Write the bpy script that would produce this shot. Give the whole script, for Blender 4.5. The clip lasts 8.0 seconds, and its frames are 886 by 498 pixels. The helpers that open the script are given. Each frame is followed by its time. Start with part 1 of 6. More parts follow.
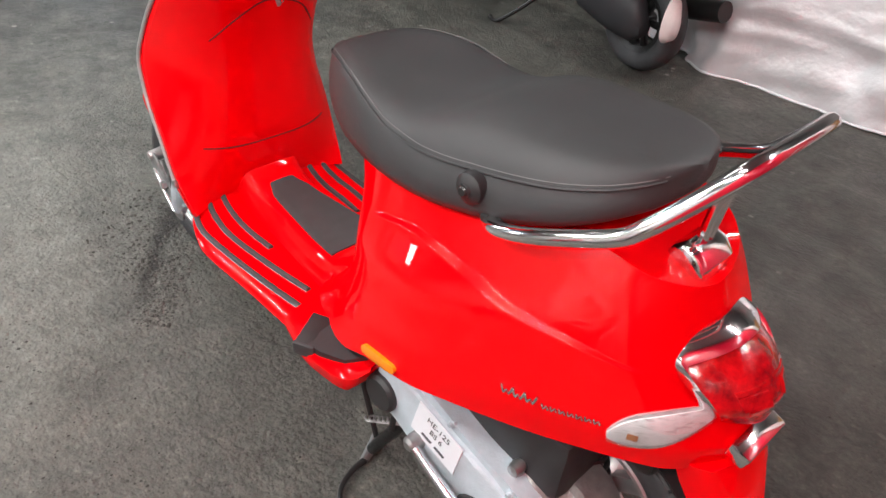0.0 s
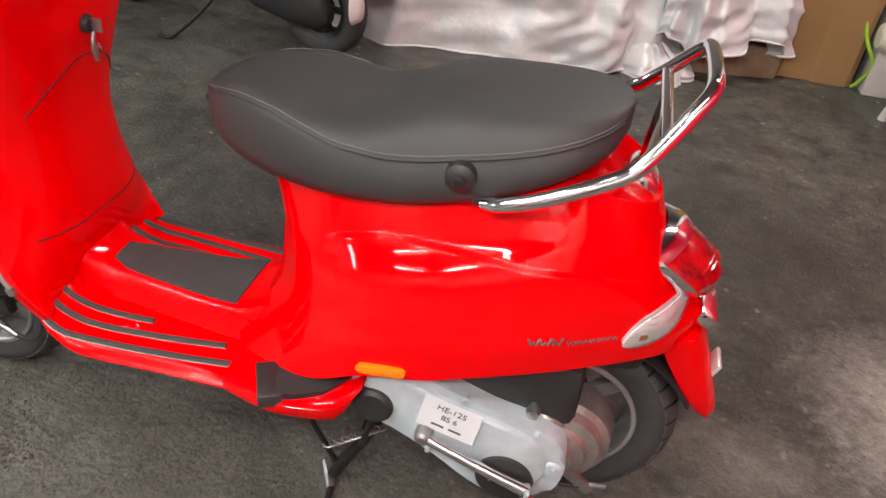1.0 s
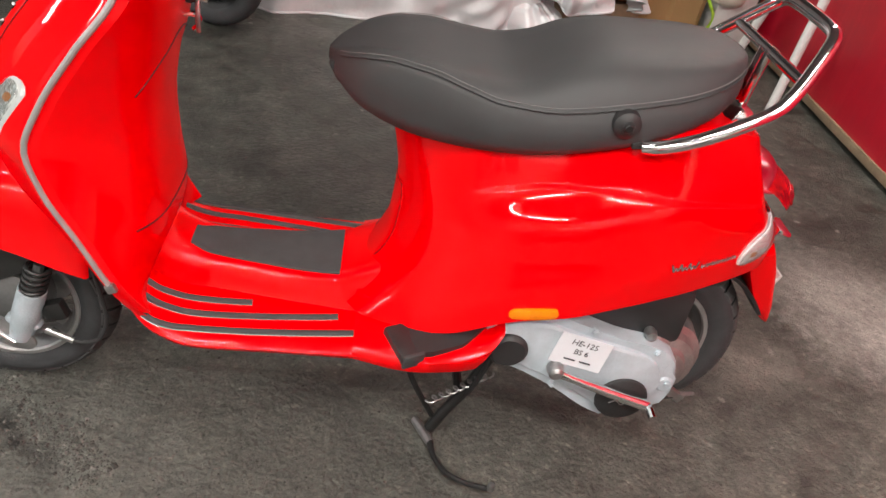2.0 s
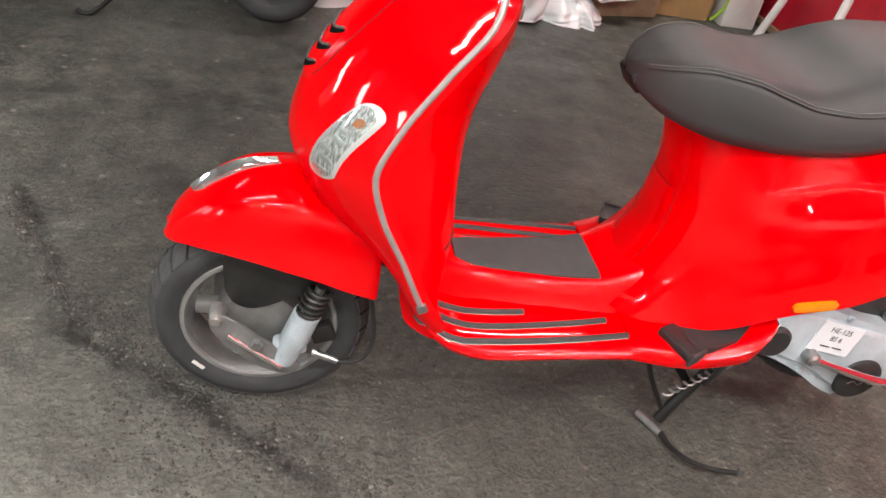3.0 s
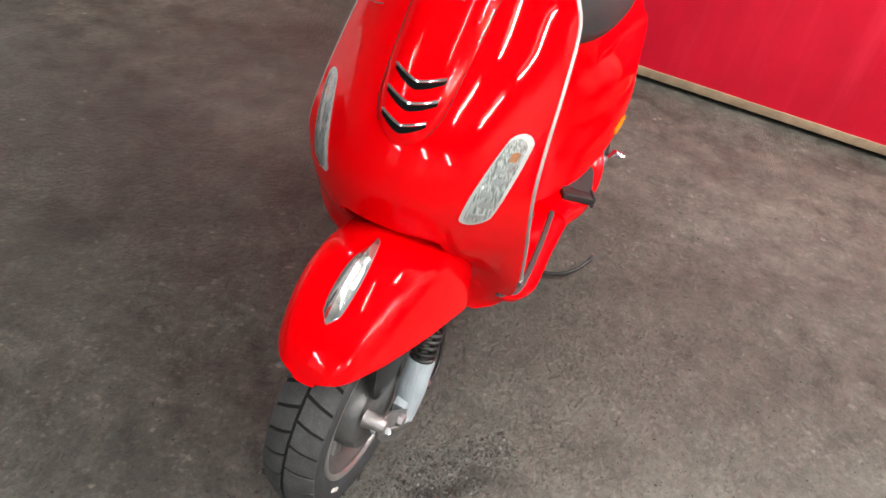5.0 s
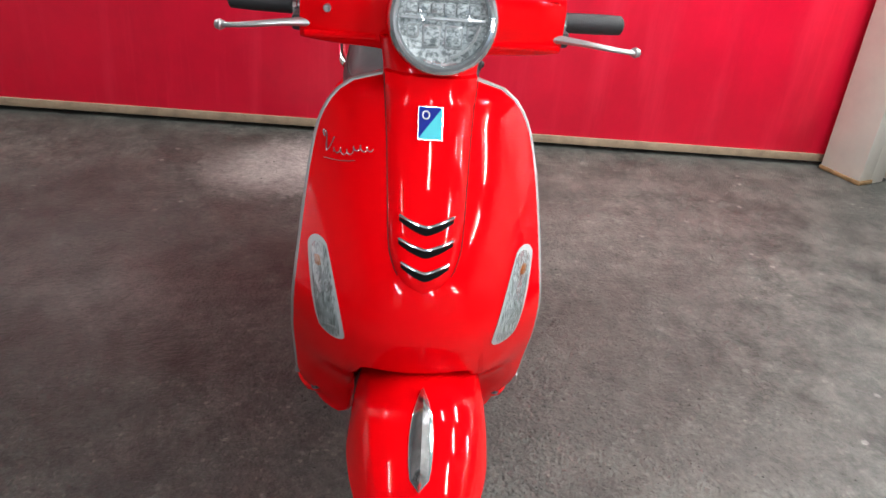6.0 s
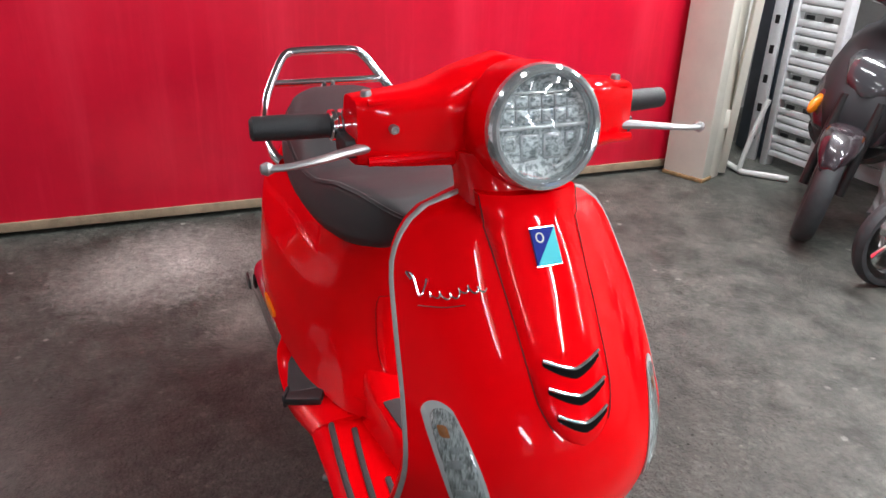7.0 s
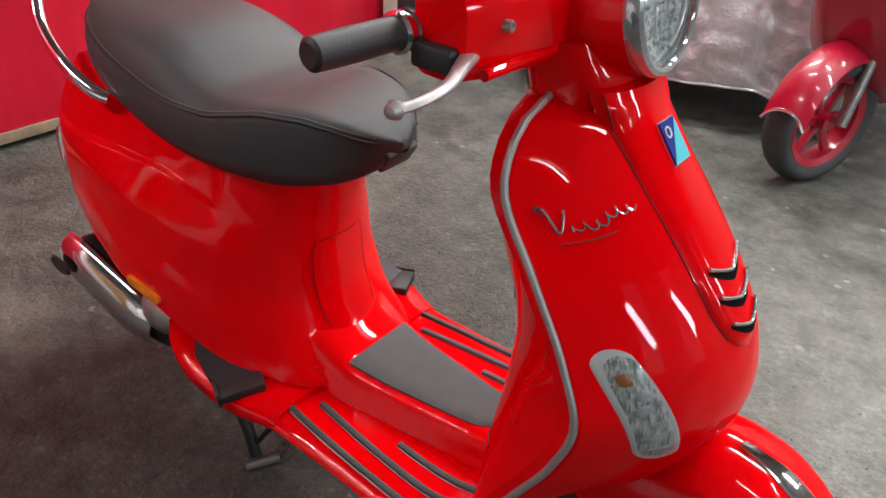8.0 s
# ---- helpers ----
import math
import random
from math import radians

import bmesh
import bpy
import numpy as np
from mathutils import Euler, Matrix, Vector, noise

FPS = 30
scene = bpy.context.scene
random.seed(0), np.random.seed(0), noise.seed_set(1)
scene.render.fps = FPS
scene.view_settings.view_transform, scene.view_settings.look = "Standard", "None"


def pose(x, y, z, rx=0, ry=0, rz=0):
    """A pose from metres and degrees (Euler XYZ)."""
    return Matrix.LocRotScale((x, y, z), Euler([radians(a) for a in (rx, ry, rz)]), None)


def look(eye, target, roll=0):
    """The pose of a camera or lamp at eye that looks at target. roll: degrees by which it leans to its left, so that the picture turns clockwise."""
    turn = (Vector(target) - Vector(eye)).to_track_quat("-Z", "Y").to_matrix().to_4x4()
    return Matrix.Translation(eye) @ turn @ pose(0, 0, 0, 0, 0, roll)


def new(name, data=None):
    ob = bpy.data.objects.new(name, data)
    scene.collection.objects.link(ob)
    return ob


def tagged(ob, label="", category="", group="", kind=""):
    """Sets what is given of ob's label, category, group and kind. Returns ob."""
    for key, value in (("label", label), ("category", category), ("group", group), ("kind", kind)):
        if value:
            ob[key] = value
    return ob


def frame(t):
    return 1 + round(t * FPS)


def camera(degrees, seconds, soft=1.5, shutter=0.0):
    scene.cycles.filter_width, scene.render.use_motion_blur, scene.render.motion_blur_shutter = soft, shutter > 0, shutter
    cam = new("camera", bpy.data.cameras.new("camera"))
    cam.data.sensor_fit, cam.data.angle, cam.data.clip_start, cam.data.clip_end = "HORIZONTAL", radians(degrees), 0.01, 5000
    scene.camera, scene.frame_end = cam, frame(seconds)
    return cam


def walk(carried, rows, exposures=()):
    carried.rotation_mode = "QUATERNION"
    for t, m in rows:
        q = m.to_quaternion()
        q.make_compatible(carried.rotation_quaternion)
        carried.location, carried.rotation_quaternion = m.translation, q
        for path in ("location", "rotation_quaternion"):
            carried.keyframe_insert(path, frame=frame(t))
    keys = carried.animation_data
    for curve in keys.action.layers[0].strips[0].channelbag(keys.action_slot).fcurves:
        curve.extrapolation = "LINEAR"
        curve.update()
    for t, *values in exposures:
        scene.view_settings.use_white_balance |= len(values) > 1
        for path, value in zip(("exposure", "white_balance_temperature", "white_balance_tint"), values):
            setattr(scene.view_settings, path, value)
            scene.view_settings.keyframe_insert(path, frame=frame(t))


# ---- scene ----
cam = camera(60.2, 8.0)
PATH = [
    (0, (-0.94, 0.813, 1.318), (0.128, -0.374, 0.113), 7.4),
    (0.5, (-0.762, 1.052, 1.317), (-0.122, -0.45, 0.162), 7.3),
    (1, (-0.555, 1.096, 1.309), (-0.254, -0.524, 0.176), 6.6),
    (1.2, (-0.461, 1.099, 1.301), (-0.291, -0.534, 0.159), 6.7),
    (2.3, (0.182, 1.257, 1.234), (-0.096, -0.371, 0.107), 11.9),
    (2.5, (0.301, 1.233, 1.222), (0.028, -0.397, 0.095), 11.7),
    (3, (0.642, 1.168, 1.205), (0.205, -0.415, 0.064), 12.1),
    (3.5, (0.988, 1.094, 1.215), (0.241, -0.353, 0.053), 12.6),
    (4, (1.214, 0.878, 1.198), (0.176, -0.352, 0.011), 12.9),
    (4.2, (1.302, 0.798, 1.196), (0.135, -0.307, 0.006), 13.3),
    (5.3, (1.584, 0.231, 1.239), (-0.075, -0.001, 0.146), 10.5),
    (5.5, (1.57, 0.164, 1.249), (-0.126, 0.014, 0.2), 8.0),
    (6, (1.58, -0.078, 1.279), (-0.182, 0.105, 0.351), 5.5),
    (6.5, (1.499, -0.311, 1.297), (-0.248, 0.144, 0.436), 3.6),
    (7, (1.251, -0.483, 1.317), (-0.418, 0.234, 0.481), 2.1),
    (7.5, (0.995, -0.688, 1.293), (-0.429, 0.392, 0.396), 1.9),
    (8, (0.739, -0.788, 1.255), (-0.267, 0.563, 0.177), 3.1),
]
walk(cam, [(t, look(eye, target, roll)) for t, eye, target, roll in PATH],
     exposures=[(0, -0.24, 6350, 10), (1, -0.42, 6750, 10), (2.5, -0.34, 6700, 10), (4.2, -0.04, 6650, 10), (5.5, -0.18, 6350, 10),
                (6, -0.2, 6050, 10), (7, -0.32, 6000, 10), (8, -0.42, 6250, 10)])

# ---------------------------------------------------------------- light
world = bpy.data.worlds.new("sky")
scene.world = world
world.use_nodes = True
wn = world.node_tree.nodes
sky = wn.new("ShaderNodeTexSky")
sky.sky_type, sky.sun_disc = "NISHITA", False
sky.sun_elevation, sky.sun_rotation = radians(48), radians(-60)
wn["Background"].inputs["Strength"].default_value = 0.12
world.node_tree.links.new(sky.outputs[0], wn["Background"].inputs["Color"])


def lamp(name, kind, m, energy, color, size=1.0, size_y=None):
    data = bpy.data.lights.new(name, kind)
    data.energy, data.color = energy, color
    if kind == "AREA":
        data.size = size
        if size_y:
            data.shape, data.size_y = "RECTANGLE", size_y
    else:
        data.angle = radians(size)
    ob = new(name, data)
    ob.matrix_basis = m
    return ob


lamp("sun", "SUN", look((6, 3, 7), (0, 0, 0)), 0.8, (1.0, 0.96, 0.9), 12)
# daylight through the three open bays of the workshop front
for dy in (-1.5, 0.7, 2.9):
    lamp("front_daylight", "AREA", look((4.95, dy, 1.9), (0, 0.6 + 0.5 * dy, 0.2), 38), 30, (0.97, 0.98, 1.0), 0.24, 1.0)
TUBES = [(-1.35, -2.0, 66), (2.6, -1.6, 15), (1.6, 0.2, 12), (-0.5, 1.2, 24), (1.0, 1.9, 58), (2.7, 1.6, 62), (-1.1, 2.4, 115), (0.7, 3.4, 88), (2.4, 3.4, 66)]
for tx, ty, watts in TUBES:
    lamp("tube_light", "AREA", pose(tx, ty, 3.02), watts, (1.0, 0.97, 0.93), 1.2, 0.08)

# ---------------------------------------------------------------- materials


def mat(name, base, rough=0.5, metal=0.0, coat=0.0, var=0.0, scale=8.0, bump=0.0, bscale=60.0, spec=0.5, rvar=0.0, trans=0.0, coords="Object", dark=None, bdist=0.01):
    """Principled material with blotchy colour (two scales), grain relief and roughness variation."""
    m = bpy.data.materials.new(name)
    m.use_nodes = True
    nt = m.node_tree
    b = nt.nodes["Principled BSDF"]
    b.inputs["Base Color"].default_value = (*base, 1)
    b.inputs["Roughness"].default_value = rough
    b.inputs["Metallic"].default_value = metal
    b.inputs["Coat Weight"].default_value = coat
    b.inputs["Coat Roughness"].default_value = 0.04
    b.inputs["Specular IOR Level"].default_value = spec
    b.inputs["Transmission Weight"].default_value = trans
    tc = nt.nodes.new("ShaderNodeTexCoord")
    if var or rvar:
        n1 = nt.nodes.new("ShaderNodeTexNoise")
        n1.inputs["Scale"].default_value, n1.inputs["Detail"].default_value = scale, 8
        n1.inputs["Roughness"].default_value = 0.65
        nt.links.new(tc.outputs[coords], n1.inputs["Vector"])
        if var:
            ramp = nt.nodes.new("ShaderNodeValToRGB")
            lo = dark if dark else tuple(c * (1 - var) for c in base)
            hi = tuple(min(1, c * (1 + var * 0.6)) for c in base)
            ramp.color_ramp.elements[0].position, ramp.color_ramp.elements[1].position = 0.3, 0.7
            ramp.color_ramp.elements[0].color, ramp.color_ramp.elements[1].color = (*lo, 1), (*hi, 1)
            nt.links.new(n1.outputs["Fac"], ramp.inputs["Fac"])
            nt.links.new(ramp.outputs["Color"], b.inputs["Base Color"])
        if rvar:
            mr = nt.nodes.new("ShaderNodeMapRange")
            mr.inputs["To Min"].default_value, mr.inputs["To Max"].default_value = max(0.02, rough - rvar), min(1, rough + rvar)
            nt.links.new(n1.outputs["Fac"], mr.inputs["Value"])
            nt.links.new(mr.outputs["Result"], b.inputs["Roughness"])
    if bump:
        n2 = nt.nodes.new("ShaderNodeTexNoise")
        n2.inputs["Scale"].default_value, n2.inputs["Detail"].default_value = bscale, 6
        bp = nt.nodes.new("ShaderNodeBump")
        bp.inputs["Strength"].default_value, bp.inputs["Distance"].default_value = bump, bdist
        nt.links.new(tc.outputs[coords], n2.inputs["Vector"])
        nt.links.new(n2.outputs["Fac"], bp.inputs["Height"])
        nt.links.new(bp.outputs["Normal"], b.inputs["Normal"])
    return m


RED = mat("red_gloss_paint", (0.8, 0.0, 0.002), 0.5, coat=0.6, spec=0.0, rvar=0.03, scale=3)
RED.node_tree.nodes["Principled BSDF"].inputs["Coat Roughness"].default_value = 0.02
CHROME = mat("chrome", (0.82, 0.82, 0.83), 0.1, 1.0, rvar=0.05, scale=20)
SILVER = mat("satin_silver_trim", (0.4, 0.4, 0.39), 0.45, 0.5, var=0.15, scale=30)
ALLOYD = mat("dusty_wheel_alloy", (0.24, 0.24, 0.24), 0.45, 0.6, var=0.3, scale=18, bump=0.15, bscale=200)
ALLOY = mat("grey_alloy", (0.46, 0.46, 0.46), 0.38, 0.75, var=0.15, scale=25, bump=0.1, bscale=300)
CAST = mat("cast_engine_alloy", (0.47, 0.54, 0.59), 0.38, 0.15, var=0.2, scale=14, bump=0.2, bscale=220)
CASTB = mat("bare_cast_metal", (0.42, 0.4, 0.39), 0.38, 0.8, var=0.3, scale=22, bump=0.25, bscale=160)
STEEL = mat("worn_steel", (0.4, 0.4, 0.4), 0.35, 0.9, var=0.3, scale=30)
BLACKP = mat("black_plastic", (0.022, 0.022, 0.023), 0.48, var=0.25, scale=20, bump=0.15, bscale=500)
BLACKM = mat("black_painted_steel", (0.02, 0.02, 0.02), 0.35, 0.2, var=0.3, scale=20, bump=0.1, bscale=200)
RUBBER = mat("tyre_rubber", (0.04, 0.042, 0.045), 0.62, var=0.25, scale=30, bump=0.15, bscale=250)
TREADM = mat("dusty_tread_rubber", (0.06, 0.061, 0.062), 0.75, var=0.35, scale=40, bump=0.25, bscale=200)
# near-black copy of the rubber, painting in the shade between tread blocks
GROOVE = mat("groove_shade_rubber", (0.008, 0.008, 0.008), 0.9, var=0.2, scale=40)
MATR = mat("grey_rubber_mat", (0.045, 0.046, 0.048), 0.55, var=0.2, scale=30, bump=0.2, bscale=500)
SEATM = mat("charcoal_vinyl", (0.038, 0.0395, 0.041), 0.52, var=0.12, scale=12, bump=0.25, bscale=900, bdist=0.003)
STITCH = mat("grey_thread", (0.17, 0.17, 0.17), 0.8)
AMBER = mat("amber_plastic", (0.9, 0.24, 0.004), 0.25, coat=0.6, var=0.15, scale=60)
BULB = mat("dim_amber_bulb", (0.5, 0.17, 0.04), 0.3, var=0.3, scale=80)
LENS_R = mat("red_lens", (0.5, 0.004, 0.006), 0.1, coat=1.0, var=0.6, scale=30, bump=0.3, bscale=60, dark=(0.07, 0.0, 0.001))
REFL = mat("lamp_reflector", (0.84, 0.86, 0.86), 0.2, 0.3, var=0.22, scale=40, bump=0.25, bscale=70)


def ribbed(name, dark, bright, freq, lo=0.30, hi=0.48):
    """Lamp bowl with fine ribs: a mirror's bright and dark streaks painted along them."""
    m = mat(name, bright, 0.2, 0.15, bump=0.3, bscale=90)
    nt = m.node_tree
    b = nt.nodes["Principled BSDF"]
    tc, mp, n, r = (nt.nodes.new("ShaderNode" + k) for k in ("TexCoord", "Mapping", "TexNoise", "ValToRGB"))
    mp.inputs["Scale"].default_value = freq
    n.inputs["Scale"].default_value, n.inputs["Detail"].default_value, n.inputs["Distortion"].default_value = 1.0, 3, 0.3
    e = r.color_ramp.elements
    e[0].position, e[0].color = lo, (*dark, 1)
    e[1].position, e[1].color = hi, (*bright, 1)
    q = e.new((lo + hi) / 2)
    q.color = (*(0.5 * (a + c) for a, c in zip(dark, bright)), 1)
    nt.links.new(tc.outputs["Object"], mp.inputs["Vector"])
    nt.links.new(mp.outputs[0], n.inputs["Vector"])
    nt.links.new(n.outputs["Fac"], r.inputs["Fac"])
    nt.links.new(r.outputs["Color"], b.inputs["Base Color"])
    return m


RIB = ribbed("streak_painted_indicator_bowl", (0.22, 0.23, 0.22), (0.68, 0.7, 0.69), (240, 330, 28), 0.38, 0.6)
IRIM = mat("frosted_indicator_rim", (0.52, 0.55, 0.54), 0.3, 0.2, var=0.1, scale=40)
SPINE = mat("bright_crest_chrome", (0.6, 0.62, 0.61), 0.14, 0.9, var=0.35, scale=45)
RIM = mat("pale_chrome_rim", (0.66, 0.68, 0.68), 0.22, 0.45, var=0.25, scale=50)
RIBW = ribbed("streak_painted_white_bowl", (0.5, 0.52, 0.53), (0.9, 0.91, 0.92), (90, 60, 330))
CELL = ribbed("streak_painted_headlamp_bowl", (0.2, 0.225, 0.225), (0.62, 0.66, 0.66), (60, 150, 190), 0.38, 0.6)
BEDM = mat("dull_strip_metal", (0.2, 0.19, 0.19), 0.4, 0.5, var=0.2, scale=40)
LRIM = mat("clear_grey_lens_ring", (0.56, 0.59, 0.6), 0.1, 0.75, coat=0.5, var=0.25, scale=26)
PLUG = mat("white_plastic", (0.75, 0.75, 0.73), 0.4, var=0.08, scale=20)
PAPER = mat("paper_label", (0.68, 0.71, 0.75), 0.7, var=0.04, scale=30)
INK = mat("ink", (0.06, 0.06, 0.07), 0.8)
NAVY = mat("navy_enamel", (0.012, 0.025, 0.24), 0.6, spec=0.15)
TEAL = mat("turquoise_enamel", (0.1, 0.55, 0.62), 0.6, spec=0.15)


def glass(name, rough=0.03, tint=(0.95, 0.97, 0.97)):
    m = bpy.data.materials.new(name)
    m.use_nodes = True
    nt = m.node_tree
    nt.nodes.remove(nt.nodes["Principled BSDF"])
    tr, gl, mix, lw, mr = (nt.nodes.new("ShaderNode" + k) for k in ("BsdfTransparent", "BsdfGlossy", "MixShader", "LayerWeight", "MapRange"))
    tr.inputs["Color"].default_value = (*tint, 1)
    gl.inputs["Roughness"].default_value = rough
    lw.inputs["Blend"].default_value = 0.3
    mr.inputs["To Min"].default_value, mr.inputs["To Max"].default_value = 0.05, 0.5
    nt.links.new(lw.outputs["Facing"], mr.inputs["Value"])
    nt.links.new(mr.outputs[0], mix.inputs["Fac"])
    nt.links.new(tr.outputs[0], mix.inputs[1])
    nt.links.new(gl.outputs[0], mix.inputs[2])
    nt.links.new(mix.outputs[0], nt.nodes["Material Output"].inputs["Surface"])
    return m


LENS = glass("clear_lens")
SMOKED = mat("smoked_lamp_glass", (0.05, 0.05, 0.055), 0.1, coat=0.8)


def emitter(name, color, strength):
    m = bpy.data.materials.new(name)
    m.use_nodes = True
    b = m.node_tree.nodes["Principled BSDF"]
    b.inputs["Emission Color"].default_value = (*color, 1)
    b.inputs["Emission Strength"].default_value = strength
    return m


# ---------------------------------------------------------------- mesh helpers


def spl(xs, ys):
    """Smooth curve through knots (cubic Hermite with finite-difference slopes, clamped at the ends)."""
    xs, ys = np.array(xs, float), np.array(ys, float)
    if xs[0] > xs[-1]:
        xs, ys = xs[::-1], ys[::-1]
    d = np.diff(ys) / np.diff(xs)
    s = np.concatenate(([d[0]], np.where(d[:-1] * d[1:] > 0, 2 * d[:-1] * d[1:] / np.where(d[:-1] + d[1:] == 0, 1, d[:-1] + d[1:]), 0), [d[-1]]))

    def f(x):
        x = min(max(float(x), xs[0]), xs[-1])
        i = min(int(np.searchsorted(xs, x, side="right")) - 1, len(xs) - 2)
        h = xs[i + 1] - xs[i]
        t = (x - xs[i]) / h
        return float((1 + 2 * t) * (1 - t) ** 2 * ys[i] + t * (1 - t) ** 2 * h * s[i] + t * t * (3 - 2 * t) * ys[i + 1] + t * t * (t - 1) * h * s[i + 1])
    return f


def thing(name, label, category, m=None, group="", kind=""):
    ob = new(name)
    ob.empty_display_size = 0.05
    if m is not None:
        ob.matrix_basis = m
    return tagged(ob, label, category, group, kind)


def piece(name, verts, faces, material, parent=None, label="", angle=35, place=None):
    me = bpy.data.meshes.new(name)
    me.from_pydata([tuple(v) for v in verts], [], faces)
    bm = bmesh.new()
    bm.from_mesh(me)
    bmesh.ops.recalc_face_normals(bm, faces=bm.faces)
    bm.to_mesh(me)
    bm.free()
    me.materials.append(material)
    for p in me.polygons:
        p.use_smooth = True
    me.set_sharp_from_angle(angle=radians(angle))
    ob = new(name, me)
    ob.parent = parent
    if place is not None:
        ob.matrix_basis = place
    if label:
        ob["label"] = label
    return ob


def part(name, bm, material, parent, label="", angle=35, place=None):
    me = bpy.data.meshes.new(name)
    bmesh.ops.recalc_face_normals(bm, faces=bm.faces)
    bm.to_mesh(me)
    bm.free()
    me.materials.append(material)
    for p in me.polygons:
        p.use_smooth = True
    me.set_sharp_from_angle(angle=radians(angle))
    ob = new(name, me)
    ob.parent = parent
    if place is not None:
        ob.matrix_basis = place
    if label:
        ob["label"] = label
    return ob


def loft(rings, caps=True, closed=True):
    n = len(rings[0])
    verts = [v for r in rings for v in r]
    faces = []
    for i in range(len(rings) - 1):
        for j in range(n if closed else n - 1):
            k = (j + 1) % n
            faces.append((i * n + j, i * n + k, (i + 1) * n + k, (i + 1) * n + j))
    if caps and closed:
        faces.append(tuple(range(n))[::-1])
        faces.append(tuple((len(rings) - 1) * n + j for j in range(n)))
    return verts, faces


def shell(outer, inner):
    """A closed solid between two grids of the same size."""
    h, w = len(outer), len(outer[0])
    verts = [v for r in outer for v in r] + [v for r in inner for v in r]
    o = h * w
    faces = []
    for i in range(h - 1):
        for j in range(w - 1):
            a, b, c, d = i * w + j, i * w + j + 1, (i + 1) * w + j + 1, (i + 1) * w + j
            faces += [(a, b, c, d), (o + d, o + c, o + b, o + a)]
    for j in range(w - 1):
        faces += [(j + 1, j, o + j, o + j + 1), ((h - 1) * w + j, (h - 1) * w + j + 1, o + (h - 1) * w + j + 1, o + (h - 1) * w + j)]
    for i in range(h - 1):
        faces += [(i * w, (i + 1) * w, o + (i + 1) * w, o + i * w), ((i + 1) * w + w - 1, i * w + w - 1, o + i * w + w - 1, o + (i + 1) * w + w - 1)]
    return verts, faces


def smooth_line(pts, n=6):
    """Catmull-Rom points along a polyline."""
    p = [Vector(q) for q in pts]
    out = []
    for i in range(len(p) - 1):
        a, b, c, d = p[max(i - 1, 0)], p[i], p[i + 1], p[min(i + 2, len(p) - 1)]
        for k in range(n):
            t = k / n
            out.append(0.5 * (2 * b + (c - a) * t + (2 * a - 5 * b + 4 * c - d) * t * t + (3 * b - a - 3 * c + d) * t ** 3))
    return out + [p[-1]]


def tube(pts, r, segs=12, n=6, flat=1.0, up=(0, 0, 1), loop=False):
    """A round (or flattened) bar along a smooth line; r may be a list along it."""
    line = smooth_line(pts, n) if n > 1 else [Vector(p) for p in pts]
    rings = []
    prev = None
    m = len(line)
    for i, p in enumerate(line):
        t = (line[min(i + 1, m - 1)] - line[max(i - 1, 0)]).normalized()
        if prev is None:
            side = t.cross(Vector(up))
            if side.length < 1e-3:
                side = t.cross(Vector((1, 0, 0)))
        else:
            side = prev - t * prev.dot(t)
        side.normalize()
        prev = side
        nn = side.cross(t)
        rr = r if not isinstance(r, (list, tuple)) else float(np.interp(i / (m - 1), np.linspace(0, 1, len(r)), r))
        rings.append([p + rr * (math.cos(a) * side + flat * math.sin(a) * nn) for a in (2 * math.pi * k / segs for k in range(segs))])
    return loft(rings)


def lathe(profile, segs=40, axis="y", centre=(0, 0, 0), closed=False):
    """A turned body: profile of (radius, along)."""
    c = Vector(centre)
    rings = []
    for k in range(segs):
        a = 2 * math.pi * k / segs
        ring = []
        for r, h in profile:
            u, v = r * math.cos(a), r * math.sin(a)
            ring.append(c + Vector({"y": (u, h, v), "x": (h, u, v), "z": (u, v, h)}[axis]))
        rings.append(ring)
    n = len(profile)
    verts = [v for r in rings for v in r]
    faces = []
    for i in range(segs):
        for j in range(n if closed else n - 1):
            k = (j + 1) % n
            i2 = (i + 1) % segs
            faces.append((i * n + j, i * n + k, i2 * n + k, i2 * n + j))
    return verts, faces


def cube(bm, lo, hi, bev=0.0, m=None):
    """A box between two corners, with rounded edges, into bm."""
    c = [(a + b) / 2 for a, b in zip(lo, hi)]
    s = [abs(b - a) for a, b in zip(lo, hi)]
    mm = Matrix.Translation(c) @ Matrix.Diagonal((*s, 1))
    g = bmesh.ops.create_cube(bm, size=1, matrix=mm)
    vs = g["verts"]
    if bev:
        es = list({e for v in vs for e in v.link_edges})
        r = bmesh.ops.bevel(bm, geom=es, offset=bev, segments=2, affect="EDGES", profile=0.5)
        vs = list({v for f in r["faces"] for v in f.verts} | {v for v in vs if v.is_valid})
    if m is not None:
        bmesh.ops.transform(bm, matrix=m, verts=vs)
    return vs


def boxpart(name, lo, hi, material, parent, label="", bev=0.004, m=None, place=None):
    bm = bmesh.new()
    cube(bm, lo, hi, bev, m)
    return part(name, bm, material, parent, label, place=place)


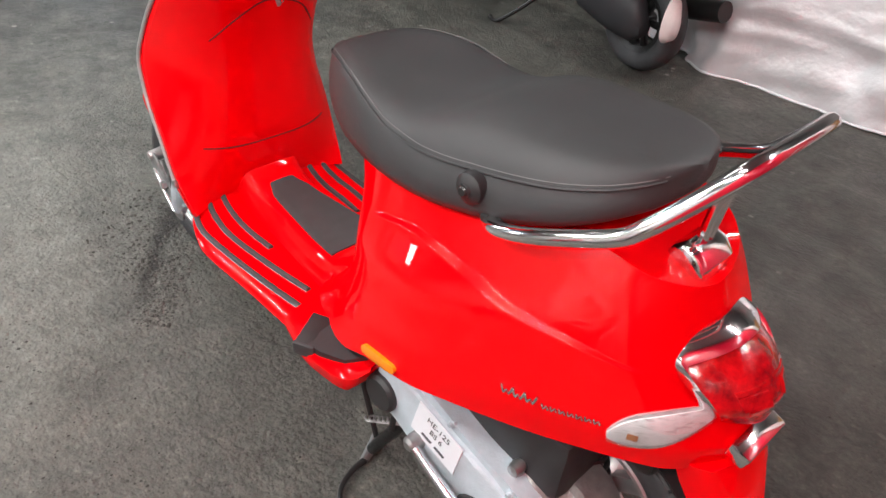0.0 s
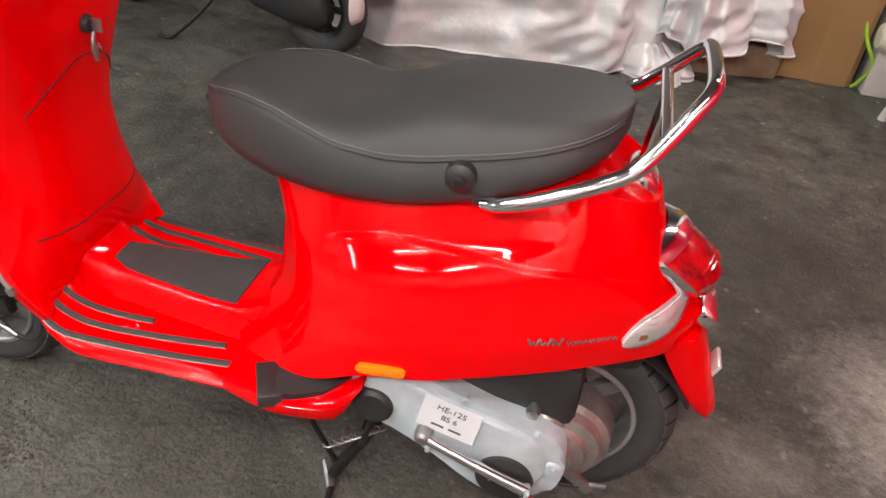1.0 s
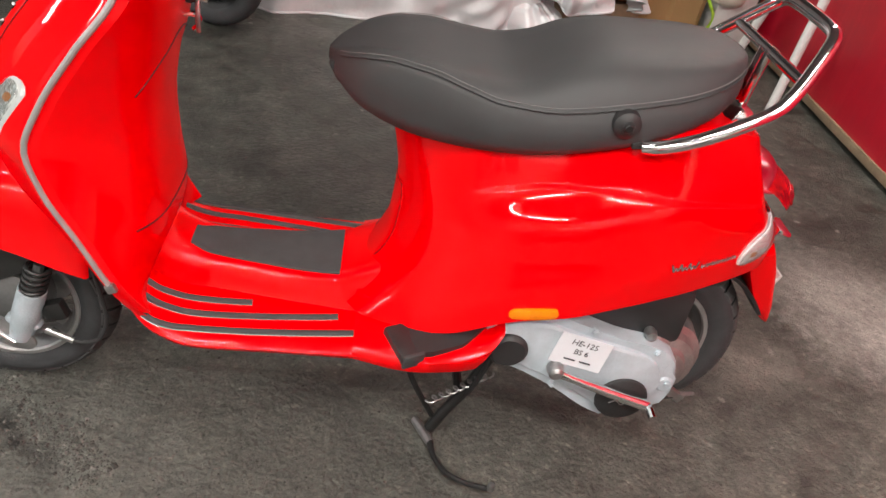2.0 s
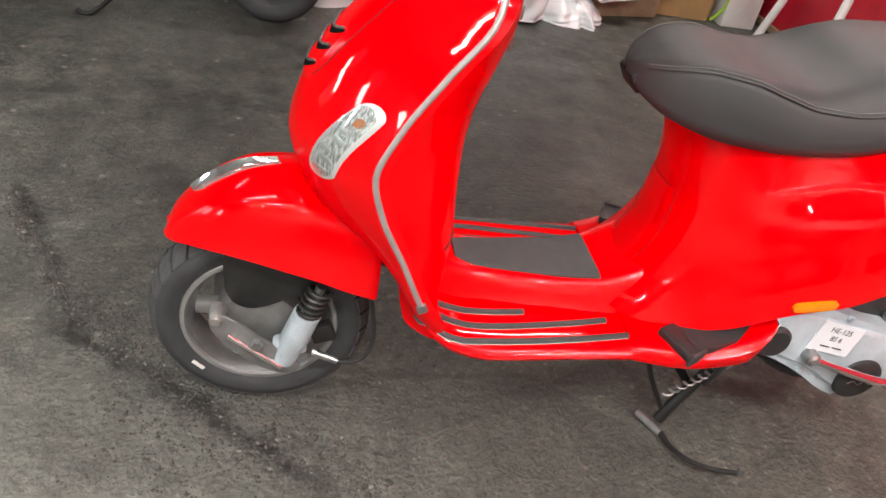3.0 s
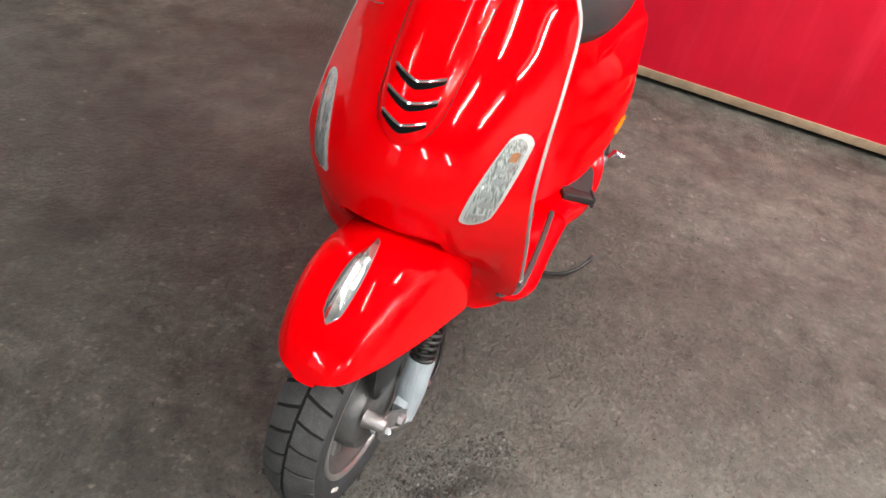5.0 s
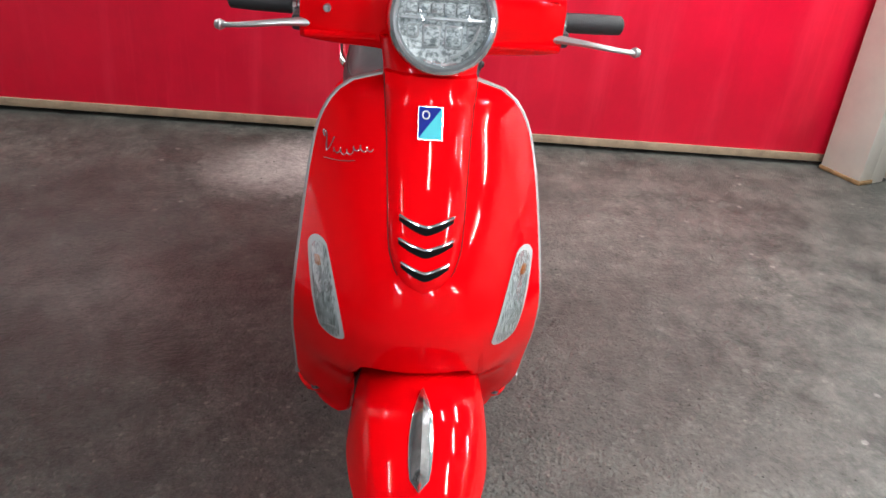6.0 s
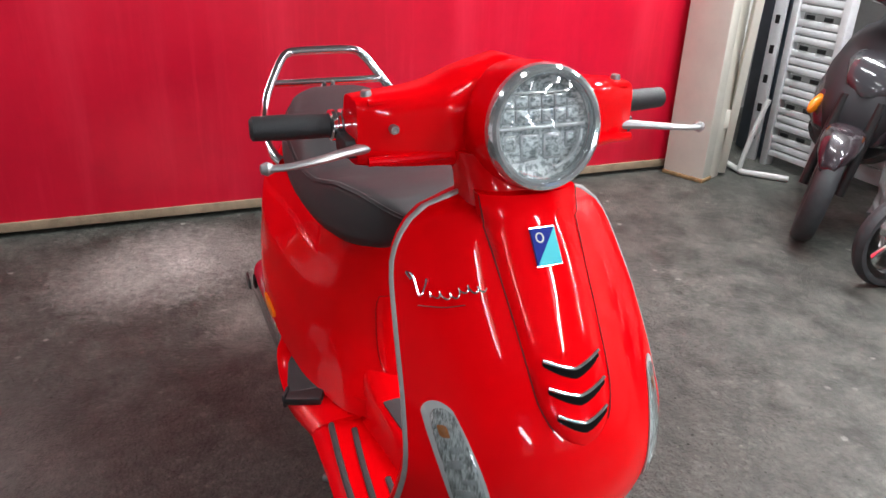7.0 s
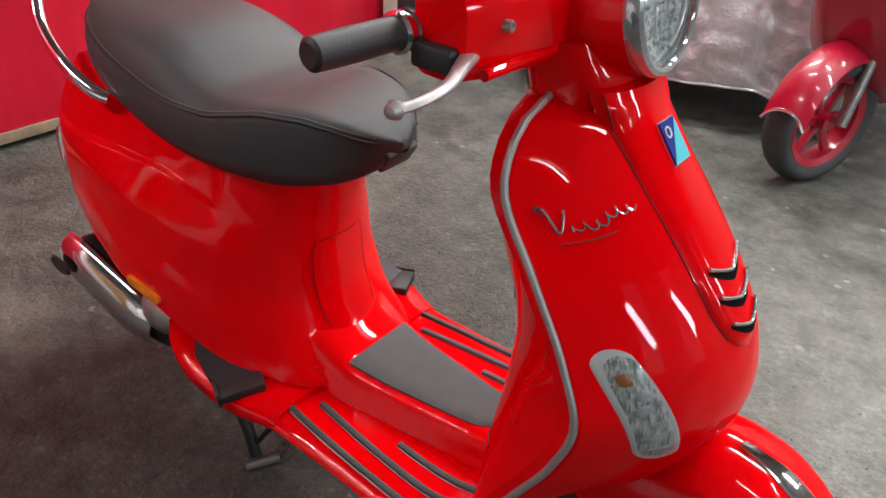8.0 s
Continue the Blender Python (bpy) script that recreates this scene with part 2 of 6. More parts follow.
def prism(outline, lo, hi, plane="xz", bev=0.0):
    """An outline drawn in a plane, given thickness across it."""
    bm = bmesh.new()
    put = {"xz": lambda a, b, h: (a, h, b), "xy": lambda a, b, h: (a, b, h), "yz": lambda a, b, h: (h, a, b)}[plane]
    low = [bm.verts.new(put(a, b, lo)) for a, b in outline]
    high = [bm.verts.new(put(a, b, hi)) for a, b in outline]
    bm.faces.new(low[::-1])
    bm.faces.new(high)
    n = len(outline)
    for i in range(n):
        bm.faces.new((low[i], low[(i + 1) % n], high[(i + 1) % n], high[i]))
    if bev:
        es = [e for e in bm.edges if len({v.co[{"xz": 1, "xy": 2, "yz": 0}[plane]] for v in e.verts}) == 1]
        bmesh.ops.bevel(bm, geom=es, offset=bev, segments=2, affect="EDGES", profile=0.5)
    return bm


def rounded(pts, n=5):
    """A closed smooth outline through corner points."""
    k = len(pts)
    out = []
    for i in range(k):
        a, b, c, d = (Vector((*pts[(i + j - 1) % k], 0)) for j in range(4))
        for q in range(n):
            t = q / n
            v = 0.5 * (2 * b + (c - a) * t + (2 * a - 5 * b + 4 * c - d) * t * t + (3 * b - a - 3 * c + d) * t ** 3)
            out.append((v.x, v.y))
    return out

# ---------------------------------------------------------------- the workshop
FLOOR = bpy.data.materials.new("oil_stained_worn_floor")


def floor_material(m):
    m.use_nodes = True
    nt = m.node_tree
    L = nt.links.new
    b = nt.nodes["Principled BSDF"]
    tc = nt.nodes.new("ShaderNodeTexCoord")

    def noise_tex(scale, detail=8, rough=0.6):
        n = nt.nodes.new("ShaderNodeTexNoise")
        n.inputs["Scale"].default_value, n.inputs["Detail"].default_value, n.inputs["Roughness"].default_value = scale, detail, rough
        L(tc.outputs["Object"], n.inputs["Vector"])
        return n.outputs["Fac"]

    def ramp(src, stops):
        r = nt.nodes.new("ShaderNodeValToRGB")
        e = r.color_ramp.elements
        e[0].position, e[0].color = stops[0][0], (*stops[0][1], 1)
        e[1].position, e[1].color = stops[-1][0], (*stops[-1][1], 1)
        for p, c in stops[1:-1]:
            q = e.new(p)
            q.color = (*c, 1)
        L(src, r.inputs["Fac"])
        return r.outputs["Color"]

    def mix(kind, fac, a, c):
        x = nt.nodes.new("ShaderNodeMix")
        x.data_type, x.blend_type = "RGBA", kind
        if isinstance(fac, float):
            x.inputs["Factor"].default_value = fac
        else:
            L(fac, x.inputs["Factor"])
        L(a, x.inputs["A"])
        if isinstance(c, tuple):
            x.inputs["B"].default_value = (*c, 1)
        else:
            L(c, x.inputs["B"])
        return x.outputs["Result"]

    def math_node(kind, a, c=None, d=None):
        x = nt.nodes.new("ShaderNodeMath")
        x.operation = kind
        for i, q in enumerate((a, c, d)):
            if q is None:
                continue
            if isinstance(q, (int, float)):
                x.inputs[i].default_value = q
            else:
                L(q, x.inputs[i])
        return x.outputs[0]

    # two fields: smooth tan slab in front of the crack, coarse gravelly concrete under and beside the scooter
    sp0 = nt.nodes.new("ShaderNodeSeparateXYZ")
    L(tc.outputs["Object"], sp0.inputs[0])
    d0 = math_node("MULTIPLY_ADD", sp0.outputs["X"], 0.665, math_node("MULTIPLY_ADD", sp0.outputs["Y"], 0.746, -0.575))
    d1 = math_node("MULTIPLY_ADD", noise_tex(5, 8, 0.7), 0.36, math_node("ADD", d0, -0.18))
    slab = ramp(d1, [(0.0, (0, 0, 0)), (0.6, (1, 1, 1))])
    reach = nt.nodes.new("ShaderNodeVectorMath")
    reach.operation = "DISTANCE"
    L(tc.outputs["Object"], reach.inputs[0])
    reach.inputs[1].default_value = (0.35, 0.35, 0)
    near = ramp(math_node("MULTIPLY_ADD", noise_tex(2.5, 6, 0.7), 0.7, math_node("MULTIPLY_ADD", reach.outputs["Value"], 0.55, -0.35)), [(0.45, (1, 1, 1)), (1.0, (0.4, 0.4, 0.4))])
    rough_field = math_node("MULTIPLY", near, math_node("SUBTRACT", 1.0, math_node("MULTIPLY", slab, 0.8)))
    big = ramp(noise_tex(0.9, 7, 0.62), [(0.36, (0.052, 0.0535, 0.047)), (0.5, (0.077, 0.0805, 0.071)), (0.64, (0.115, 0.1205, 0.107))])
    mid = ramp(noise_tex(8.5, 12, 0.8), [(0.37, (0.38, 0.38, 0.38)), (0.5, (1, 1, 1)), (0.63, (1.75, 1.74, 1.7))])
    dirt = ramp(noise_tex(1.6, 7, 0.68), [(0.4, (0.4, 0.4, 0.4)), (0.6, (1, 1, 1))])
    spots = ramp(noise_tex(26, 12, 0.85), [(0.39, (0.3, 0.3, 0.3)), (0.47, (0.95, 0.95, 0.95)), (0.55, (1.1, 1.09, 1.07)), (0.63, (2.4, 2.35, 2.25))])
    fine = ramp(noise_tex(110, 6, 0.8), [(0.37, (0.62, 0.62, 0.62)), (0.5, (1, 1, 1)), (0.63, (1.42, 1.41, 1.38))])
    col = mix("MULTIPLY", 0.9, big, mid)
    col = mix("MULTIPLY", math_node("MULTIPLY", dirt, math_node("MULTIPLY_ADD", slab, -0.3, 0.9)), col, spots)
    col = mix("MULTIPLY", math_node("MULTIPLY", math_node("MULTIPLY_ADD", dirt, 0.5, 0.5), math_node("MULTIPLY_ADD", rough_field, 0.45, 0.35)), col, fine)
    # stones in the worn concrete, each with its own tone
    v = nt.nodes.new("ShaderNodeTexVoronoi")
    v.inputs["Scale"].default_value = 105
    v.inputs["Randomness"].default_value = 1.0
    L(tc.outputs["Object"], v.inputs["Vector"])
    tone = nt.nodes.new("ShaderNodeSeparateColor")
    L(v.outputs["Color"], tone.inputs[0])
    stones = ramp(tone.outputs[0], [(0.0, (0.85, 0.84, 0.83)), (0.6, (1.08, 1.07, 1.06)), (0.93, (1.2, 1.19, 1.17)), (0.99, (2.9, 2.8, 2.65))])
    col = mix("MULTIPLY", math_node("MULTIPLY", rough_field, math_node("MULTIPLY_ADD", dirt, 0.6, 0.3)), col, stones)
    # pale chips and scuffs
    grit = ramp(noise_tex(21, 14, 0.82), [(0.595, (0, 0, 0)), (0.65, (1, 1, 1))])
    gate = ramp(noise_tex(2.4, 6, 0.7), [(0.42, (0.1, 0.1, 0.1)), (0.6, (1, 1, 1))])
    col = mix("MIX", math_node("MULTIPLY", grit, gate), col, (0.34, 0.33, 0.3))
    v2 = nt.nodes.new("ShaderNodeTexVoronoi")
    v2.inputs["Scale"].default_value = 9
    L(tc.outputs["Object"], v2.inputs["Vector"])
    chip = math_node("MULTIPLY_ADD", noise_tex(38, 8, 0.8), 0.34, math_node("ADD", v2.outputs["Distance"], -0.17))
    col = mix("MIX", math_node("MULTIPLY", gate, ramp(chip, [(0.07, (0.95, 0.95, 0.95)), (0.10, (0, 0, 0))])), col, (0.42, 0.405, 0.37))
    # dark pits between the stones of the worn field
    v4 = nt.nodes.new("ShaderNodeTexVoronoi")
    v4.inputs["Scale"].default_value = 46
    L(tc.outputs["Object"], v4.inputs["Vector"])
    pit = math_node("MULTIPLY_ADD", noise_tex(38, 9, 0.75), 1.1, math_node("ADD", v4.outputs["Distance"], -0.58))
    pits = ramp(pit, [(0.06, (0.7, 0.7, 0.7)), (0.26, (0, 0, 0))])
    col = mix("MIX", math_node("MULTIPLY", pits, math_node("MULTIPLY", rough_field, gate)), col, (0.022, 0.02, 0.017))
    # darker drip spots
    v3 = nt.nodes.new("ShaderNodeTexVoronoi")
    v3.inputs["Scale"].default_value = 3.6
    L(tc.outputs["Object"], v3.inputs["Vector"])
    drip = math_node("MULTIPLY_ADD", noise_tex(14, 9, 0.78), 0.62, math_node("ADD", v3.outputs["Distance"], -0.31))
    col = mix("MIX", ramp(drip, [(0.08, (0.7, 0.7, 0.7)), (0.24, (0, 0, 0))]), col, (0.03, 0.028, 0.025))

    # local marks: broad darker and paler fields, pale worn patch, drain cover ring colour, oil spots (centre x, y,
    # radius, stretch)
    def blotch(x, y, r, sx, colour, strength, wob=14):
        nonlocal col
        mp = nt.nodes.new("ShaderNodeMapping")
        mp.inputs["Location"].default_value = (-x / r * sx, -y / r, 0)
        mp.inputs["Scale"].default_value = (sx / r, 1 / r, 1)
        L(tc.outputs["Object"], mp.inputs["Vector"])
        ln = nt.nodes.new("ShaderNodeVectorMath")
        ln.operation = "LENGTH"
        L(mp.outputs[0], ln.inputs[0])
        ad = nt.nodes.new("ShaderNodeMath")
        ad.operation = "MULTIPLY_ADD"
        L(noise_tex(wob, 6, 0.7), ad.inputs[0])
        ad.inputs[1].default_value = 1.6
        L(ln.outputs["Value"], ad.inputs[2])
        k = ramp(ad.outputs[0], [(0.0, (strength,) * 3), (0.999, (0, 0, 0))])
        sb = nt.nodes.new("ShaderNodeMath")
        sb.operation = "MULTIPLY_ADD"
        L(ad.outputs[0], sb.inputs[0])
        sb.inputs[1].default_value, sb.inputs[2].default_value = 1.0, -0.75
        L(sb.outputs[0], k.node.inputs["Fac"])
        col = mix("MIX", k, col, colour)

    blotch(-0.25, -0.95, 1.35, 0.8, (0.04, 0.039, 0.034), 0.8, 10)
    blotch(0.1, -2.0, 0.5, 0.7, (0.045, 0.043, 0.039), 0.45, 9)
    blotch(-0.95, -1.2, 0.6, 0.8, (0.045, 0.045, 0.041), 0.55, 14)
    blotch(1.15, -1.75, 0.6, 1.0, (0.16, 0.165, 0.15), 0.5, 10)
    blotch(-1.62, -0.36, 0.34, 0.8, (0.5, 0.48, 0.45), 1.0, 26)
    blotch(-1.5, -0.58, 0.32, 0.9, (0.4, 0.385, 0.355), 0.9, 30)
    blotch(-1.07, -0.21, 0.155, 0.7, (0.22, 0.205, 0.18), 1.0, 3)
    blotch(0.66, 0.17, 0.2, 0.8, (0.028, 0.026, 0.023), 0.9, 30)
    blotch(0.82, 0.04, 0.14, 0.8, (0.028, 0.026, 0.023), 0.85, 34)
    blotch(0.0, 0.6, 1.3, 0.65, (0.225, 0.222, 0.2), 0.6, 16)
    blotch(0.9, 0.62, 0.95, 1.0, (0.29, 0.293, 0.268), 0.85, 9)
    blotch(1.25, -0.5, 1.0, 0.9, (0.165, 0.171, 0.154), 0.55, 12)
    blotch(-0.45, -0.85, 0.5, 1.0, (0.16, 0.155, 0.14), 0.6, 14)
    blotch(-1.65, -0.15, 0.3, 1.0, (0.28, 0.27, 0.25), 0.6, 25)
    for x, y, r in ((-0.64, 1.55, 0.13), (-0.72, 1.83, 0.1), (-0.88, 1.75, 0.08), (-0.93, 1.91, 0.08), (1.44, -1.92, 0.14), (1.66, -2.03, 0.1),
                    (0.9, -0.75, 0.16), (0.35, -0.95, 0.14), (0.55, -1.15, 0.12),
                    (-0.2, -1.2, 0.22), (-0.75, -0.75, 0.16), (-0.6, -1.0, 0.14), (-1.3, -1.2, 0.25), (0.95, 0.95, 0.12), (0.1, 1.3, 0.1), (-0.55, 1.15, 0.12), (0.3, -0.55, 0.14), (-1.0, -1.55, 0.16)):
        blotch(x, y, r, 1.0, (0.03, 0.028, 0.026), 0.6, 18)
    grain = ramp(noise_tex(46, 12, 0.85), [(0.37, (0.3, 0.3, 0.3)), (0.5, (1, 1, 1)), (0.63, (2.0, 1.97, 1.9))])
    col = mix("MULTIPLY", 0.5, col, grain)
    # trodden-in pale dust, thickest on the worn field beside the scooter
    dust = ramp(noise_tex(5.5, 12, 0.78), [(0.47, (0, 0, 0)), (0.66, (0.6, 0.6, 0.6))])
    side = ramp(math_node("MULTIPLY_ADD", sp0.outputs["Y"], 0.6, 0.45), [(0.2, (0.1, 0.1, 0.1)), (0.75, (1, 1, 1))])
    col = mix("MIX", math_node("MULTIPLY", dust, side), col, (0.225, 0.217, 0.19))
    # wandering crack with crumbled edges, in two stretches
    def crack(x, y, turn, half, width):
        nonlocal col
        mp = nt.nodes.new("ShaderNodeMapping")
        mp.vector_type = "TEXTURE"
        mp.inputs["Location"].default_value = (x, y, 0)
        mp.inputs["Rotation"].default_value = (0, 0, radians(turn))
        L(tc.outputs["Object"], mp.inputs["Vector"])
        sp = nt.nodes.new("ShaderNodeSeparateXYZ")
        L(mp.outputs[0], sp.inputs[0])
        wob = math_node("MULTIPLY_ADD", noise_tex(6, 7, 0.65), 0.2, math_node("ADD", sp.outputs["Y"], -0.1))
        off = math_node("MULTIPLY_ADD", noise_tex(34, 8, 0.75), 0.05, math_node("ADD", math_node("ABSOLUTE", wob), -0.025))
        line = ramp(off, [(0.0, (1, 1, 1)), (width * 0.3, (0.8, 0.8, 0.8)), (width, (0, 0, 0))])
        ends = ramp(math_node("ABSOLUTE", sp.outputs["X"]), [(half * 0.7, (0.9, 0.9, 0.9)), (half, (0, 0, 0))])
        col = mix("MIX", math_node("MULTIPLY", line, ends), col, (0.02, 0.0185, 0.017))

    crack(0.80, 0.05, 142, 0.42, 0.03)
    crack(1.16, -0.40, 117, 0.38, 0.022)
    # soft soiling over everything, at the scale of footsteps
    soil = ramp(noise_tex(7.5, 9, 0.72), [(0.36, (0.7, 0.71, 0.7)), (0.5, (0.9, 0.915, 0.9)), (0.64, (1.08, 1.095, 1.08))])
    col = mix("MULTIPLY", 0.95, col, soil)
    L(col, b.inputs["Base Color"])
    rr = nt.nodes.new("ShaderNodeMapRange")
    rr.inputs["From Min"].default_value, rr.inputs["From Max"].default_value = 0.35, 0.68
    rr.inputs["To Min"].default_value, rr.inputs["To Max"].default_value = 0.3, 0.6
    L(noise_tex(3, 8, 0.65), rr.inputs["Value"])
    L(rr.outputs[0], b.inputs["Roughness"])
    bp = nt.nodes.new("ShaderNodeBump")
    L(math_node("MULTIPLY_ADD", rough_field, 0.5, 0.15), bp.inputs["Strength"])
    bp.inputs["Distance"].default_value = 0.012
    bp2 = nt.nodes.new("ShaderNodeBump")
    bp2.inputs["Strength"].default_value, bp2.inputs["Distance"].default_value = 0.4, 0.03
    # crumbled relief of the worn field, a thumb's width across
    bp3 = nt.nodes.new("ShaderNodeBump")
    L(math_node("MULTIPLY_ADD", rough_field, 0.85, 0.1), bp3.inputs["Strength"])
    bp3.inputs["Distance"].default_value = 0.03
    L(noise_tex(60, 6, 0.6), bp3.inputs["Height"])
    hsum = nt.nodes.new("ShaderNodeMath")
    hsum.operation = "MULTIPLY_ADD"
    L(v.outputs["Distance"], hsum.inputs[0])
    hsum.inputs[1].default_value = -0.7
    L(noise_tex(110, 6, 0.75), hsum.inputs[2])
    L(hsum.outputs[0], bp.inputs["Height"])
    L(noise_tex(18, 9, 0.72), bp2.inputs["Height"])
    L(bp2.outputs[0], bp3.inputs["Normal"])
    L(bp3.outputs[0], bp.inputs["Normal"])
    L(bp.outputs[0], b.inputs["Normal"])


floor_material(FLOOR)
WALLRED = mat("scuffed_red_panel_paint", (0.7, 0.003, 0.03), 0.33, var=0.16, scale=2.2, bump=0.06, bscale=7, rvar=0.14, bdist=0.02)


def streaked(m, pale, dark):
    """Rubbed and run-down marks, drawn out upright, over a painted wall."""
    nt = m.node_tree
    b = nt.nodes["Principled BSDF"]
    src = b.inputs["Base Color"].links[0].from_socket
    tc = nt.nodes.new("ShaderNodeTexCoord")
    for scale, lo, hi, colour, amount in (((1.0, 5.0, 0.45), 0.52, 0.72, pale, 0.55), ((1.0, 16.0, 0.9), 0.58, 0.74, pale, 0.4), ((1.0, 3.0, 0.8), 0.56, 0.75, dark, 0.45)):
        mp, n, r, x = (nt.nodes.new("ShaderNode" + k) for k in ("Mapping", "TexNoise", "MapRange", "Mix"))
        mp.inputs["Scale"].default_value = scale
        n.inputs["Scale"].default_value, n.inputs["Detail"].default_value, n.inputs["Roughness"].default_value = 1.0, 7, 0.65
        r.inputs["From Min"].default_value, r.inputs["From Max"].default_value, r.inputs["To Max"].default_value = lo, hi, amount
        x.data_type = "RGBA"
        x.inputs["B"].default_value = (*colour, 1)
        nt.links.new(tc.outputs["Object"], mp.inputs["Vector"])
        nt.links.new(mp.outputs[0], n.inputs["Vector"])
        nt.links.new(n.outputs["Fac"], r.inputs["Value"])
        nt.links.new(r.outputs[0], x.inputs["Factor"])
        nt.links.new(src, x.inputs["A"])
        src = x.outputs["Result"]
    nt.links.new(src, b.inputs["Base Color"])


streaked(WALLRED, (0.86, 0.03, 0.07), (0.48, 0.002, 0.02))
WALLGREY = mat("grey_plaster", (0.32, 0.31, 0.3), 0.85, var=0.2, scale=2, bump=0.2, bscale=40)
CEILM = mat("corrugated_ceiling_paint", (0.2, 0.2, 0.2), 0.8, var=0.15, scale=3)
WOOD = mat("raw_timber", (0.3, 0.22, 0.14), 0.75, var=0.35, scale=12, bump=0.3, bscale=60)
BEIGE = mat("cream_enamel", (0.72, 0.69, 0.6), 0.4, var=0.1, scale=5, bump=0.06, bscale=12)
RUST = mat("rusty_base", (0.32, 0.2, 0.09), 0.85, var=0.4, scale=30, bump=0.3, bscale=80)

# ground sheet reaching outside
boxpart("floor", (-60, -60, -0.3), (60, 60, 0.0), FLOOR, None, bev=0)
tagged(bpy.data.objects["floor"], "dark oil-stained worn concrete workshop floor", "floor", kind="structure")


def plank(name, lo, hi, material, label, category, kind="structure", bev=0.003, rz=0.0, at=(0, 0, 0)):
    ob = boxpart(name, lo, hi, material, None, bev=bev, place=pose(*at, 0, 0, rz))
    return tagged(ob, label, category, kind=kind)


# red panelled wall: turned slightly against the scooter
WX, WR = -2.02, -1.3
wall = plank("wall_red", (-0.12, -2.98, 0.06), (0, 2.28, 3.3), WALLRED, "glossy red painted panel wall, lightly scuffed", "wall", rz=WR, at=(WX, 0, 0))
plank("trim", (-0.1, -2.98, 0.022), (0.010, 2.28, 0.062), WOOD, "raw timber batten under the red wall", "batten", rz=WR, at=(WX, 0, 0))
plank("wall_behind", (-0.3, -5.2, 0), (-0.14, 5.2, 3.3), WALLGREY, "grey plaster wall behind the panels", "wall", rz=WR, at=(WX - 0.9, 0, 0))
plank("wall_south", (-3.4, -4.7, 0), (5.1, -4.5, 3.3), WALLGREY, "grey plaster side wall", "wall")


bm = bmesh.new()
for y0, y1 in ((-4.7, -1.9), (-1.1, 0.3), (1.1, 2.5), (3.3, 4.9)):
    cube(bm, (5.1, y0, 0), (5.3, y1, 3.3))
for y0, y1 in ((-1.9, -1.1), (0.3, 1.1), (2.5, 3.3)):
    cube(bm, (5.1, y0, 2.9), (5.3, y1, 3.3))
tagged(part("wall_front", bm, WALLGREY, None), "grey front wall with three open bays to the street", "wall", kind="structure")
plank("wall_north", (-3.4, 4.5, 0), (5.1, 4.7, 3.3), WALLGREY, "grey plaster side wall behind the parked scooters", "wall")
boxpart("ceiling", (-3.4, -4.7, 3.3), (5.3, 4.9, 3.4), CEILM, None, bev=0)
tagged(bpy.data.objects["ceiling"], "pale painted workshop ceiling", "ceiling", kind="structure")

TUBE = emitter("tube_glow", (1.0, 0.97, 0.92), 9)


def ceiling_light(tx, ty):
    ob = thing("ceiling_light", "white batten fluorescent ceiling light", "lamp", pose(tx, ty, 3.3, 0, 0, 90), "tube lights")
    boxpart("housing", (-0.04, -0.64, -0.07), (0.04, 0.64, 0), PLUG, ob)
    v, f = tube([(0, -0.6, -0.1), (0, 0.6, -0.1)], 0.014, 10, 1)
    piece("lamp_tube", v, f, TUBE, ob, "lit fluorescent tube")
    for s in (-1, 1):
        boxpart("lamp_holder", (-0.018, s * 0.61 - 0.012, -0.12), (0.018, s * 0.61 + 0.012, -0.068), PLUG, ob, bev=0.002)
    return ob


for tx, ty, watts in TUBES:
    ceiling_light(tx, ty)

# ---------------------------------------------------------------- the red scooter
scooter = thing("scooter", "glossy red retro scooter on its centre stand with charcoal seat", "scooter", pose(0, 0, 0))

# leg shield: width, edge and centre profiles by height
W_ = spl([0.30, 0.33, 0.40, 0.50, 0.60, 0.70, 0.80, 0.86, 0.90, 0.925, 0.94, 0.95], [0.184, 0.197, 0.207, 0.207, 0.203, 0.195, 0.186, 0.176, 0.158, 0.135, 0.105, 0.06])
XT = spl([0.30, 0.33, 0.394, 0.474, 0.565, 0.628, 0.70, 0.79, 0.88, 0.95], [0.338, 0.362, 0.404, 0.443, 0.490, 0.507, 0.480, 0.424, 0.364, 0.352])
XC = spl([0.30, 0.33, 0.40, 0.46, 0.52, 0.56, 0.61, 0.68, 0.75, 0.82, 0.90, 0.95], [0.446, 0.458, 0.495, 0.545, 0.592, 0.612, 0.626, 0.612, 0.574, 0.522, 0.458, 0.424])


def shield(u, z, off=0.0):
    def at(u, z):
        # below the bulge the sheet draws back beside the wheel, leaving a rounded cheek at each corner
        a, b, c = (max(0.0, min(1.0, q)) for q in ((0.97 - abs(u)) / 0.36, (0.52 - z) / 0.12, (z - 0.27) / 0.12))
        draw = 0.036 * a * a * (3 - 2 * a) * b * b * (3 - 2 * b) * c * c * (3 - 2 * c)
        return Vector((XT(z) + (XC(z) - XT(z)) * (1 - abs(u) ** 2.2) - draw, u * W_(z), z))
    p = at(u, z)
    if off:
        e = 1e-3
        du = at(min(u + e, 1), z) - at(max(u - e, -1), z)
        dz = at(u, z + e) - at(u, z - e)
        n = du.cross(dz).normalized()
        if n.x < 0:
            n = -n
        p = p + n * off
    return p


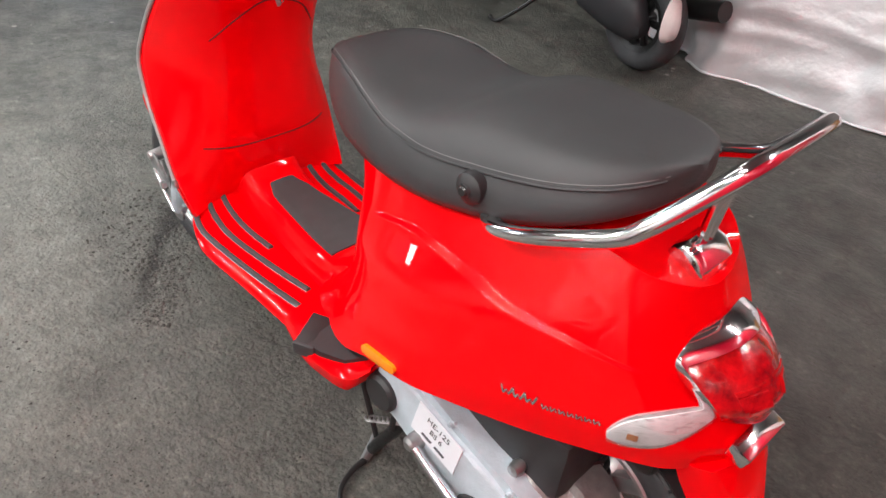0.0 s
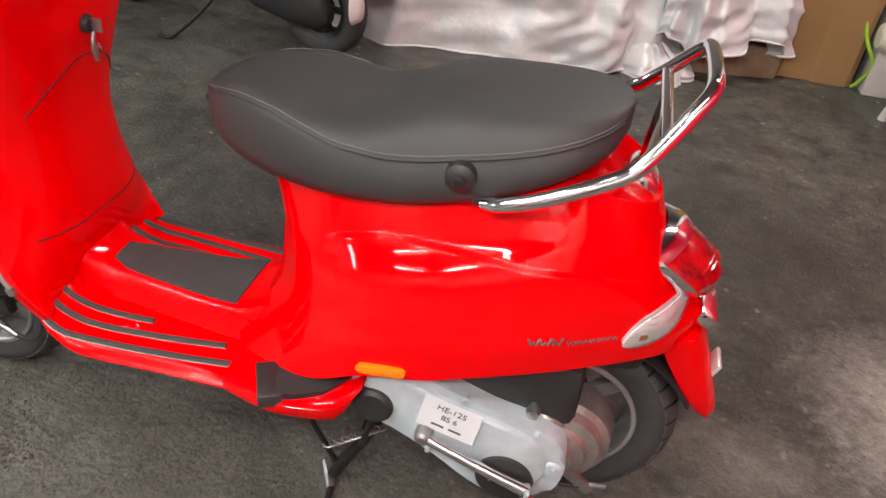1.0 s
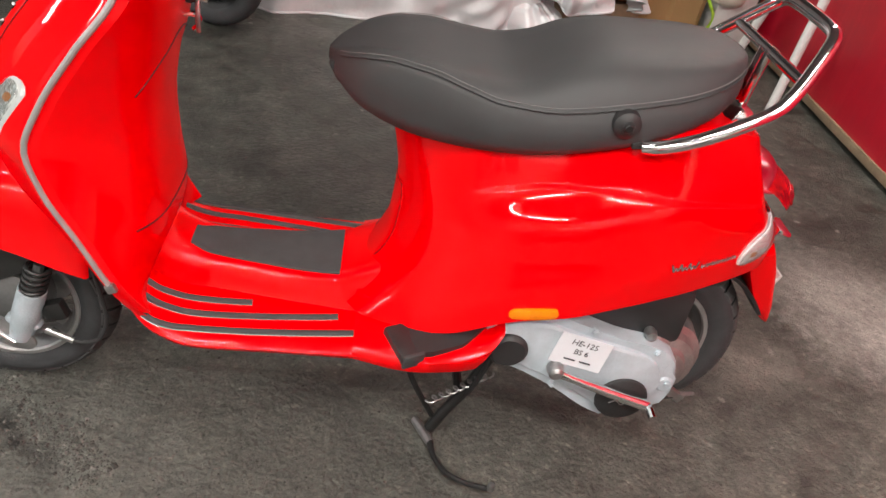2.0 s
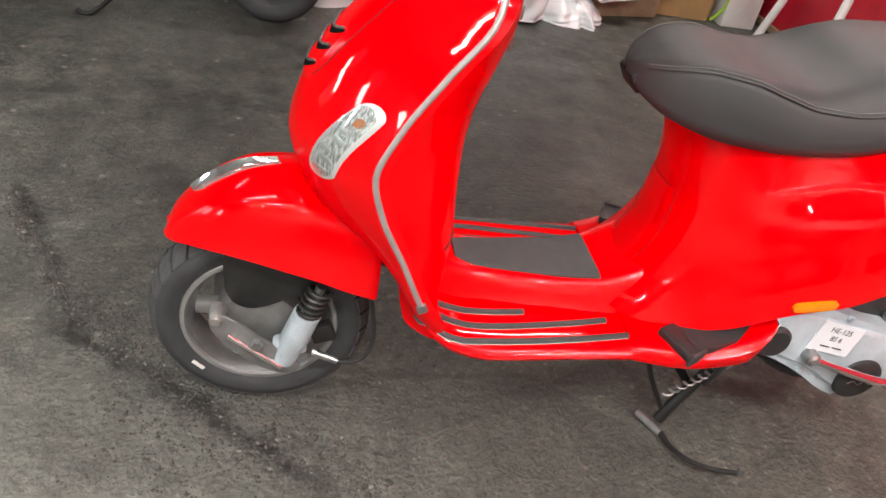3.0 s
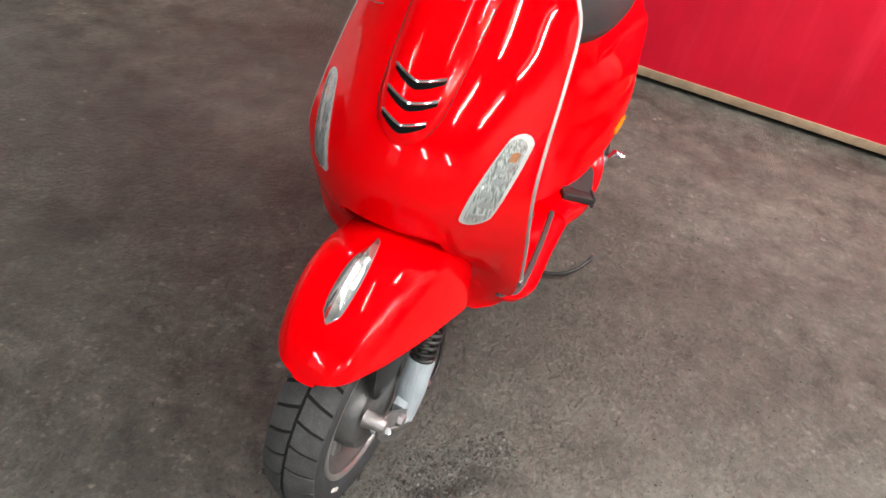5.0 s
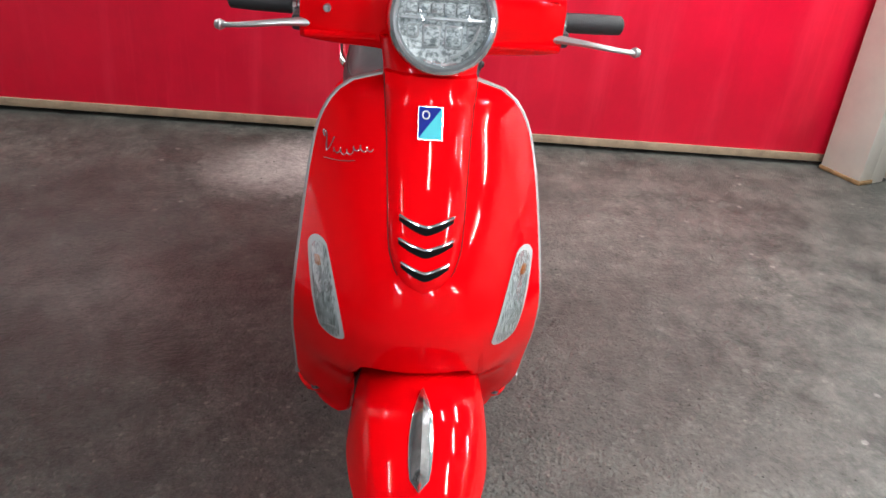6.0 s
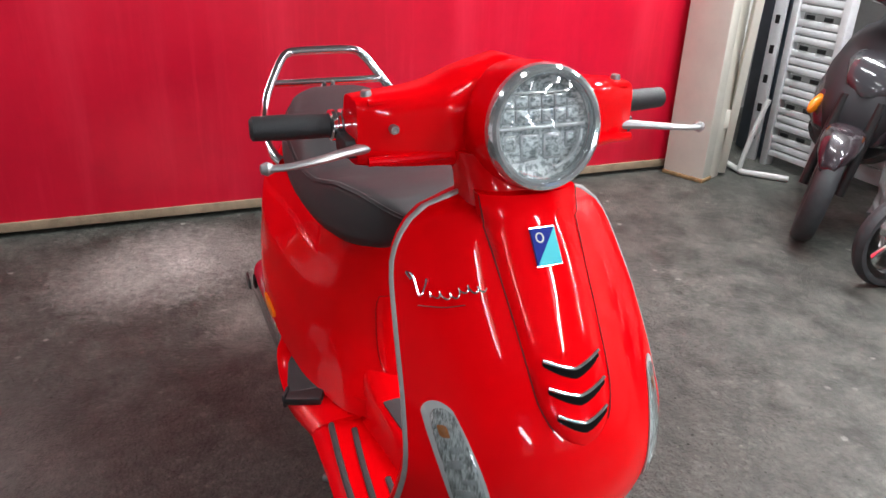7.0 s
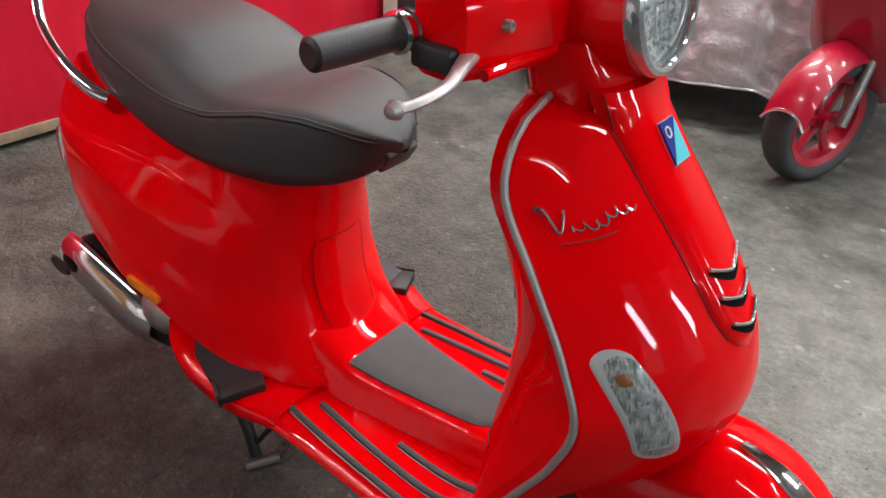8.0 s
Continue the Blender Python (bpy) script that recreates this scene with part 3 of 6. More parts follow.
ZB = spl([0, 0.3, 0.44, 0.50, 0.54, 0.58, 0.64, 0.74, 0.86, 0.94, 1.0], [0.540, 0.539, 0.530, 0.490, 0.400, 0.325, 0.294, 0.284, 0.284, 0.289, 0.302])
us = np.sin(np.linspace(-math.pi / 2, math.pi / 2, 97))
vs_ = np.linspace(0, 1, 41)
outer = [[shield(u, ZB(abs(u)) + v * (0.95 - ZB(abs(u)))) for u in us] for v in vs_]
inner = [[p + Vector((-0.016, 0, 0)) for p in r] for r in outer]
legshield = piece("leg_shield", *shell(outer, inner), RED, scooter, angle=50)
# trim along the shield's edge
for s in (-1, 1):
    line = [shield(s * 0.995, z) + Vector((-0.0105, s * 0.0008, 0)) for z in np.linspace(0.39, 0.948, 34)]
    piece("edge_trim", *tube(line, 0.0052, 10, 1), SILVER, legshield, "satin silver edge trim")
    boxpart("trim_end_cap", (-0.009, -0.006, -0.012), (0.009, 0.006, 0.006), STEEL, legshield, bev=0.003, place=Matrix.Translation(line[0]) @ pose(0, 0, 0, 0, 25, 0))
line = [shield(u, 0.949) + Vector((-0.009, 0, 0.002)) for u in np.linspace(-1, 1, 21)]
piece("edge_trim", *tube(line, 0.0055, 10, 1), SILVER, legshield, "satin silver edge trim")

# rolled lip along the lower corners of the shield
for s in (-1, 1):
    line = [shield(s * u, ZB(u)) + Vector((-0.009, -s * 0.003, 0.004)) for u in np.linspace(0.46, 0.985, 40)]
    piece("shield_lip", *tube(line, 0.0085, 12, 1), RED, legshield)

# inner shield with glovebox bulge
XI = spl([0.33, 0.36, 0.40, 0.44, 0.47, 0.55, 0.64, 0.72, 0.78, 0.85, 0.95], [0.368, 0.352, 0.338, 0.330, 0.328, 0.334, 0.337, 0.328, 0.312, 0.30, 0.305])
vi = np.linspace(0.33, 0.945, 38)


def inner_panel(u, z, off=0.0):
    return Vector((XI(z) - off + (XT(z) - 0.03 - XI(z)) * abs(u) ** 3.2, u * (W_(z) - 0.002), z))


g1 = [[inner_panel(u, z) for u in us] for z in vi]
g2 = [[p + Vector((0.022, 0, 0)) for p in r] for r in g1]
inshield = piece("inner_shield", *shell(g1, g2), RED, scooter, angle=50)
GAP = mat("dark_joint", (0.02, 0.0, 0.0), 0.7)
for pts in ([(-0.74, 0.47), (-0.4, 0.468), (0, 0.468), (0.4, 0.468), (0.74, 0.47)], [(0.62, 0.70), (0.4, 0.745), (0.15, 0.775), (-0.1, 0.775), (-0.4, 0.75), (-0.62, 0.70)]):
    line = [inner_panel(u, z, 0.0002) for u, z in [(a, b) for a, b in ((p.x, p.y) for p in smooth_line([(a, b, 0) for a, b in pts], 8))]]
    piece("panel_joint", *tube(line, 0.0013, 6, 1), GAP, inshield, "thin dark glovebox joint")
piece("key_barrel", *lathe([(0, -0.012), (0.013, -0.012), (0.016, -0.006), (0.016, 0.01), (0, 0.01)], 20, "x", inner_panel(0.0, 0.835)), BLACKP, inshield, "black ignition barrel")
boxpart("key", (-0.03, -0.002, -0.012), (-0.008, 0.002, 0.012), STEEL, inshield, "steel key", 0.001, place=Matrix.Translation(inner_panel(0.0, 0.835)))
piece("key_ring", *tube([(0.285, 0.004, 0.825), (0.284, 0.012, 0.80), (0.284, 0.006, 0.775)], 0.004, 8), STEEL, inshield, "hanging key tag")
piece("bag_hook", *tube([inner_panel(0, 0.80), inner_panel(0, 0.80, 0.02), inner_panel(0, 0.785, 0.026), inner_panel(0, 0.775, 0.02)], 0.005, 8), CHROME, inshield, "small chrome bag hook")

# nose panel down the middle of the shield with three slots
NW = spl([0.69, 0.70, 0.72, 0.75, 0.80, 0.88, 0.95, 0.985], [0.0, 0.026, 0.044, 0.054, 0.058, 0.064, 0.071, 0.073])


def on_shield(y, z, off):
    zz = min(z, 0.95)
    p = shield(max(-1, min(1, y / max(W_(min(zz, 0.93)), 0.1))), min(zz, 0.93), off)
    if z > 0.93:
        p = shield(y / W_(0.9), 0.93, off) + Vector((-0.45 * (z - 0.93), 0, z - 0.93))
    return Vector((p.x, y, z if z > 0.93 else p.z))


o, i2 = [], []
for z in np.concatenate((np.linspace(0.69, 0.74, 9), np.linspace(0.755, 0.966, 18))):
    row, row2 = [], []
    for u in np.linspace(-1, 1, 17):
        y = u * NW(z)
        edge = (1 - abs(u) ** 6) * min(1, (z - 0.69) / 0.02)
        row.append(on_shield(y, z, 0.0005 + 0.0075 * edge))
        row2.append(on_shield(y, z, -0.03))
    o.append(row)
    i2.append(row2)
nose = piece("nose_panel", *shell(o, i2), RED, scooter, angle=50)
for s in (-1, 1):
    line = [on_shield(s * (NW(z) + 0.0012), z, 0.0008) for z in np.linspace(0.712, 0.964, 40)]
    piece("nose_joint", *tube(line, 0.0007, 6, 1), GAP, nose, "thin dark joint beside the nose panel")
SLOT = mat("slot_black", (0.006, 0.006, 0.006), 0.9, spec=0.05)
for zc in (0.776, 0.748, 0.719):
    hw = 0.041 if zc > 0.72 else 0.036
    ring_o, ring_i = [], []
    for u in np.linspace(-1, 1, 15):
        z = zc + 0.012 * abs(u) ** 1.3 - 0.004
        ring_o.append(on_shield(u * hw, z, 0.0087))
        ring_i.append(on_shield(u * hw, z - 0.0088 * (1 - 0.45 * abs(u) ** 2), 0.0087))
    back = [[p - Vector((0.02, 0, 0)) for p in r] for r in (ring_i, ring_o)]
    piece("slot", *shell([ring_i, ring_o], back), SLOT, nose, "black grille slot")
    piece("slot_lip", *tube([p + Vector((0.0002, 0, 0.0022)) for p in ring_o], 0.0025, 8, 1), SPINE, nose, "chrome chevron lip")
# enamel badge and script, plain shapes
o = [(-0.018, 0.921), (0.018, 0.921), (0.0185, 0.880), (-0.0175, 0.880)]


def badge(name, pts, off, thick, material, label):
    top = [on_shield(y, z, off) for y, z in pts]
    bot = [on_shield(y, z, off - thick) for y, z in pts]
    n = len(pts)
    faces = [tuple(range(n)), tuple(range(n, 2 * n))[::-1]] + [(k, (k + 1) % n, n + (k + 1) % n, n + k) for k in range(n)]
    return piece(name, top + bot, faces, material, nose, label, angle=20)


badge("badge_frame", [(y * 1.05, 0.90 + (z - 0.90) * 1.05) for y, z in o], 0.0105, 0.006, CHROME, "chrome badge frame")
badge("badge_half", [(-0.018, 0.921), (0.018, 0.921), (-0.0175, 0.880)], 0.0125, 0.004, NAVY, "navy enamel badge half")
badge("badge_half", [(0.018, 0.921), (0.0185, 0.880), (-0.0175, 0.880)], 0.0125, 0.0035, TEAL, "turquoise enamel badge half")
scr = [(-0.163, 0.851), (-0.166, 0.858), (-0.160, 0.856), (-0.158, 0.836), (-0.150, 0.848), (-0.1465, 0.857)]
piece("script_emblem", *tube([on_shield(y, z, 0.004) for y, z in scr], 0.0016, 6), CHROME, legshield, "chrome script emblem")
wave = [(-0.149 + 0.0021 * k + 0.0022 * math.cos(1.25 * k), 0.8375 + 0.00078 * k + 0.0038 * math.sin(1.25 * k) + 0.002 * math.sin(0.4 * k)) for k in range(31)]
piece("script_emblem", *tube([on_shield(y, z, 0.0034) for y, z in wave], 0.0012, 6, 3), CHROME, legshield, "chrome script emblem")
piece("script_emblem", *tube([on_shield(y, z, 0.003) for y, z in [(-0.162, 0.8255), (-0.135, 0.831), (-0.112, 0.838)]], 0.001, 6), CHROME, legshield, "chrome script underline")
# pale mark on the navy half of the badge
piece("badge_mark", *tube([on_shield(-0.007 + 0.0052 * math.cos(q), 0.9105 + 0.0052 * math.sin(q), 0.0128) for q in np.linspace(0, 2 * math.pi, 15)], 0.0011, 6, 1), PLUG, nose, "pale ring on the badge")


def surface_patch(f, corners, n=9, bulge=0.0, off=0.002, power=1.0):
    """A patch on the surface f(a, b, off) between four corners, softly rounded and bulged."""
    g = []
    for i in range(n):
        row = []
        for j in range(n):
            s, t = i / (n - 1), j / (n - 1)
            # squircle map keeps the corners round
            a, b = 2 * s - 1, 2 * t - 1
            k = 1 - 0.15 * (a * a) * (b * b)
            a, b = a * k, b * k
            s, t = (a + 1) / 2, (b + 1) / 2
            q = [(1 - s) * ((1 - t) * corners[0][c] + t * corners[1][c]) + s * ((1 - t) * corners[3][c] + t * corners[2][c]) for c in (0, 1)]
            row.append(f(q[0], q[1], off + bulge * (1 - a ** 2) * (1 - b ** 2)))
        g.append(row)
    return g


def lens_unit(name, f, corners, parent, bulb, label):
    rim = [(sum(c[0] for c in corners) / 4 + 1.14 * (p[0] - sum(c[0] for c in corners) / 4), sum(c[1] for c in corners) / 4 + 1.05 * (p[1] - sum(c[1] for c in corners) / 4)) for p in corners]
    base = surface_patch(f, rim, 11, 0.0, 0.0035)
    unit = piece(name, *shell(base, surface_patch(f, rim, 11, 0, -0.006)), IRIM, parent, label, angle=60)
    mid = [sum(c[k] for c in corners) / 4 for k in (0, 1)]
    corners = [(mid[0] + 0.9 * (p[0] - mid[0]), mid[1] + 0.95 * (p[1] - mid[1])) for p in corners]
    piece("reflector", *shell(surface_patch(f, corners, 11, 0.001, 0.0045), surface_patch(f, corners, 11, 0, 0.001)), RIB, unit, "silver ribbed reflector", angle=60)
    def inside(u, v):
        return tuple((1 - v) * ((1 - u) * corners[0][k] + u * corners[1][k]) + v * ((1 - u) * corners[3][k] + u * corners[2][k]) for k in (0, 1))
    for v0, v1, u0, u1 in ((0.30, 0.36, 0.2, 0.62), (0.42, 0.50, 0.35, 0.85), (0.58, 0.64, 0.15, 0.6), (0.70, 0.78, 0.3, 0.88), (0.86, 0.91, 0.16, 0.8)):
        facet = [inside(u0, v0), inside(u1, v0 + 0.03), inside(u1, v1 + 0.03), inside(u0, v1)]
        piece("facet", *shell(surface_patch(f, facet, 4, 0.0015, 0.0062), surface_patch(f, facet, 4, 0, 0.003)), RIM, unit, "bright mirror facet", angle=60)
    piece("bulb", *shell(surface_patch(f, bulb, 5, 0.002, 0.0065), surface_patch(f, bulb, 5, 0, 0.003)), BULB, unit, "dim amber bulb")
    piece("lens", *shell(surface_patch(f, corners, 11, 0.006, 0.009), surface_patch(f, corners, 11, 0.006, 0.0075)), LENS, unit, "clear lens", angle=60)


for s in (-1, 1):
    c = [(s * 0.1495, 0.729), (s * 0.1815, 0.716), (s * 0.1575, 0.591), (s * 0.114, 0.588)]
    bl = [(s * 0.159, 0.702), (s * 0.169, 0.700), (s * 0.167, 0.686), (s * 0.156, 0.688)]
    lens_unit("front_indicator", on_shield, c, legshield, bl, "clear front indicator in a silver rim")

# floorboard
ZF = spl([-0.27, -0.1, 0.0, 0.2, 0.28, 0.33, 0.37, 0.40, 0.43], [0.318, 0.316, 0.312, 0.309, 0.310, 0.320, 0.344, 0.372, 0.405])
WF = spl([-0.27, -0.2, -0.12, -0.04, 0.1, 0.25, 0.33, 0.37, 0.40, 0.43], [0.20, 0.235, 0.236, 0.217, 0.218, 0.224, 0.206, 0.184, 0.150, 0.09])


def floor_ring(x):
    w, z = WF(x), ZF(x)
    half = [(0, 0), (0.45, 0.0), (0.78, -0.001), (0.9, -0.004), (0.97, -0.010), (1.0, -0.019), (0.975, -0.029), (0.9, -0.034), (0.5, -0.036), (0, -0.036)]
    pts = [(x, w * a, z + b) for a, b in half] + [(x, -w * a, z + b) for a, b in half[-2:0:-1]]
    return [Vector(p) for p in pts]


floorboard = piece("floorboard", *loft([floor_ring(x) for x in np.linspace(0.425, -0.10, 40)]), RED, scooter, angle=60)
# tunnel
ZTN = spl([-0.12, -0.06, -0.02, 0.02, 0.12, 0.22, 0.28, 0.32, 0.35, 0.38], [0.44, 0.41, 0.388, 0.368, 0.36, 0.36, 0.364, 0.378, 0.405, 0.45])


def tunnel_ring(x, off=0.0, ws=1.0):
    z = ZTN(x)
    wt = float(np.interp(x, [-0.1, 0.02, 0.25, 0.33], [0.088, 0.082, 0.06, 0.062])) * ws
    half = [(0, 0), (wt * 0.7, 0), (wt * 0.95, -0.003), (wt * 1.08, -0.012), (wt * 1.17, -0.03), (wt * 1.3, (0.30 - z) * 0.8), (wt * 1.45, 0.297 - z)]
    pts = [(x, a, z + b + off) for a, b in half] + [(x, -a, z + b + off) for a, b in half[:0:-1]]
    return [Vector(p) for p in pts]


piece("tunnel", *loft([tunnel_ring(x) for x in np.linspace(0.37, -0.10, 32)]), RED, floorboard, angle=60)
g1 = [[Vector((x, y, ZTN(x) + 0.0045 - 0.003 * abs(y / w) ** 6)) for w in [float(np.interp(x, [0.018, 0.27, 0.30], [0.074, 0.044, 0.03]))] for y in np.linspace(-w, w, 15)] for x in np.linspace(0.018, 0.302, 26)]
g2 = [[p - Vector((0, 0, 0.006)) for p in r] for r in g1]
piece("floor_mat", *shell(g1, g2), MATR, floorboard, "dark grey ribbed rubber floor mat")


def on_floor(x, y):
    w = WF(x)
    a = abs(y) / w
    return Vector((x, y, ZF(x) + float(np.interp(a, [0, 0.78, 0.9, 0.97, 1.0], [0, -0.001, -0.004, -0.012, -0.024]))))


for s in (-1, 1):
    for pts in ([(0.39, 0.170), (0.365, 0.182), (0.32, 0.196), (0.25, 0.198), (0.1, 0.188), (-0.028, 0.175)],
                [(0.395, 0.142), (0.37, 0.150), (0.31, 0.158), (0.237, 0.16), (0.1, 0.147), (0.012, 0.135)],
                [(0.40, 0.108), (0.36, 0.116), (0.30, 0.119), (0.238, 0.12), (0.172, 0.116)]):
        ln = [on_floor(x, s * y) for x, y in ((p.x, p.y) for p in smooth_line([(a, b, 0) for a, b in pts], 8))]
        piece("floor_strip_bed", *tube([p + Vector((0, 0, 0.0005)) for p in ln], 0.0066, 8, 1, flat=0.3), BEDM, floorboard, "thin metal strip bed")
        piece("floor_strip", *tube([p + Vector((0, 0, 0.003)) for p in ln], 0.0062, 8, 1, flat=0.75), MATR, floorboard, "dark rubber floor strip")

# side skirts with passenger footrests
KX = [-0.02, -0.06, -0.1, -0.15, -0.2, -0.24, -0.265, -0.283]
KW = spl(KX, [0.215, 0.226, 0.238, 0.245, 0.245, 0.242, 0.237, 0.222])
KT = spl(KX, [0.312, 0.316, 0.322, 0.329, 0.338, 0.352, 0.370, 0.393])
KB = spl(KX, [0.280, 0.281, 0.284, 0.290, 0.298, 0.308, 0.346, 0.386])
for s in (-1, 1):
    rings = []
    for x in np.linspace(-0.02, -0.283, 20):
        w, t, b = KW(x), KT(x), KB(x)
        rings.append([Vector((x, s * y, z)) for y, z in ((0.09, t + 0.012), (w - 0.05, t + 0.010), (w - 0.022, t + 0.004), (w - 0.008, t - 0.002), (w, t - 0.010), (w - 0.002, b + 0.006), (w - 0.008, b + 0.001), (w - 0.03, b), (0.09, b))])
    skirt = piece("side_skirt", *loft(rings), RED, scooter, angle=50)
    pts = [(-0.085, 0.176), (-0.262, 0.170), (-0.256, 0.188), (-0.215, 0.222), (-0.16, 0.236), (-0.128, 0.237), (-0.103, 0.208)]
    n = len(pts)
    top = [Vector((x, s * y, KT(x) + 0.0145 - 0.09 * max(0, y - (KW(x) - 0.05)))) for x, y in pts]
    piece("footrest_inset", top + [p - Vector((0, 0, 0.02)) for p in top], [tuple(range(n)), tuple(range(n, 2 * n))[::-1]] + [(k, (k + 1) % n, n + (k + 1) % n, n + k) for k in range(n)], BLACKP, skirt, "black plastic footrest inset")
    bm = bmesh.new()
    cube(bm, (-0.022, -0.041, -0.009), (0.022, 0.041, 0.009), 0.004)
    peg = part("footrest", bm, BLACKP, skirt, "folded black rubber passenger footrest", place=pose(-0.110, s * 0.210, 0.331, s * -6, 0, s * 27))
    boxpart("footrest_end", (-0.021, -0.004, -0.016), (0.021, 0.004, 0.014), MATR, peg, "worn grey rubber end", 0.003, place=pose(0, s * 0.040, 0))
    piece("inset_screw", *lathe([(0, 0.004), (0.004, 0.003), (0.006, 0.0)], 10, "z", (-0.205, s * 0.185, KT(-0.205) + 0.0145)), STEEL, skirt, "small steel screw")

# rear body: bottom edge, top edge, half widths by length and height
BX = [0.04, -0.02, -0.06, -0.10, -0.14, -0.185, -0.28, -0.37, -0.465, -0.56, -0.652, -0.726, -0.782, -0.82]
ZBB = spl(BX, [0.325, 0.328, 0.332, 0.338, 0.346, 0.362, 0.424, 0.447, 0.470, 0.490, 0.502, 0.510, 0.518, 0.525])
ZTT = spl(BX, [0.71, 0.71, 0.707, 0.704, 0.702, 0.702, 0.712, 0.731, 0.760, 0.784, 0.762, 0.712, 0.668, 0.64])
VK = [0.0, 0.2, 0.4, 0.6, 0.8, 1.0]
YT = [spl(BX, y) for y in (
    [0.105, 0.135, 0.155, 0.172, 0.190, 0.206, 0.234, 0.237, 0.222, 0.198, 0.160, 0.122, 0.088, 0.06],
    [0.075, 0.096, 0.114, 0.138, 0.170, 0.198, 0.231, 0.238, 0.226, 0.204, 0.166, 0.128, 0.095, 0.06],
    [0.07, 0.078, 0.090, 0.115, 0.150, 0.183, 0.219, 0.229, 0.220, 0.200, 0.165, 0.126, 0.09, 0.06],
    [0.07, 0.076, 0.086, 0.109, 0.142, 0.176, 0.211, 0.222, 0.214, 0.194, 0.158, 0.117, 0.08, 0.05],
    [0.07, 0.078, 0.088, 0.105, 0.128, 0.150, 0.176, 0.185, 0.180, 0.166, 0.140, 0.106, 0.07, 0.05],
    [0.07, 0.080, 0.090, 0.105, 0.122, 0.138, 0.150, 0.152, 0.148, 0.134, 0.108, 0.082, 0.055, 0.04])]
XF = spl(VK, [0.03, -0.035, -0.062, -0.066, -0.055, -0.03])
XR = spl(VK, [-0.803, -0.800, -0.780, -0.746, -0.712, -0.686])


# shoulder crease above the bulge
ZCR = spl([-0.185, -0.232, -0.307, -0.428, -0.549, -0.67], [0.622, 0.641, 0.665, 0.674, 0.673, 0.660])


def cowl(s, v, side, off=0.0):
    """Rear body surface: s from front (0) to tail (1), v from the lower edge (0) to the seat (1)."""
    def at(s, v):
        v = min(max(v, 0), 1)
        x = XF(v) + (XR(v) - XF(v)) * (1 - math.cos(math.pi * s)) / 2
        w = spl(VK, [f(x) for f in YT])(v)
        k = min(1.0, max(0.0, (ZBB(x) + v * (ZTT(x) - ZBB(x)) - ZCR(x) + 0.001) / 0.0055))
        w -= 0.0075 * k * k * (3 - 2 * k) * min(1.0, max(0.0, (-0.19 - x) / 0.022)) * min(1.0, max(0.0, (0.707 + x) / 0.11))
        d0, d1 = (XF(v) - x) / 0.07, (x - XR(v)) / 0.07
        e = math.sqrt(max(0, 1 - (1 - min(1, d0)) ** 2)) * math.sqrt(max(0, 1 - (1 - min(1, d1)) ** 2))
        return Vector((x, side * w * e, ZBB(x) + v * (ZTT(x) - ZBB(x))))
    p = at(s, v)
    if off:
        a = at(min(s + 0.004, 1), v) - at(max(s - 0.004, 0), v)
        b = at(s, v + 0.01) - at(s, v - 0.01)
        n = a.cross(b).normalized()
        if n.y * side < 0:
            n = -n
        p = p + n * off
    return p


def cowl_xz(side):
    """Surface by length and height."""
    def f(x, z, off=0.0):
        v = (z - ZBB(x)) / (ZTT(x) - ZBB(x))
        c = (x - XF(v)) / (XR(v) - XF(v))
        return cowl(math.acos(max(-1, min(1, 1 - 2 * c))) / math.pi, v, side, off)
    return f


NS, NV = 120, 170
rings = []
for v in np.linspace(0, 1, NV):
    half = [cowl(s, v, 1) for s in np.linspace(0, 1, NS)]
    rings.append(half + [Vector((p.x, -p.y, p.z)) for p in half[-2:0:-1]])
low = rings[0]
tuck = [Vector((p.x * 0.985 - 0.006, p.y * 0.93, p.z - 0.004)) for p in low]
tuck2 = [Vector((p.x * 0.97 - 0.012, p.y * 0.88, p.z + 0.03)) for p in low]
cap = [Vector((p.x * 0.9 - 0.03, p.y * 0.3, p.z + 0.003)) for p in rings[-1]]
body = piece("rear_body", *loft([tuck2, tuck] + rings + [cap]), RED, scooter, angle=40)
# access panel on the front of the rear body, standing slightly proud
def front_face(y, v, off):
    w = float(np.interp(v, VK, [g(XF(v) - 0.03) for g in YT]))
    e = min(0.98, abs(y) / w)
    x = XF(v) - 0.07 * (1 - math.sqrt(1 - e * e))
    return Vector((x + off, y, ZBB(x) + v * (ZTT(x) - ZBB(x))))


g1 = [[front_face(u * 0.058 * (1 - 0.12 * abs(2 * q - 1) ** 5), 0.2 + 0.42 * q, 0.0012 * (1 - abs(u) ** 8)) for u in np.linspace(-1, 1, 15)] for q in np.linspace(0, 1, 15)]
piece("access_panel", *shell(g1, [[p - Vector((0.01, 0, 0)) for p in r] for r in g1]), RED, body, "small access panel on the body front", angle=40)
edge = [front_face(u * 0.06 * (1 - 0.12 * abs(2 * q - 1) ** 5), 0.2 + 0.42 * q, 0.0006) for u, q in [(-1, k / 10) for k in range(11)] + [(k / 5 - 1, 1.01) for k in range(1, 10)] + [(1, 1 - k / 10) for k in range(11)]]
piece("panel_joint", *tube(edge, 0.0005, 6, 1), GAP, body, "thin dark joint round the access panel")
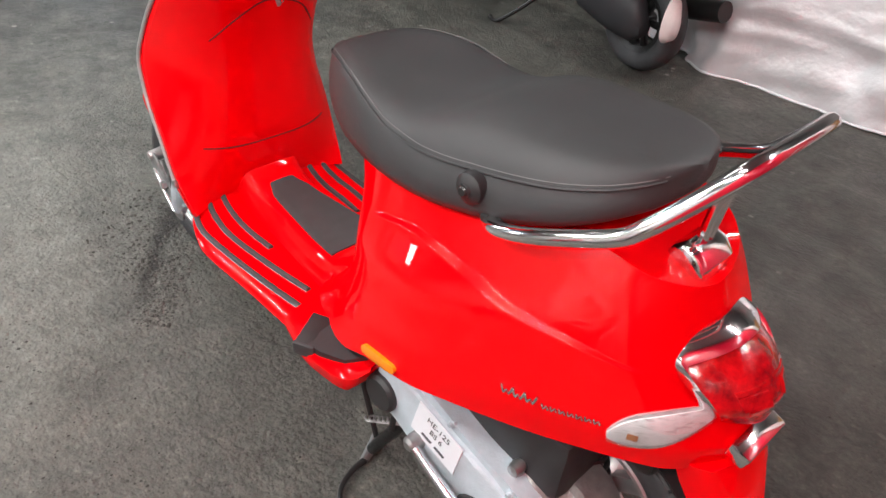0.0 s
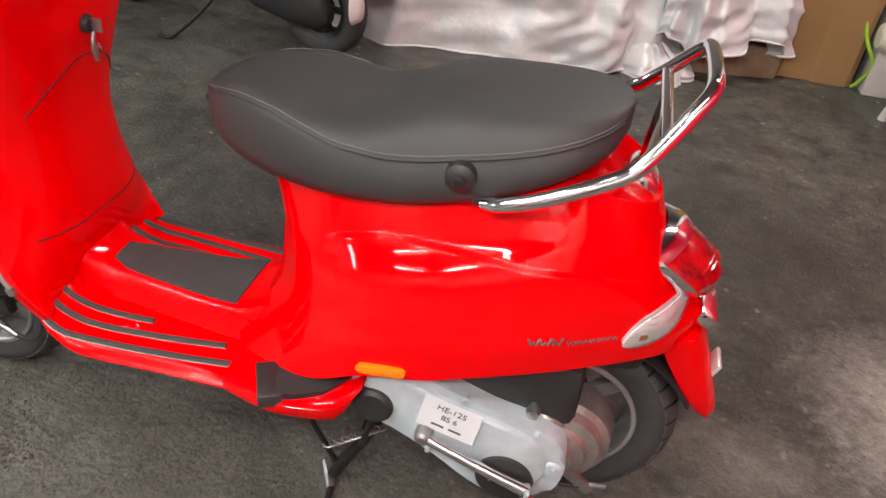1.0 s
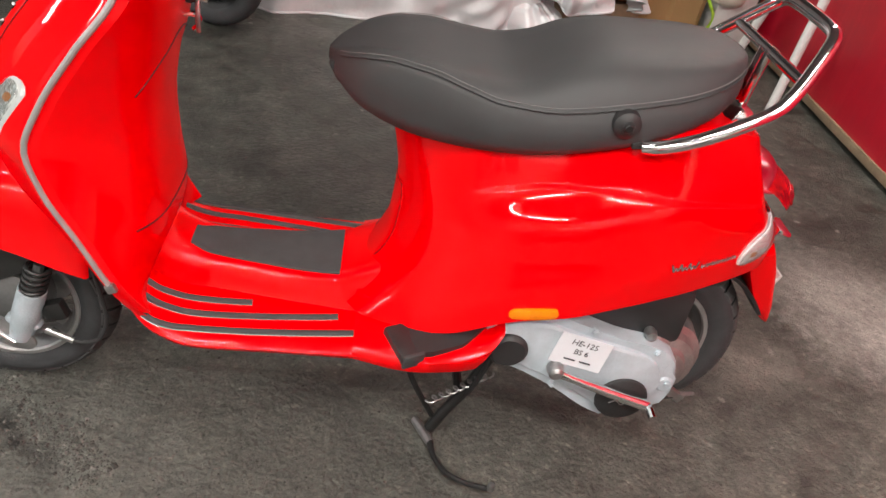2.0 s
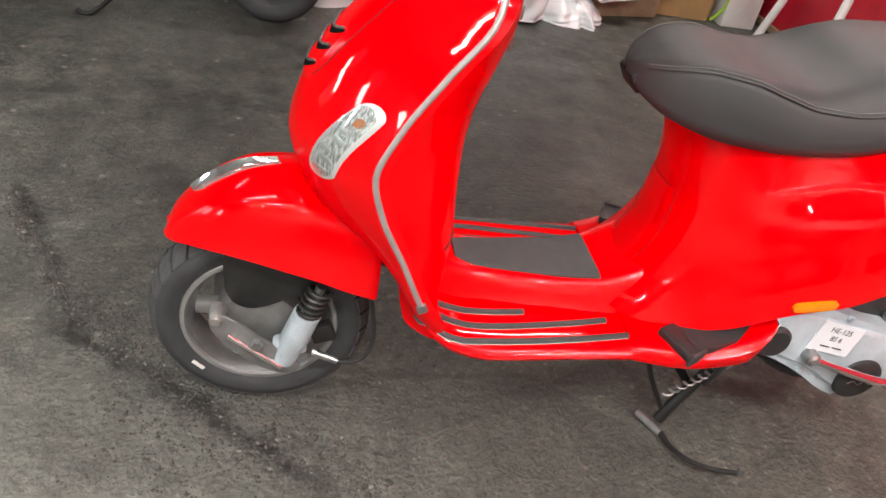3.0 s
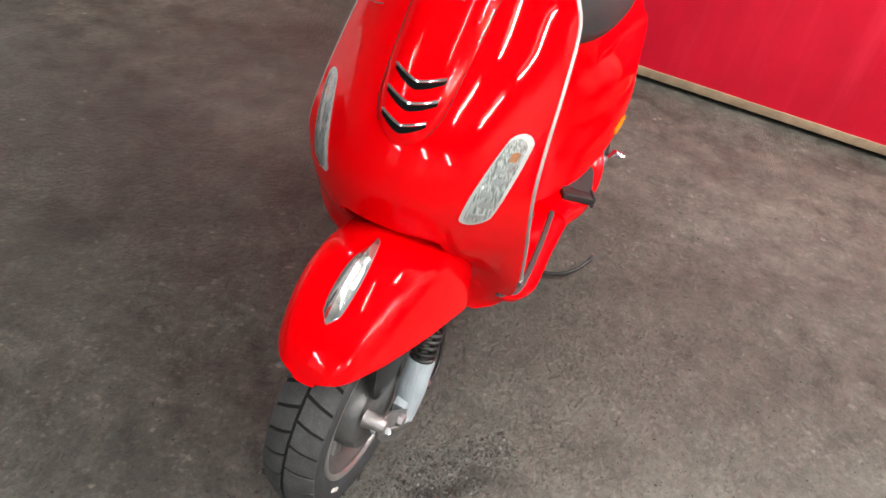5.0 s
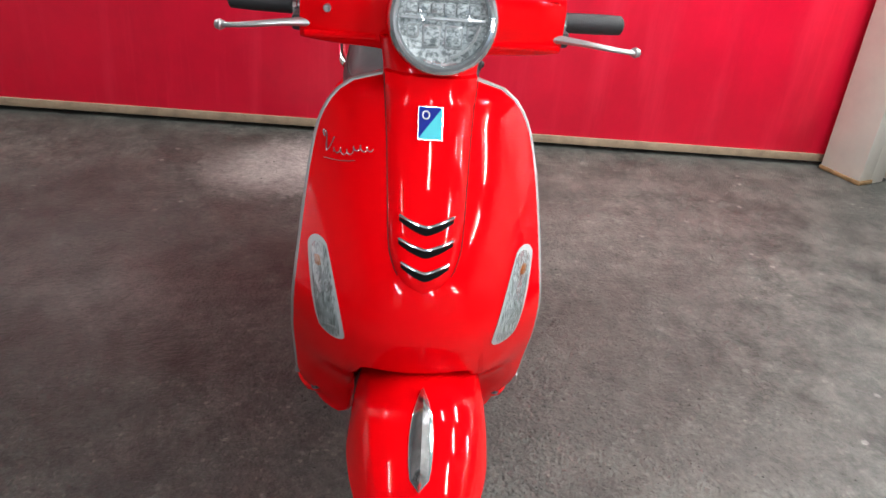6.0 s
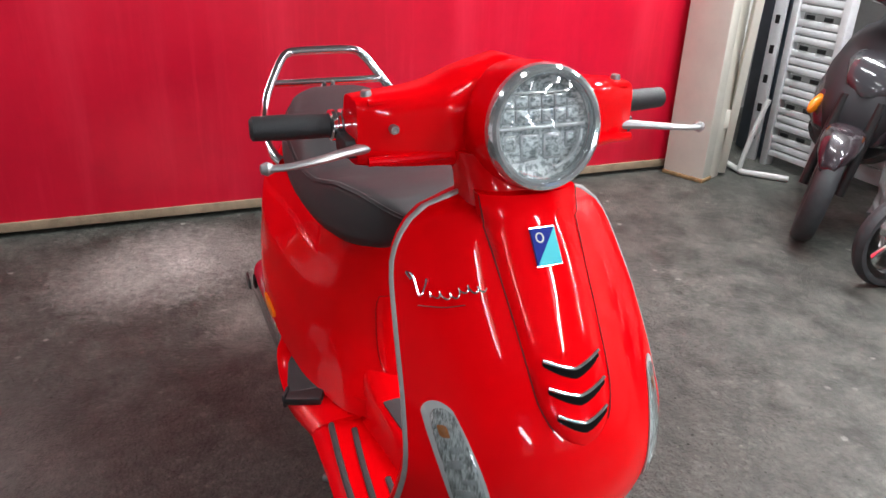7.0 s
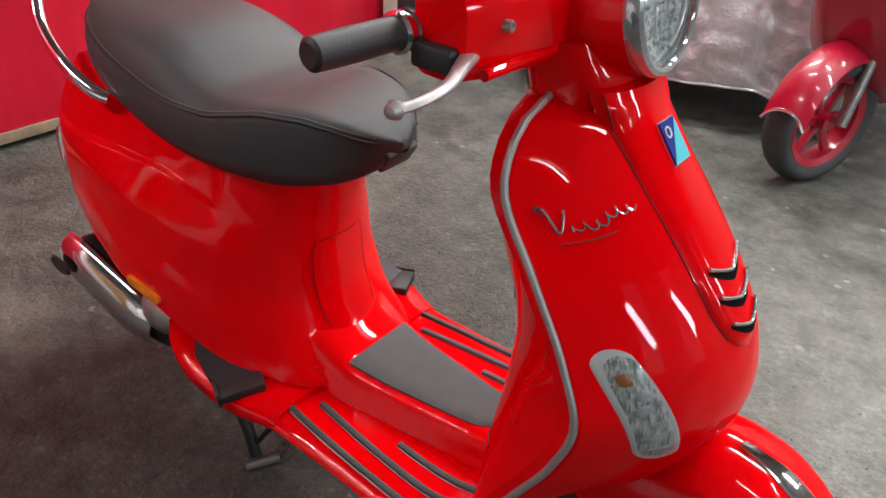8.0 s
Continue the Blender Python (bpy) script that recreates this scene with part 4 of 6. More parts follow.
# lower joint line and amber side reflectors
for s in (-1, 1):
    f = cowl_xz(s)
    ref = [(-0.276, 0.455), (-0.276, 0.435), (-0.359, 0.449), (-0.359, 0.470)]
    piece("side_reflector", *shell(surface_patch(f, ref, 7, 0.002, 0.006), surface_patch(f, ref, 7, 0, -0.004)), AMBER, body, "amber side reflector")
    def leaf(grow, off, dome, n=15, m=9):
        g = []
        for t in np.linspace(0, 1, n):
            cx, cz = -0.674 - 0.084 * t, 0.553 + 0.043 * t + 0.006 * math.sin(math.pi * t)
            w = (0.0235 * math.sin(math.pi * min(1.0, 0.03 + 0.92 * t) ** 0.9) ** 0.8 + 0.0012) * grow
            g.append([f(cx + 0.25 * w * q, cz + w * q, off + dome * (1 - q * q) * math.sin(math.pi * t)) for q in np.linspace(-1, 1, m)])
        return g
    ind = piece("rear_indicator", *shell(leaf(1.14, 0.0035, 0.0), leaf(1.14, -0.008, 0)), RIM, body, "clear rear indicator in a pale rim", angle=60)
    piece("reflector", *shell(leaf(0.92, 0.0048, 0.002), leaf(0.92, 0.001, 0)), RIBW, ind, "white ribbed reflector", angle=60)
    bulb = [[f(x, z, 0.0072) for z in np.linspace(0.560, 0.570, 5)] for x in np.linspace(-0.695, -0.707, 5)]
    piece("bulb", *shell(bulb, [[p - Vector((0, 0.003 * s, 0)) for p in r] for r in bulb]), BULB, ind, "dim amber bulb")
    piece("lens", *shell(leaf(0.96, 0.0085, 0.005), leaf(0.96, 0.0075, 0.004)), LENS, ind, "clear indicator lens", angle=60)
f = cowl_xz(1)
# chrome model badge as plain strokes: three large slanted zigzags, then a row of small ones
for k in range(3):
    x0, z0 = -0.535 - 0.0165 * k, 0.566 + 0.0014 * k
    zig = [(x0, z0 - 0.001), (x0 - 0.005, z0 - 0.0135), (x0 - 0.0085, z0 - 0.006), (x0 - 0.0125, z0 - 0.0125), (x0 - 0.0165, z0 + 0.0015)]
    piece("badge_bar", *tube([f(x, z, 0.0018) for x, z in zig], [0.0022, 0.0017, 0.0014, 0.0017, 0.002], 6, 3), SPINE, body, "chrome badge stroke")
for k in range(7):
    x0, z0 = -0.592 - 0.0105 * k, 0.5585 + 0.0012 * k
    bar = [(x0, z0 + 0.0045), (x0 - 0.0025, z0 - 0.0035), (x0 - 0.006, z0 + 0.0035), (x0 - 0.0085, z0 - 0.003 + 0.001 * (k % 2))]
    piece("badge_bar", *tube([f(x, z, 0.0018) for x, z in bar], 0.0013, 6, 2), SPINE, body, "small chrome badge stroke")

# mudguard tail under the lamp
MG = [(0.525, -0.735, -0.806, 0.088), (0.475, -0.758, -0.832, 0.078), (0.43, -0.785, -0.850, 0.067), (0.385, -0.815, -0.868, 0.058), (0.352, -0.842, -0.878, 0.05), (0.332, -0.864, -0.880, 0.035)]
rings = []
for z, xf, xr, w in MG:
    rings.append([Vector((x, y, z)) for x, y in [(xf, -w * 0.85), (xf - 0.004, -w), ((xf + xr) / 2, -w), (xr + 0.012, -w * 0.85), (xr, -w * 0.45), (xr, 0), (xr, w * 0.45), (xr + 0.012, w * 0.85), ((xf + xr) / 2, w), (xf - 0.004, w), (xf, w * 0.85), (xf + 0.0, 0)]])
mud = piece("rear_mudguard", *loft(rings), RED, scooter, angle=50)
boxpart("rear_reflector", (-0.004, -0.028, -0.024), (0.004, 0.028, 0.024), IRIM, mud, "pale rear reflector", 0.003, place=pose(-0.852, 0, 0.425, 0, -20, 0))
boxpart("plate_lamp", (-0.02, -0.052, -0.014), (0.012, 0.052, 0.012), CHROME, mud, "chrome number plate lamp", 0.005, place=pose(-0.802, 0, 0.552, 0, -16, 0))

# tail lamp: broad flat top, sides drawn in to a narrow foot, lens domed to the rear, wide chrome surround
TLX = spl([0, 0.15, 0.4, 0.7, 0.9, 1.0], [-0.797, -0.806, -0.806, -0.788, -0.764, -0.744])
TLW = spl([0, 0.15, 0.4, 0.7, 0.9, 1.0], [0.044, 0.060, 0.077, 0.090, 0.094, 0.092])


def tail(a, b, off=0.0, wide=1.0):
    """a across (-1 .. 1), b up (0..1), off outward."""
    return Vector((TLX(b) - off + 0.036 * abs(a) ** 2.2, 0.93 * a * TLW(b) * wide, 0.579 + 0.104 * b - 0.026 * b * abs(a) ** 2.4))


gs = [[tail(a, b, 0.002) for a in np.linspace(-1, 1, 17)] for b in np.linspace(0, 1, 17)]
gi = [[p + Vector((0.03, 0, 0)) for p in r] for r in gs]
lampu = piece("tail_lamp", *shell(gs, gi), LENS_R, scooter, "faceted red tail lamp", angle=50)
for b0, b1, a1 in ((0.40, 0.45, 0.62), (0.68, 0.72, 0.7)):
    band = [[tail(a, b, 0.0045) for a in np.linspace(-a1, a1, 9)] for b in (b0, b1)]
    piece("lens_band", *shell(band, [[p + Vector((0.004, 0, 0)) for p in r] for r in band]), LENS_R, lampu, "moulded band across the red lens")
for s in (-1, 1):
    facet = [[tail(s * a, b, 0.0035 + 0.004 * (1 - q)) for q, a in zip((0, 0.5, 1), (0.22, 0.45, 0.7))] for b in np.linspace(0.47, 0.66, 4)]
    piece("lens_facet", *shell(facet, [[p + Vector((0.006, 0, 0)) for p in r] for r in facet]), LENS_R, lampu, "bright facet in the red lens", angle=20)
outline = [(-1, b) for b in np.linspace(0.0, 0.97, 14)] + [(a, 1.0) for a in np.linspace(-0.96, 0.96, 19)] + [(1, b) for b in np.linspace(0.97, 0.0, 14)]
band = [[tail(a, b, 0.001, 0.985) for a, b in outline],
        [tail(a, b, 0.006, 1.03) + Vector((0.002, 0, 0.005 * b)) for a, b in outline],
        [tail(a, b, -0.002, 1.075) + Vector((0.004 * b, 0, 0.014 * b)) for a, b in outline],
        [tail(a, b, -0.020, 1.10) + Vector((0.012 * b, 0, 0.017 * b)) for a, b in outline]]
inside = [[p + Vector((0.006, 0, -0.001)) for p in r] for r in band]
piece("lamp_surround", *shell(band, inside), CHROME, lampu, "wide chrome tail lamp surround", angle=40)

# seat
SX = [0.074, 0.060, 0.034, 0.008, -0.04, -0.087, -0.15, -0.21, -0.265, -0.325, -0.388, -0.442, -0.497, -0.542, -0.578, -0.60, -0.614]
SB = spl(SX, [0.764, 0.746, 0.727, 0.715, 0.703, 0.698, 0.698, 0.701, 0.707, 0.718, 0.734, 0.750, 0.771, 0.791, 0.811, 0.826, 0.84])
SS = spl(SX, [0.775, 0.782, 0.793, 0.803, 0.811, 0.810, 0.797, 0.785, 0.785, 0.793, 0.807, 0.819, 0.832, 0.845, 0.857, 0.865, 0.869])
ST = spl(SX, [0.778, 0.790, 0.803, 0.813, 0.819, 0.817, 0.809, 0.808, 0.824, 0.854, 0.870, 0.874, 0.879, 0.882, 0.883, 0.882, 0.877])
SW = spl(SX, [0.006, 0.040, 0.072, 0.094, 0.118, 0.136, 0.153, 0.163, 0.169, 0.172, 0.170, 0.165, 0.153, 0.134, 0.105, 0.070, 0.012])


def seat_half(x):
    w, b, sm, t = SW(x), SB(x), SS(x), ST(x)
    return [(0, b), (w * 0.8, b), (w * 0.95, b + 0.004), (w * 1.0, b + 0.25 * (sm - b)), (w * 1.0, b + 0.6 * (sm - b)), (w * 0.965, sm - 0.012), (w * 0.935, sm), (w * 0.86, sm + 0.55 * (t - sm) + 0.003), (w * 0.68, sm + 0.84 * (t - sm) + 0.003), (w * 0.4, t), (0, t + 0.002)]


rings = []
for x in np.concatenate((np.linspace(0.074, 0.0, 10), np.linspace(-0.02, -0.52, 30), np.linspace(-0.53, -0.614, 12))):
    h = seat_half(x)
    rings.append([Vector((x, y, z)) for y, z in h] + [Vector((x, -y, z)) for y, z in h[-2:0:-1]])
seat = piece("seat", *loft(rings), SEATM, scooter, "charcoal vinyl seat with grey stitched seam", angle=70)
for s in (-1, 1):
    ln = []
    for x in np.linspace(0.054, -0.602, 60):
        ln.append(Vector((x, s * (SW(x) * 0.945 + 0.0012), SS(x) + 0.0012)))
    piece("piping", *tube(ln, 0.0016, 6, 1), SEATM, seat, "raised seam")
    piece("stitching", *tube([p + Vector((0, -s * 0.005, 0.0052)) for p in ln], 0.0007, 5, 1), STITCH, seat, "grey stitching")
piece("seat_lock", *lathe([(0, 0.014), (0.009, 0.014), (0.0105, 0.010), (0.017, 0.008), (0.022, 0.004), (0.024, -0.01)], 24, "y", (-0.396, 0.171, 0.787)), BLACKP, seat, "black seat lock")
piece("lock_barrel", *lathe([(0, 0.004), (0.006, 0.004), (0.0075, 0.002), (0.0075, -0.006)], 16, "y", (-0.396, 0.184, 0.787)), BLACKM, seat, "steel lock barrel")
boxpart("seat_latch", (-0.017, -0.008, -0.007), (0.017, 0.008, 0.007), BLACKP, seat, "black latch", 0.004, place=pose(-0.432, 0.160, 0.754, 0, 8, 0))
bm = bmesh.new()
cube(bm, (-0.012, -0.034, -0.02), (0.006, 0.034, 0.02), 0.006)
part("seat_nose_cap", bm, BLACKP, seat, "black plastic hinge cap at the nose", place=pose(0.058, 0, 0.750, 0, 32, 0))

# chrome grab rail
side = [(-0.435, 0.168, 0.752), (-0.46, 0.181, 0.762), (-0.51, 0.187, 0.785), (-0.57, 0.181, 0.815), (-0.618, 0.168, 0.840), (-0.640, 0.158, 0.862), (-0.664, 0.138, 0.893), (-0.690, 0.112, 0.930), (-0.701, 0.094, 0.946), (-0.705, 0.066, 0.951), (-0.706, 0.0, 0.952)]
rail_line = side + [(x, -y, z) for x, y, z in side[-2::-1]]
rail = piece("grab_rail", *tube(rail_line, 0.0115, 14, 5), CHROME, scooter, "polished chrome grab rail")
piece("cross_bar", *tube([(-0.657, 0.144, 0.882), (-0.657, 0, 0.882), (-0.657, -0.144, 0.882)], 0.0098, 12, 2), CHROME, rail, "chrome cross bar")
piece("rail_stay", *tube([(-0.654, 0.012, 0.885), (-0.648, 0.010, 0.83), (-0.645, 0.006, 0.765)], 0.0075, 10), CHROME, rail, "chrome rail stay")
piece("rail_stay", *tube([(-0.654, -0.012, 0.885), (-0.648, -0.010, 0.83), (-0.645, -0.006, 0.765)], 0.0075, 10), CHROME, rail, "chrome rail stay")
foot = []
for y, k in ((-0.040, 0.62), (-0.036, 0.9), (-0.026, 1.0), (0.0, 1.0), (0.026, 1.0), (0.036, 0.9), (0.040, 0.62)):
    foot.append([Vector((-0.648 + k * a * 0.025 - 0.012 * b, y, 0.757 + k * b * 0.022 + 0.016 * a)) for a, b in ((-1, -0.9), (-1.05, 0.1), (-0.7, 0.8), (0.1, 1.05), (0.8, 0.75), (1.05, 0.1), (1, -0.9))])
piece("rail_foot", *loft(foot), CHROME, rail, "chrome saddle foot of the rail", angle=40)

# front fender and steering, turned a little to the side
STEER = Matrix.Translation((0.50, 0.016, 0)) @ pose(0, 0, 0, 0, 0, -2.5) @ Matrix.Translation((-0.50, 0, 0))
FX = [0.455, 0.5, 0.56, 0.62, 0.68, 0.73, 0.77, 0.80, 0.818, 0.828]
FT = spl(FX, [0.506, 0.518, 0.527, 0.533, 0.526, 0.501, 0.468, 0.436, 0.409, 0.378])
FW = spl(FX, [0.120, 0.121, 0.120, 0.117, 0.109, 0.098, 0.083, 0.065, 0.046, 0.02])
FB = spl(FX, [0.343, 0.356, 0.376, 0.391, 0.402, 0.406, 0.404, 0.397, 0.391, 0.388])
FR = [-1.0, -0.99, -0.97, -0.94, -0.9, -0.85, -0.8, -0.76, -0.73, -0.7, -0.64, -0.54, -0.42, -0.28, -0.14]
FR = FR + [0.0] + [-a for a in FR[::-1]]


def fender_section(r):
    """Height across the fender: a softly arched top, a crease, then steep sides."""
    if r < 0.73:
        return 1 - 0.19 * (r / 0.73) ** 2.2
    q = (r - 0.73) / 0.27
    return 0.81 * (1 - 0.32 * q - 0.68 * q ** 3)


og, ig = [], []
for x in np.concatenate((np.linspace(0.455, 0.74, 22), np.linspace(0.752, 0.828, 14))):
    t, w, b = FT(x), FW(x), FB(x)
    r1, r2 = [], []
    for a in FR:
        yy, zz = a * w, b + (t - b) * fender_section(abs(a))
        r1.append(Vector((x, yy, zz)))
        r2.append(Vector((x - 0.004 - 0.012 * (x > 0.78), yy * 0.95, b + (zz - b) * 0.96)))
    og.append(r1)
    ig.append(r2)
fender = piece("front_fender", *shell(og, ig), RED, scooter, angle=60)
fender.matrix_basis = STEER


def fender_at(x, y, off=0.0):
    t, w, b = FT(x), FW(x), FB(x)
    zz = b + (t - b) * fender_section(min(1.0, abs(y) / w))
    return Vector((x + off * 0.5, y, zz + off * 0.86))


crest, ridge = [], []
for x in np.linspace(0.635, 0.778, 13):
    k = (x - 0.635) / 0.143
    w = 0.0185 * math.sin(math.pi * min(1, 0.04 + 0.72 * k)) * (1 if k < 0.9 else math.sqrt(max(0.0, 1 - ((k - 0.9) / 0.1) ** 2)) * 0.9 + 0.05)
    crest.append([fender_at(x, y * w, 0.002 + 0.003 * (1 - y * y)) for y in np.linspace(-1, 1, 9)])
    ridge.append([fender_at(x, y * w * 0.8, 0.0045 + 0.0095 * (1 - abs(y)) ** 1.25) for y in np.linspace(-1, 1, 9)])
cr = piece("fender_crest", *shell(crest, [[p - Vector((0.003, 0, 0.006)) for p in r] for r in crest]), LRIM, fender, "pale chrome fender crest")
piece("spine", *shell(ridge, [[p - Vector((0.003, 0, 0.005)) for p in r] for r in ridge]), SPINE, cr, "mirror chrome spine with a sharp ridge", angle=25)

# headset
HC = Vector((0.418, 0.006, 1.052))
hd = []
for y in np.linspace(-0.214, 0.214, 57):
    a = abs(y)
    k = max(0.0, 1 - (a / 0.088) ** 2) ** 0.5 if a < 0.088 else 0.0
    hh = float(spl([0, 0.06, 0.10, 0.14, 0.19, 0.215, 0.228], [0.076, 0.067, 0.056, 0.051, 0.047, 0.044, 0.040])(a))
    zc = float(spl([0, 0.08, 0.14, 0.228], [1.05, 1.040, 1.034, 1.032])(a))
    xf = float(spl([0, 0.05, 0.08, 0.095, 0.12, 0.17, 0.228], [0.352, 0.352, 0.352, 0.352, 0.346, 0.335, 0.315])(a))
    xb = float(spl([0, 0.08, 0.14, 0.228], [0.232, 0.238, 0.25, 0.258])(a))
    ring = []
    for q in range(24):
        th = 2 * math.pi * q / 24
        cx, cz = math.cos(th), math.sin(th)
        px = (xf + xb) / 2 + (xf - xb) / 2 * math.copysign(abs(cx) ** (0.62 - 0.22 * min(1, a / 0.15)), cx)
        pz = zc + hh * math.copysign(abs(cz) ** (0.75 - 0.25 * min(1, a / 0.15)), cz)
        ring.append(Vector((px, y, pz)))
    hd.append(ring)
headset = piece("headset", *loft(hd), RED, scooter, angle=60)
HST = Matrix.Translation((0.32, 0.003, 0)) @ pose(0, 0, 0, 0, 0, 1.0) @ Matrix.Translation((-0.32, 0, 0))
headset.matrix_basis = HST
HP = Matrix.Translation(HC) @ pose(0, 0, 0, 0, -9, 0)
piece("headlamp_bowl", *lathe([(0.084, -0.10), (0.085, -0.03), (0.082, -0.006), (0.076, 0.0)], 48, "x"), RED, headset, place=HP)
piece("headlamp_rim", *lathe([(0.0795, -0.014), (0.083, -0.006), (0.0826, 0.003), (0.080, 0.009), (0.0755, 0.0115), (0.071, 0.0105), (0.0675, 0.006), (0.067, -0.004)], 56, "x"), LRIM, headset, "wide clear-grey headlamp rim", place=HP)
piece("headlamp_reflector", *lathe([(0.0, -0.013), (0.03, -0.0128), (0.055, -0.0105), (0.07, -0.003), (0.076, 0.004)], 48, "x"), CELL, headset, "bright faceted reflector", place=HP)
piece("headlamp_lens", *lathe([(0.0, 0.024), (0.03, 0.0215), (0.052, 0.016), (0.066, 0.0105), (0.069, 0.006)], 48, "x"), LENS, headset, "clear domed headlamp glass", place=HP)
for k in range(6):
    y0 = -0.0475 + 0.019 * k
    for z0, z1 in ((0.007, 0.0235), (0.0255, 0.041 - 0.007 * (k in (0, 5)))):
        boxpart("lamp_cell", (-0.022, y0 - 0.009, z0), (-0.007, y0 + 0.009, z1), RIM, headset, "bright lamp cell frame", 0.002, place=HP)
        boxpart("lamp_cell", (-0.012, y0 - 0.0074, z0 + 0.0016), (-0.0062, y0 + 0.0074, z1 - 0.0016), CELL, headset, "lamp cell with painted mirror streaks", 0.0015, place=HP)
boxpart("lamp_divider", (-0.02, -0.064, -0.002), (-0.002, 0.064, 0.0035), RIM, headset, "bright lamp divider", 0.002, place=HP)
boxpart("lamp_divider", (-0.02, -0.045, 0.043), (-0.004, 0.045, 0.046), RIM, headset, "bright lamp divider", 0.0015, place=HP)
arc = [Vector((0.002, 0.055 * math.cos(a), 0.055 * math.sin(a))) for a in np.linspace(radians(-75), radians(-5), 14)]
piece("lamp_arc", *tube(arc, 0.0028, 8, 1), RIM, headset, "bright reflector arc", place=HP)
for y0, w in ((-0.045, 0.010), (-0.016, 0.014), (0.018, 0.014), (0.046, 0.009)):
    low = -0.043 if abs(y0) < 0.03 else -0.03
    boxpart("lamp_cell", (-0.022, y0 - w, low), (-0.008, y0 + w, -0.008), RIM, headset, "bright lamp cell frame", 0.004, place=HP)
    boxpart("lamp_cell", (-0.012, y0 - w + 0.0025, low + 0.003), (-0.0068, y0 + w - 0.0025, -0.0105), CELL, headset, "lamp cell with painted mirror streaks", 0.003, place=HP)
for s in (-1, 1):
    piece("mirror_bolt", *lathe([(0, 0.014), (0.006, 0.014), (0.0075, 0.011), (0.0075, 0.006), (0.0095, 0.005), (0.0095, -0.006)], 14, "z", (0.298, s * 0.195, 1.072)), STEEL, headset, "steel mirror mount bolt")
    piece("grip", *lathe([(0, 0.106), (0.012, 0.106), (0.0165, 0.102), (0.0175, 0.06), (0.017, 0.0), (0.02, -0.004), (0.02, -0.012), (0.0, -0.012)], 28, "y", (0, 0, 0)), BLACKP, headset, "black rubber handlebar grip", place=pose(0.246, s * 0.232, 1.028, 0, 0, 0 if s > 0 else 180) @ pose(0, 0, 0, 0, 0, s * 6))
    piece("grip_collar", *lathe([(0.0175, 0.004), (0.0215, 0.002), (0.0215, -0.004), (0.0195, -0.006), (0.0195, -0.010), (0.0215, -0.012), (0.0215, -0.02), (0.017, -0.024)], 28, "y"), CHROME, headset, "chrome grip collar", place=pose(0.247, s * 0.228, 1.028, 0, 0, 0 if s > 0 else 180))
    piece("brake_lever", *tube([(0.315, s * 0.20, 1.014), (0.33, s * 0.235, 1.014), (0.345, s * 0.275, 1.012), (0.345, s * 0.31, 1.008), (0.337, s * 0.334, 1.005)], [0.011, 0.0085, 0.007, 0.006, 0.0065], 12, 6, flat=0.7), ALLOY, headset, "silver brake lever")
    piece("lever_ball", *lathe([(0, 0.009), (0.006, 0.0075), (0.0092, 0.0), (0.006, -0.0075), (0, -0.009)], 14, "y", (0.336, s * 0.336, 1.005)), ALLOY, headset, "rounded lever end")
    boxpart("lever_mount", (-0.03, -0.016, -0.014), (0.02, 0.016, 0.012), BLACKP, headset, "black lever mount", 0.005, place=pose(0.292, s * 0.212, 1.012))
    boxpart("switch_block", (-0.018, -0.028, -0.026), (0.016, 0.028, 0.026), BLACKP, headset, "black switch block", 0.006, place=pose(0.24, s * 0.175, 1.035))
piece("pilot_screw", *lathe([(0, 0.001), (0.0025, 0.001), (0.0035, 0.0025), (0.0055, 0.0025), (0.0065, 0.0), (0.0065, -0.008)], 16, "x", (0.340, -0.170, 1.042)), CASTB, headset, "small brass screw boss")
for s in (-1, 1):
    edge = [(0.347 - 0.10 * max(0, a - 0.10), s * a, 1.004 - 0.03 * (a - 0.1)) for a in np.linspace(0.092, 0.205, 10)]
    piece("lower_flange", *tube(edge, 0.0062, 10, 1), RED, headset)
    edge = [(0.330 - 0.09 * max(0, a - 0.10), s * a, 1.078 - 0.04 * (a - 0.1)) for a in np.linspace(0.115, 0.200, 8)]
    piece("upper_flange", *tube(edge, 0.004, 10, 1), RED, headset)
# steering neck
rings = []
for z, xc, hx, hy in ((0.93, 0.352, 0.055, 0.078), (0.95, 0.352, 0.058, 0.075), (0.97, 0.348, 0.062, 0.076), (0.99, 0.338, 0.06, 0.08), (1.01, 0.33, 0.058, 0.086)):
    rings.append([Vector((xc + hx * math.copysign(abs(math.cos(t)) ** 0.7, math.cos(t)), hy * math.copysign(abs(math.sin(t)) ** 0.7, math.sin(t)), z)) for t in (2 * math.pi * q / 28 for q in range(28))])
piece("steering_neck", *loft(rings), RED, scooter, angle=60)
rings = [[Vector((0.352 + 0.05 * math.cos(t), 0.07 * math.sin(t), z)) for t in (2 * math.pi * q / 24 for q in range(24))] for z in (0.88, 0.931)]
piece("neck_seal", *loft(rings), BLACKP, scooter, "black gap under the headset")


# wheels
def tyre_profile(R, w, rim):
    h = w / 2
    return [(rim, -h * 0.72), (rim + 0.012, -h * 0.86), (rim + (R - rim) * 0.45, -h), (rim + (R - rim) * 0.72, -h * 0.93), (R - 0.010, -h * 0.66), (R - 0.002, -h * 0.34), (R, 0),
            (R - 0.002, h * 0.34), (R - 0.010, h * 0.66), (rim + (R - rim) * 0.72, h * 0.93), (rim + (R - rim) * 0.45, h), (rim + 0.012, h * 0.86), (rim, h * 0.72)]


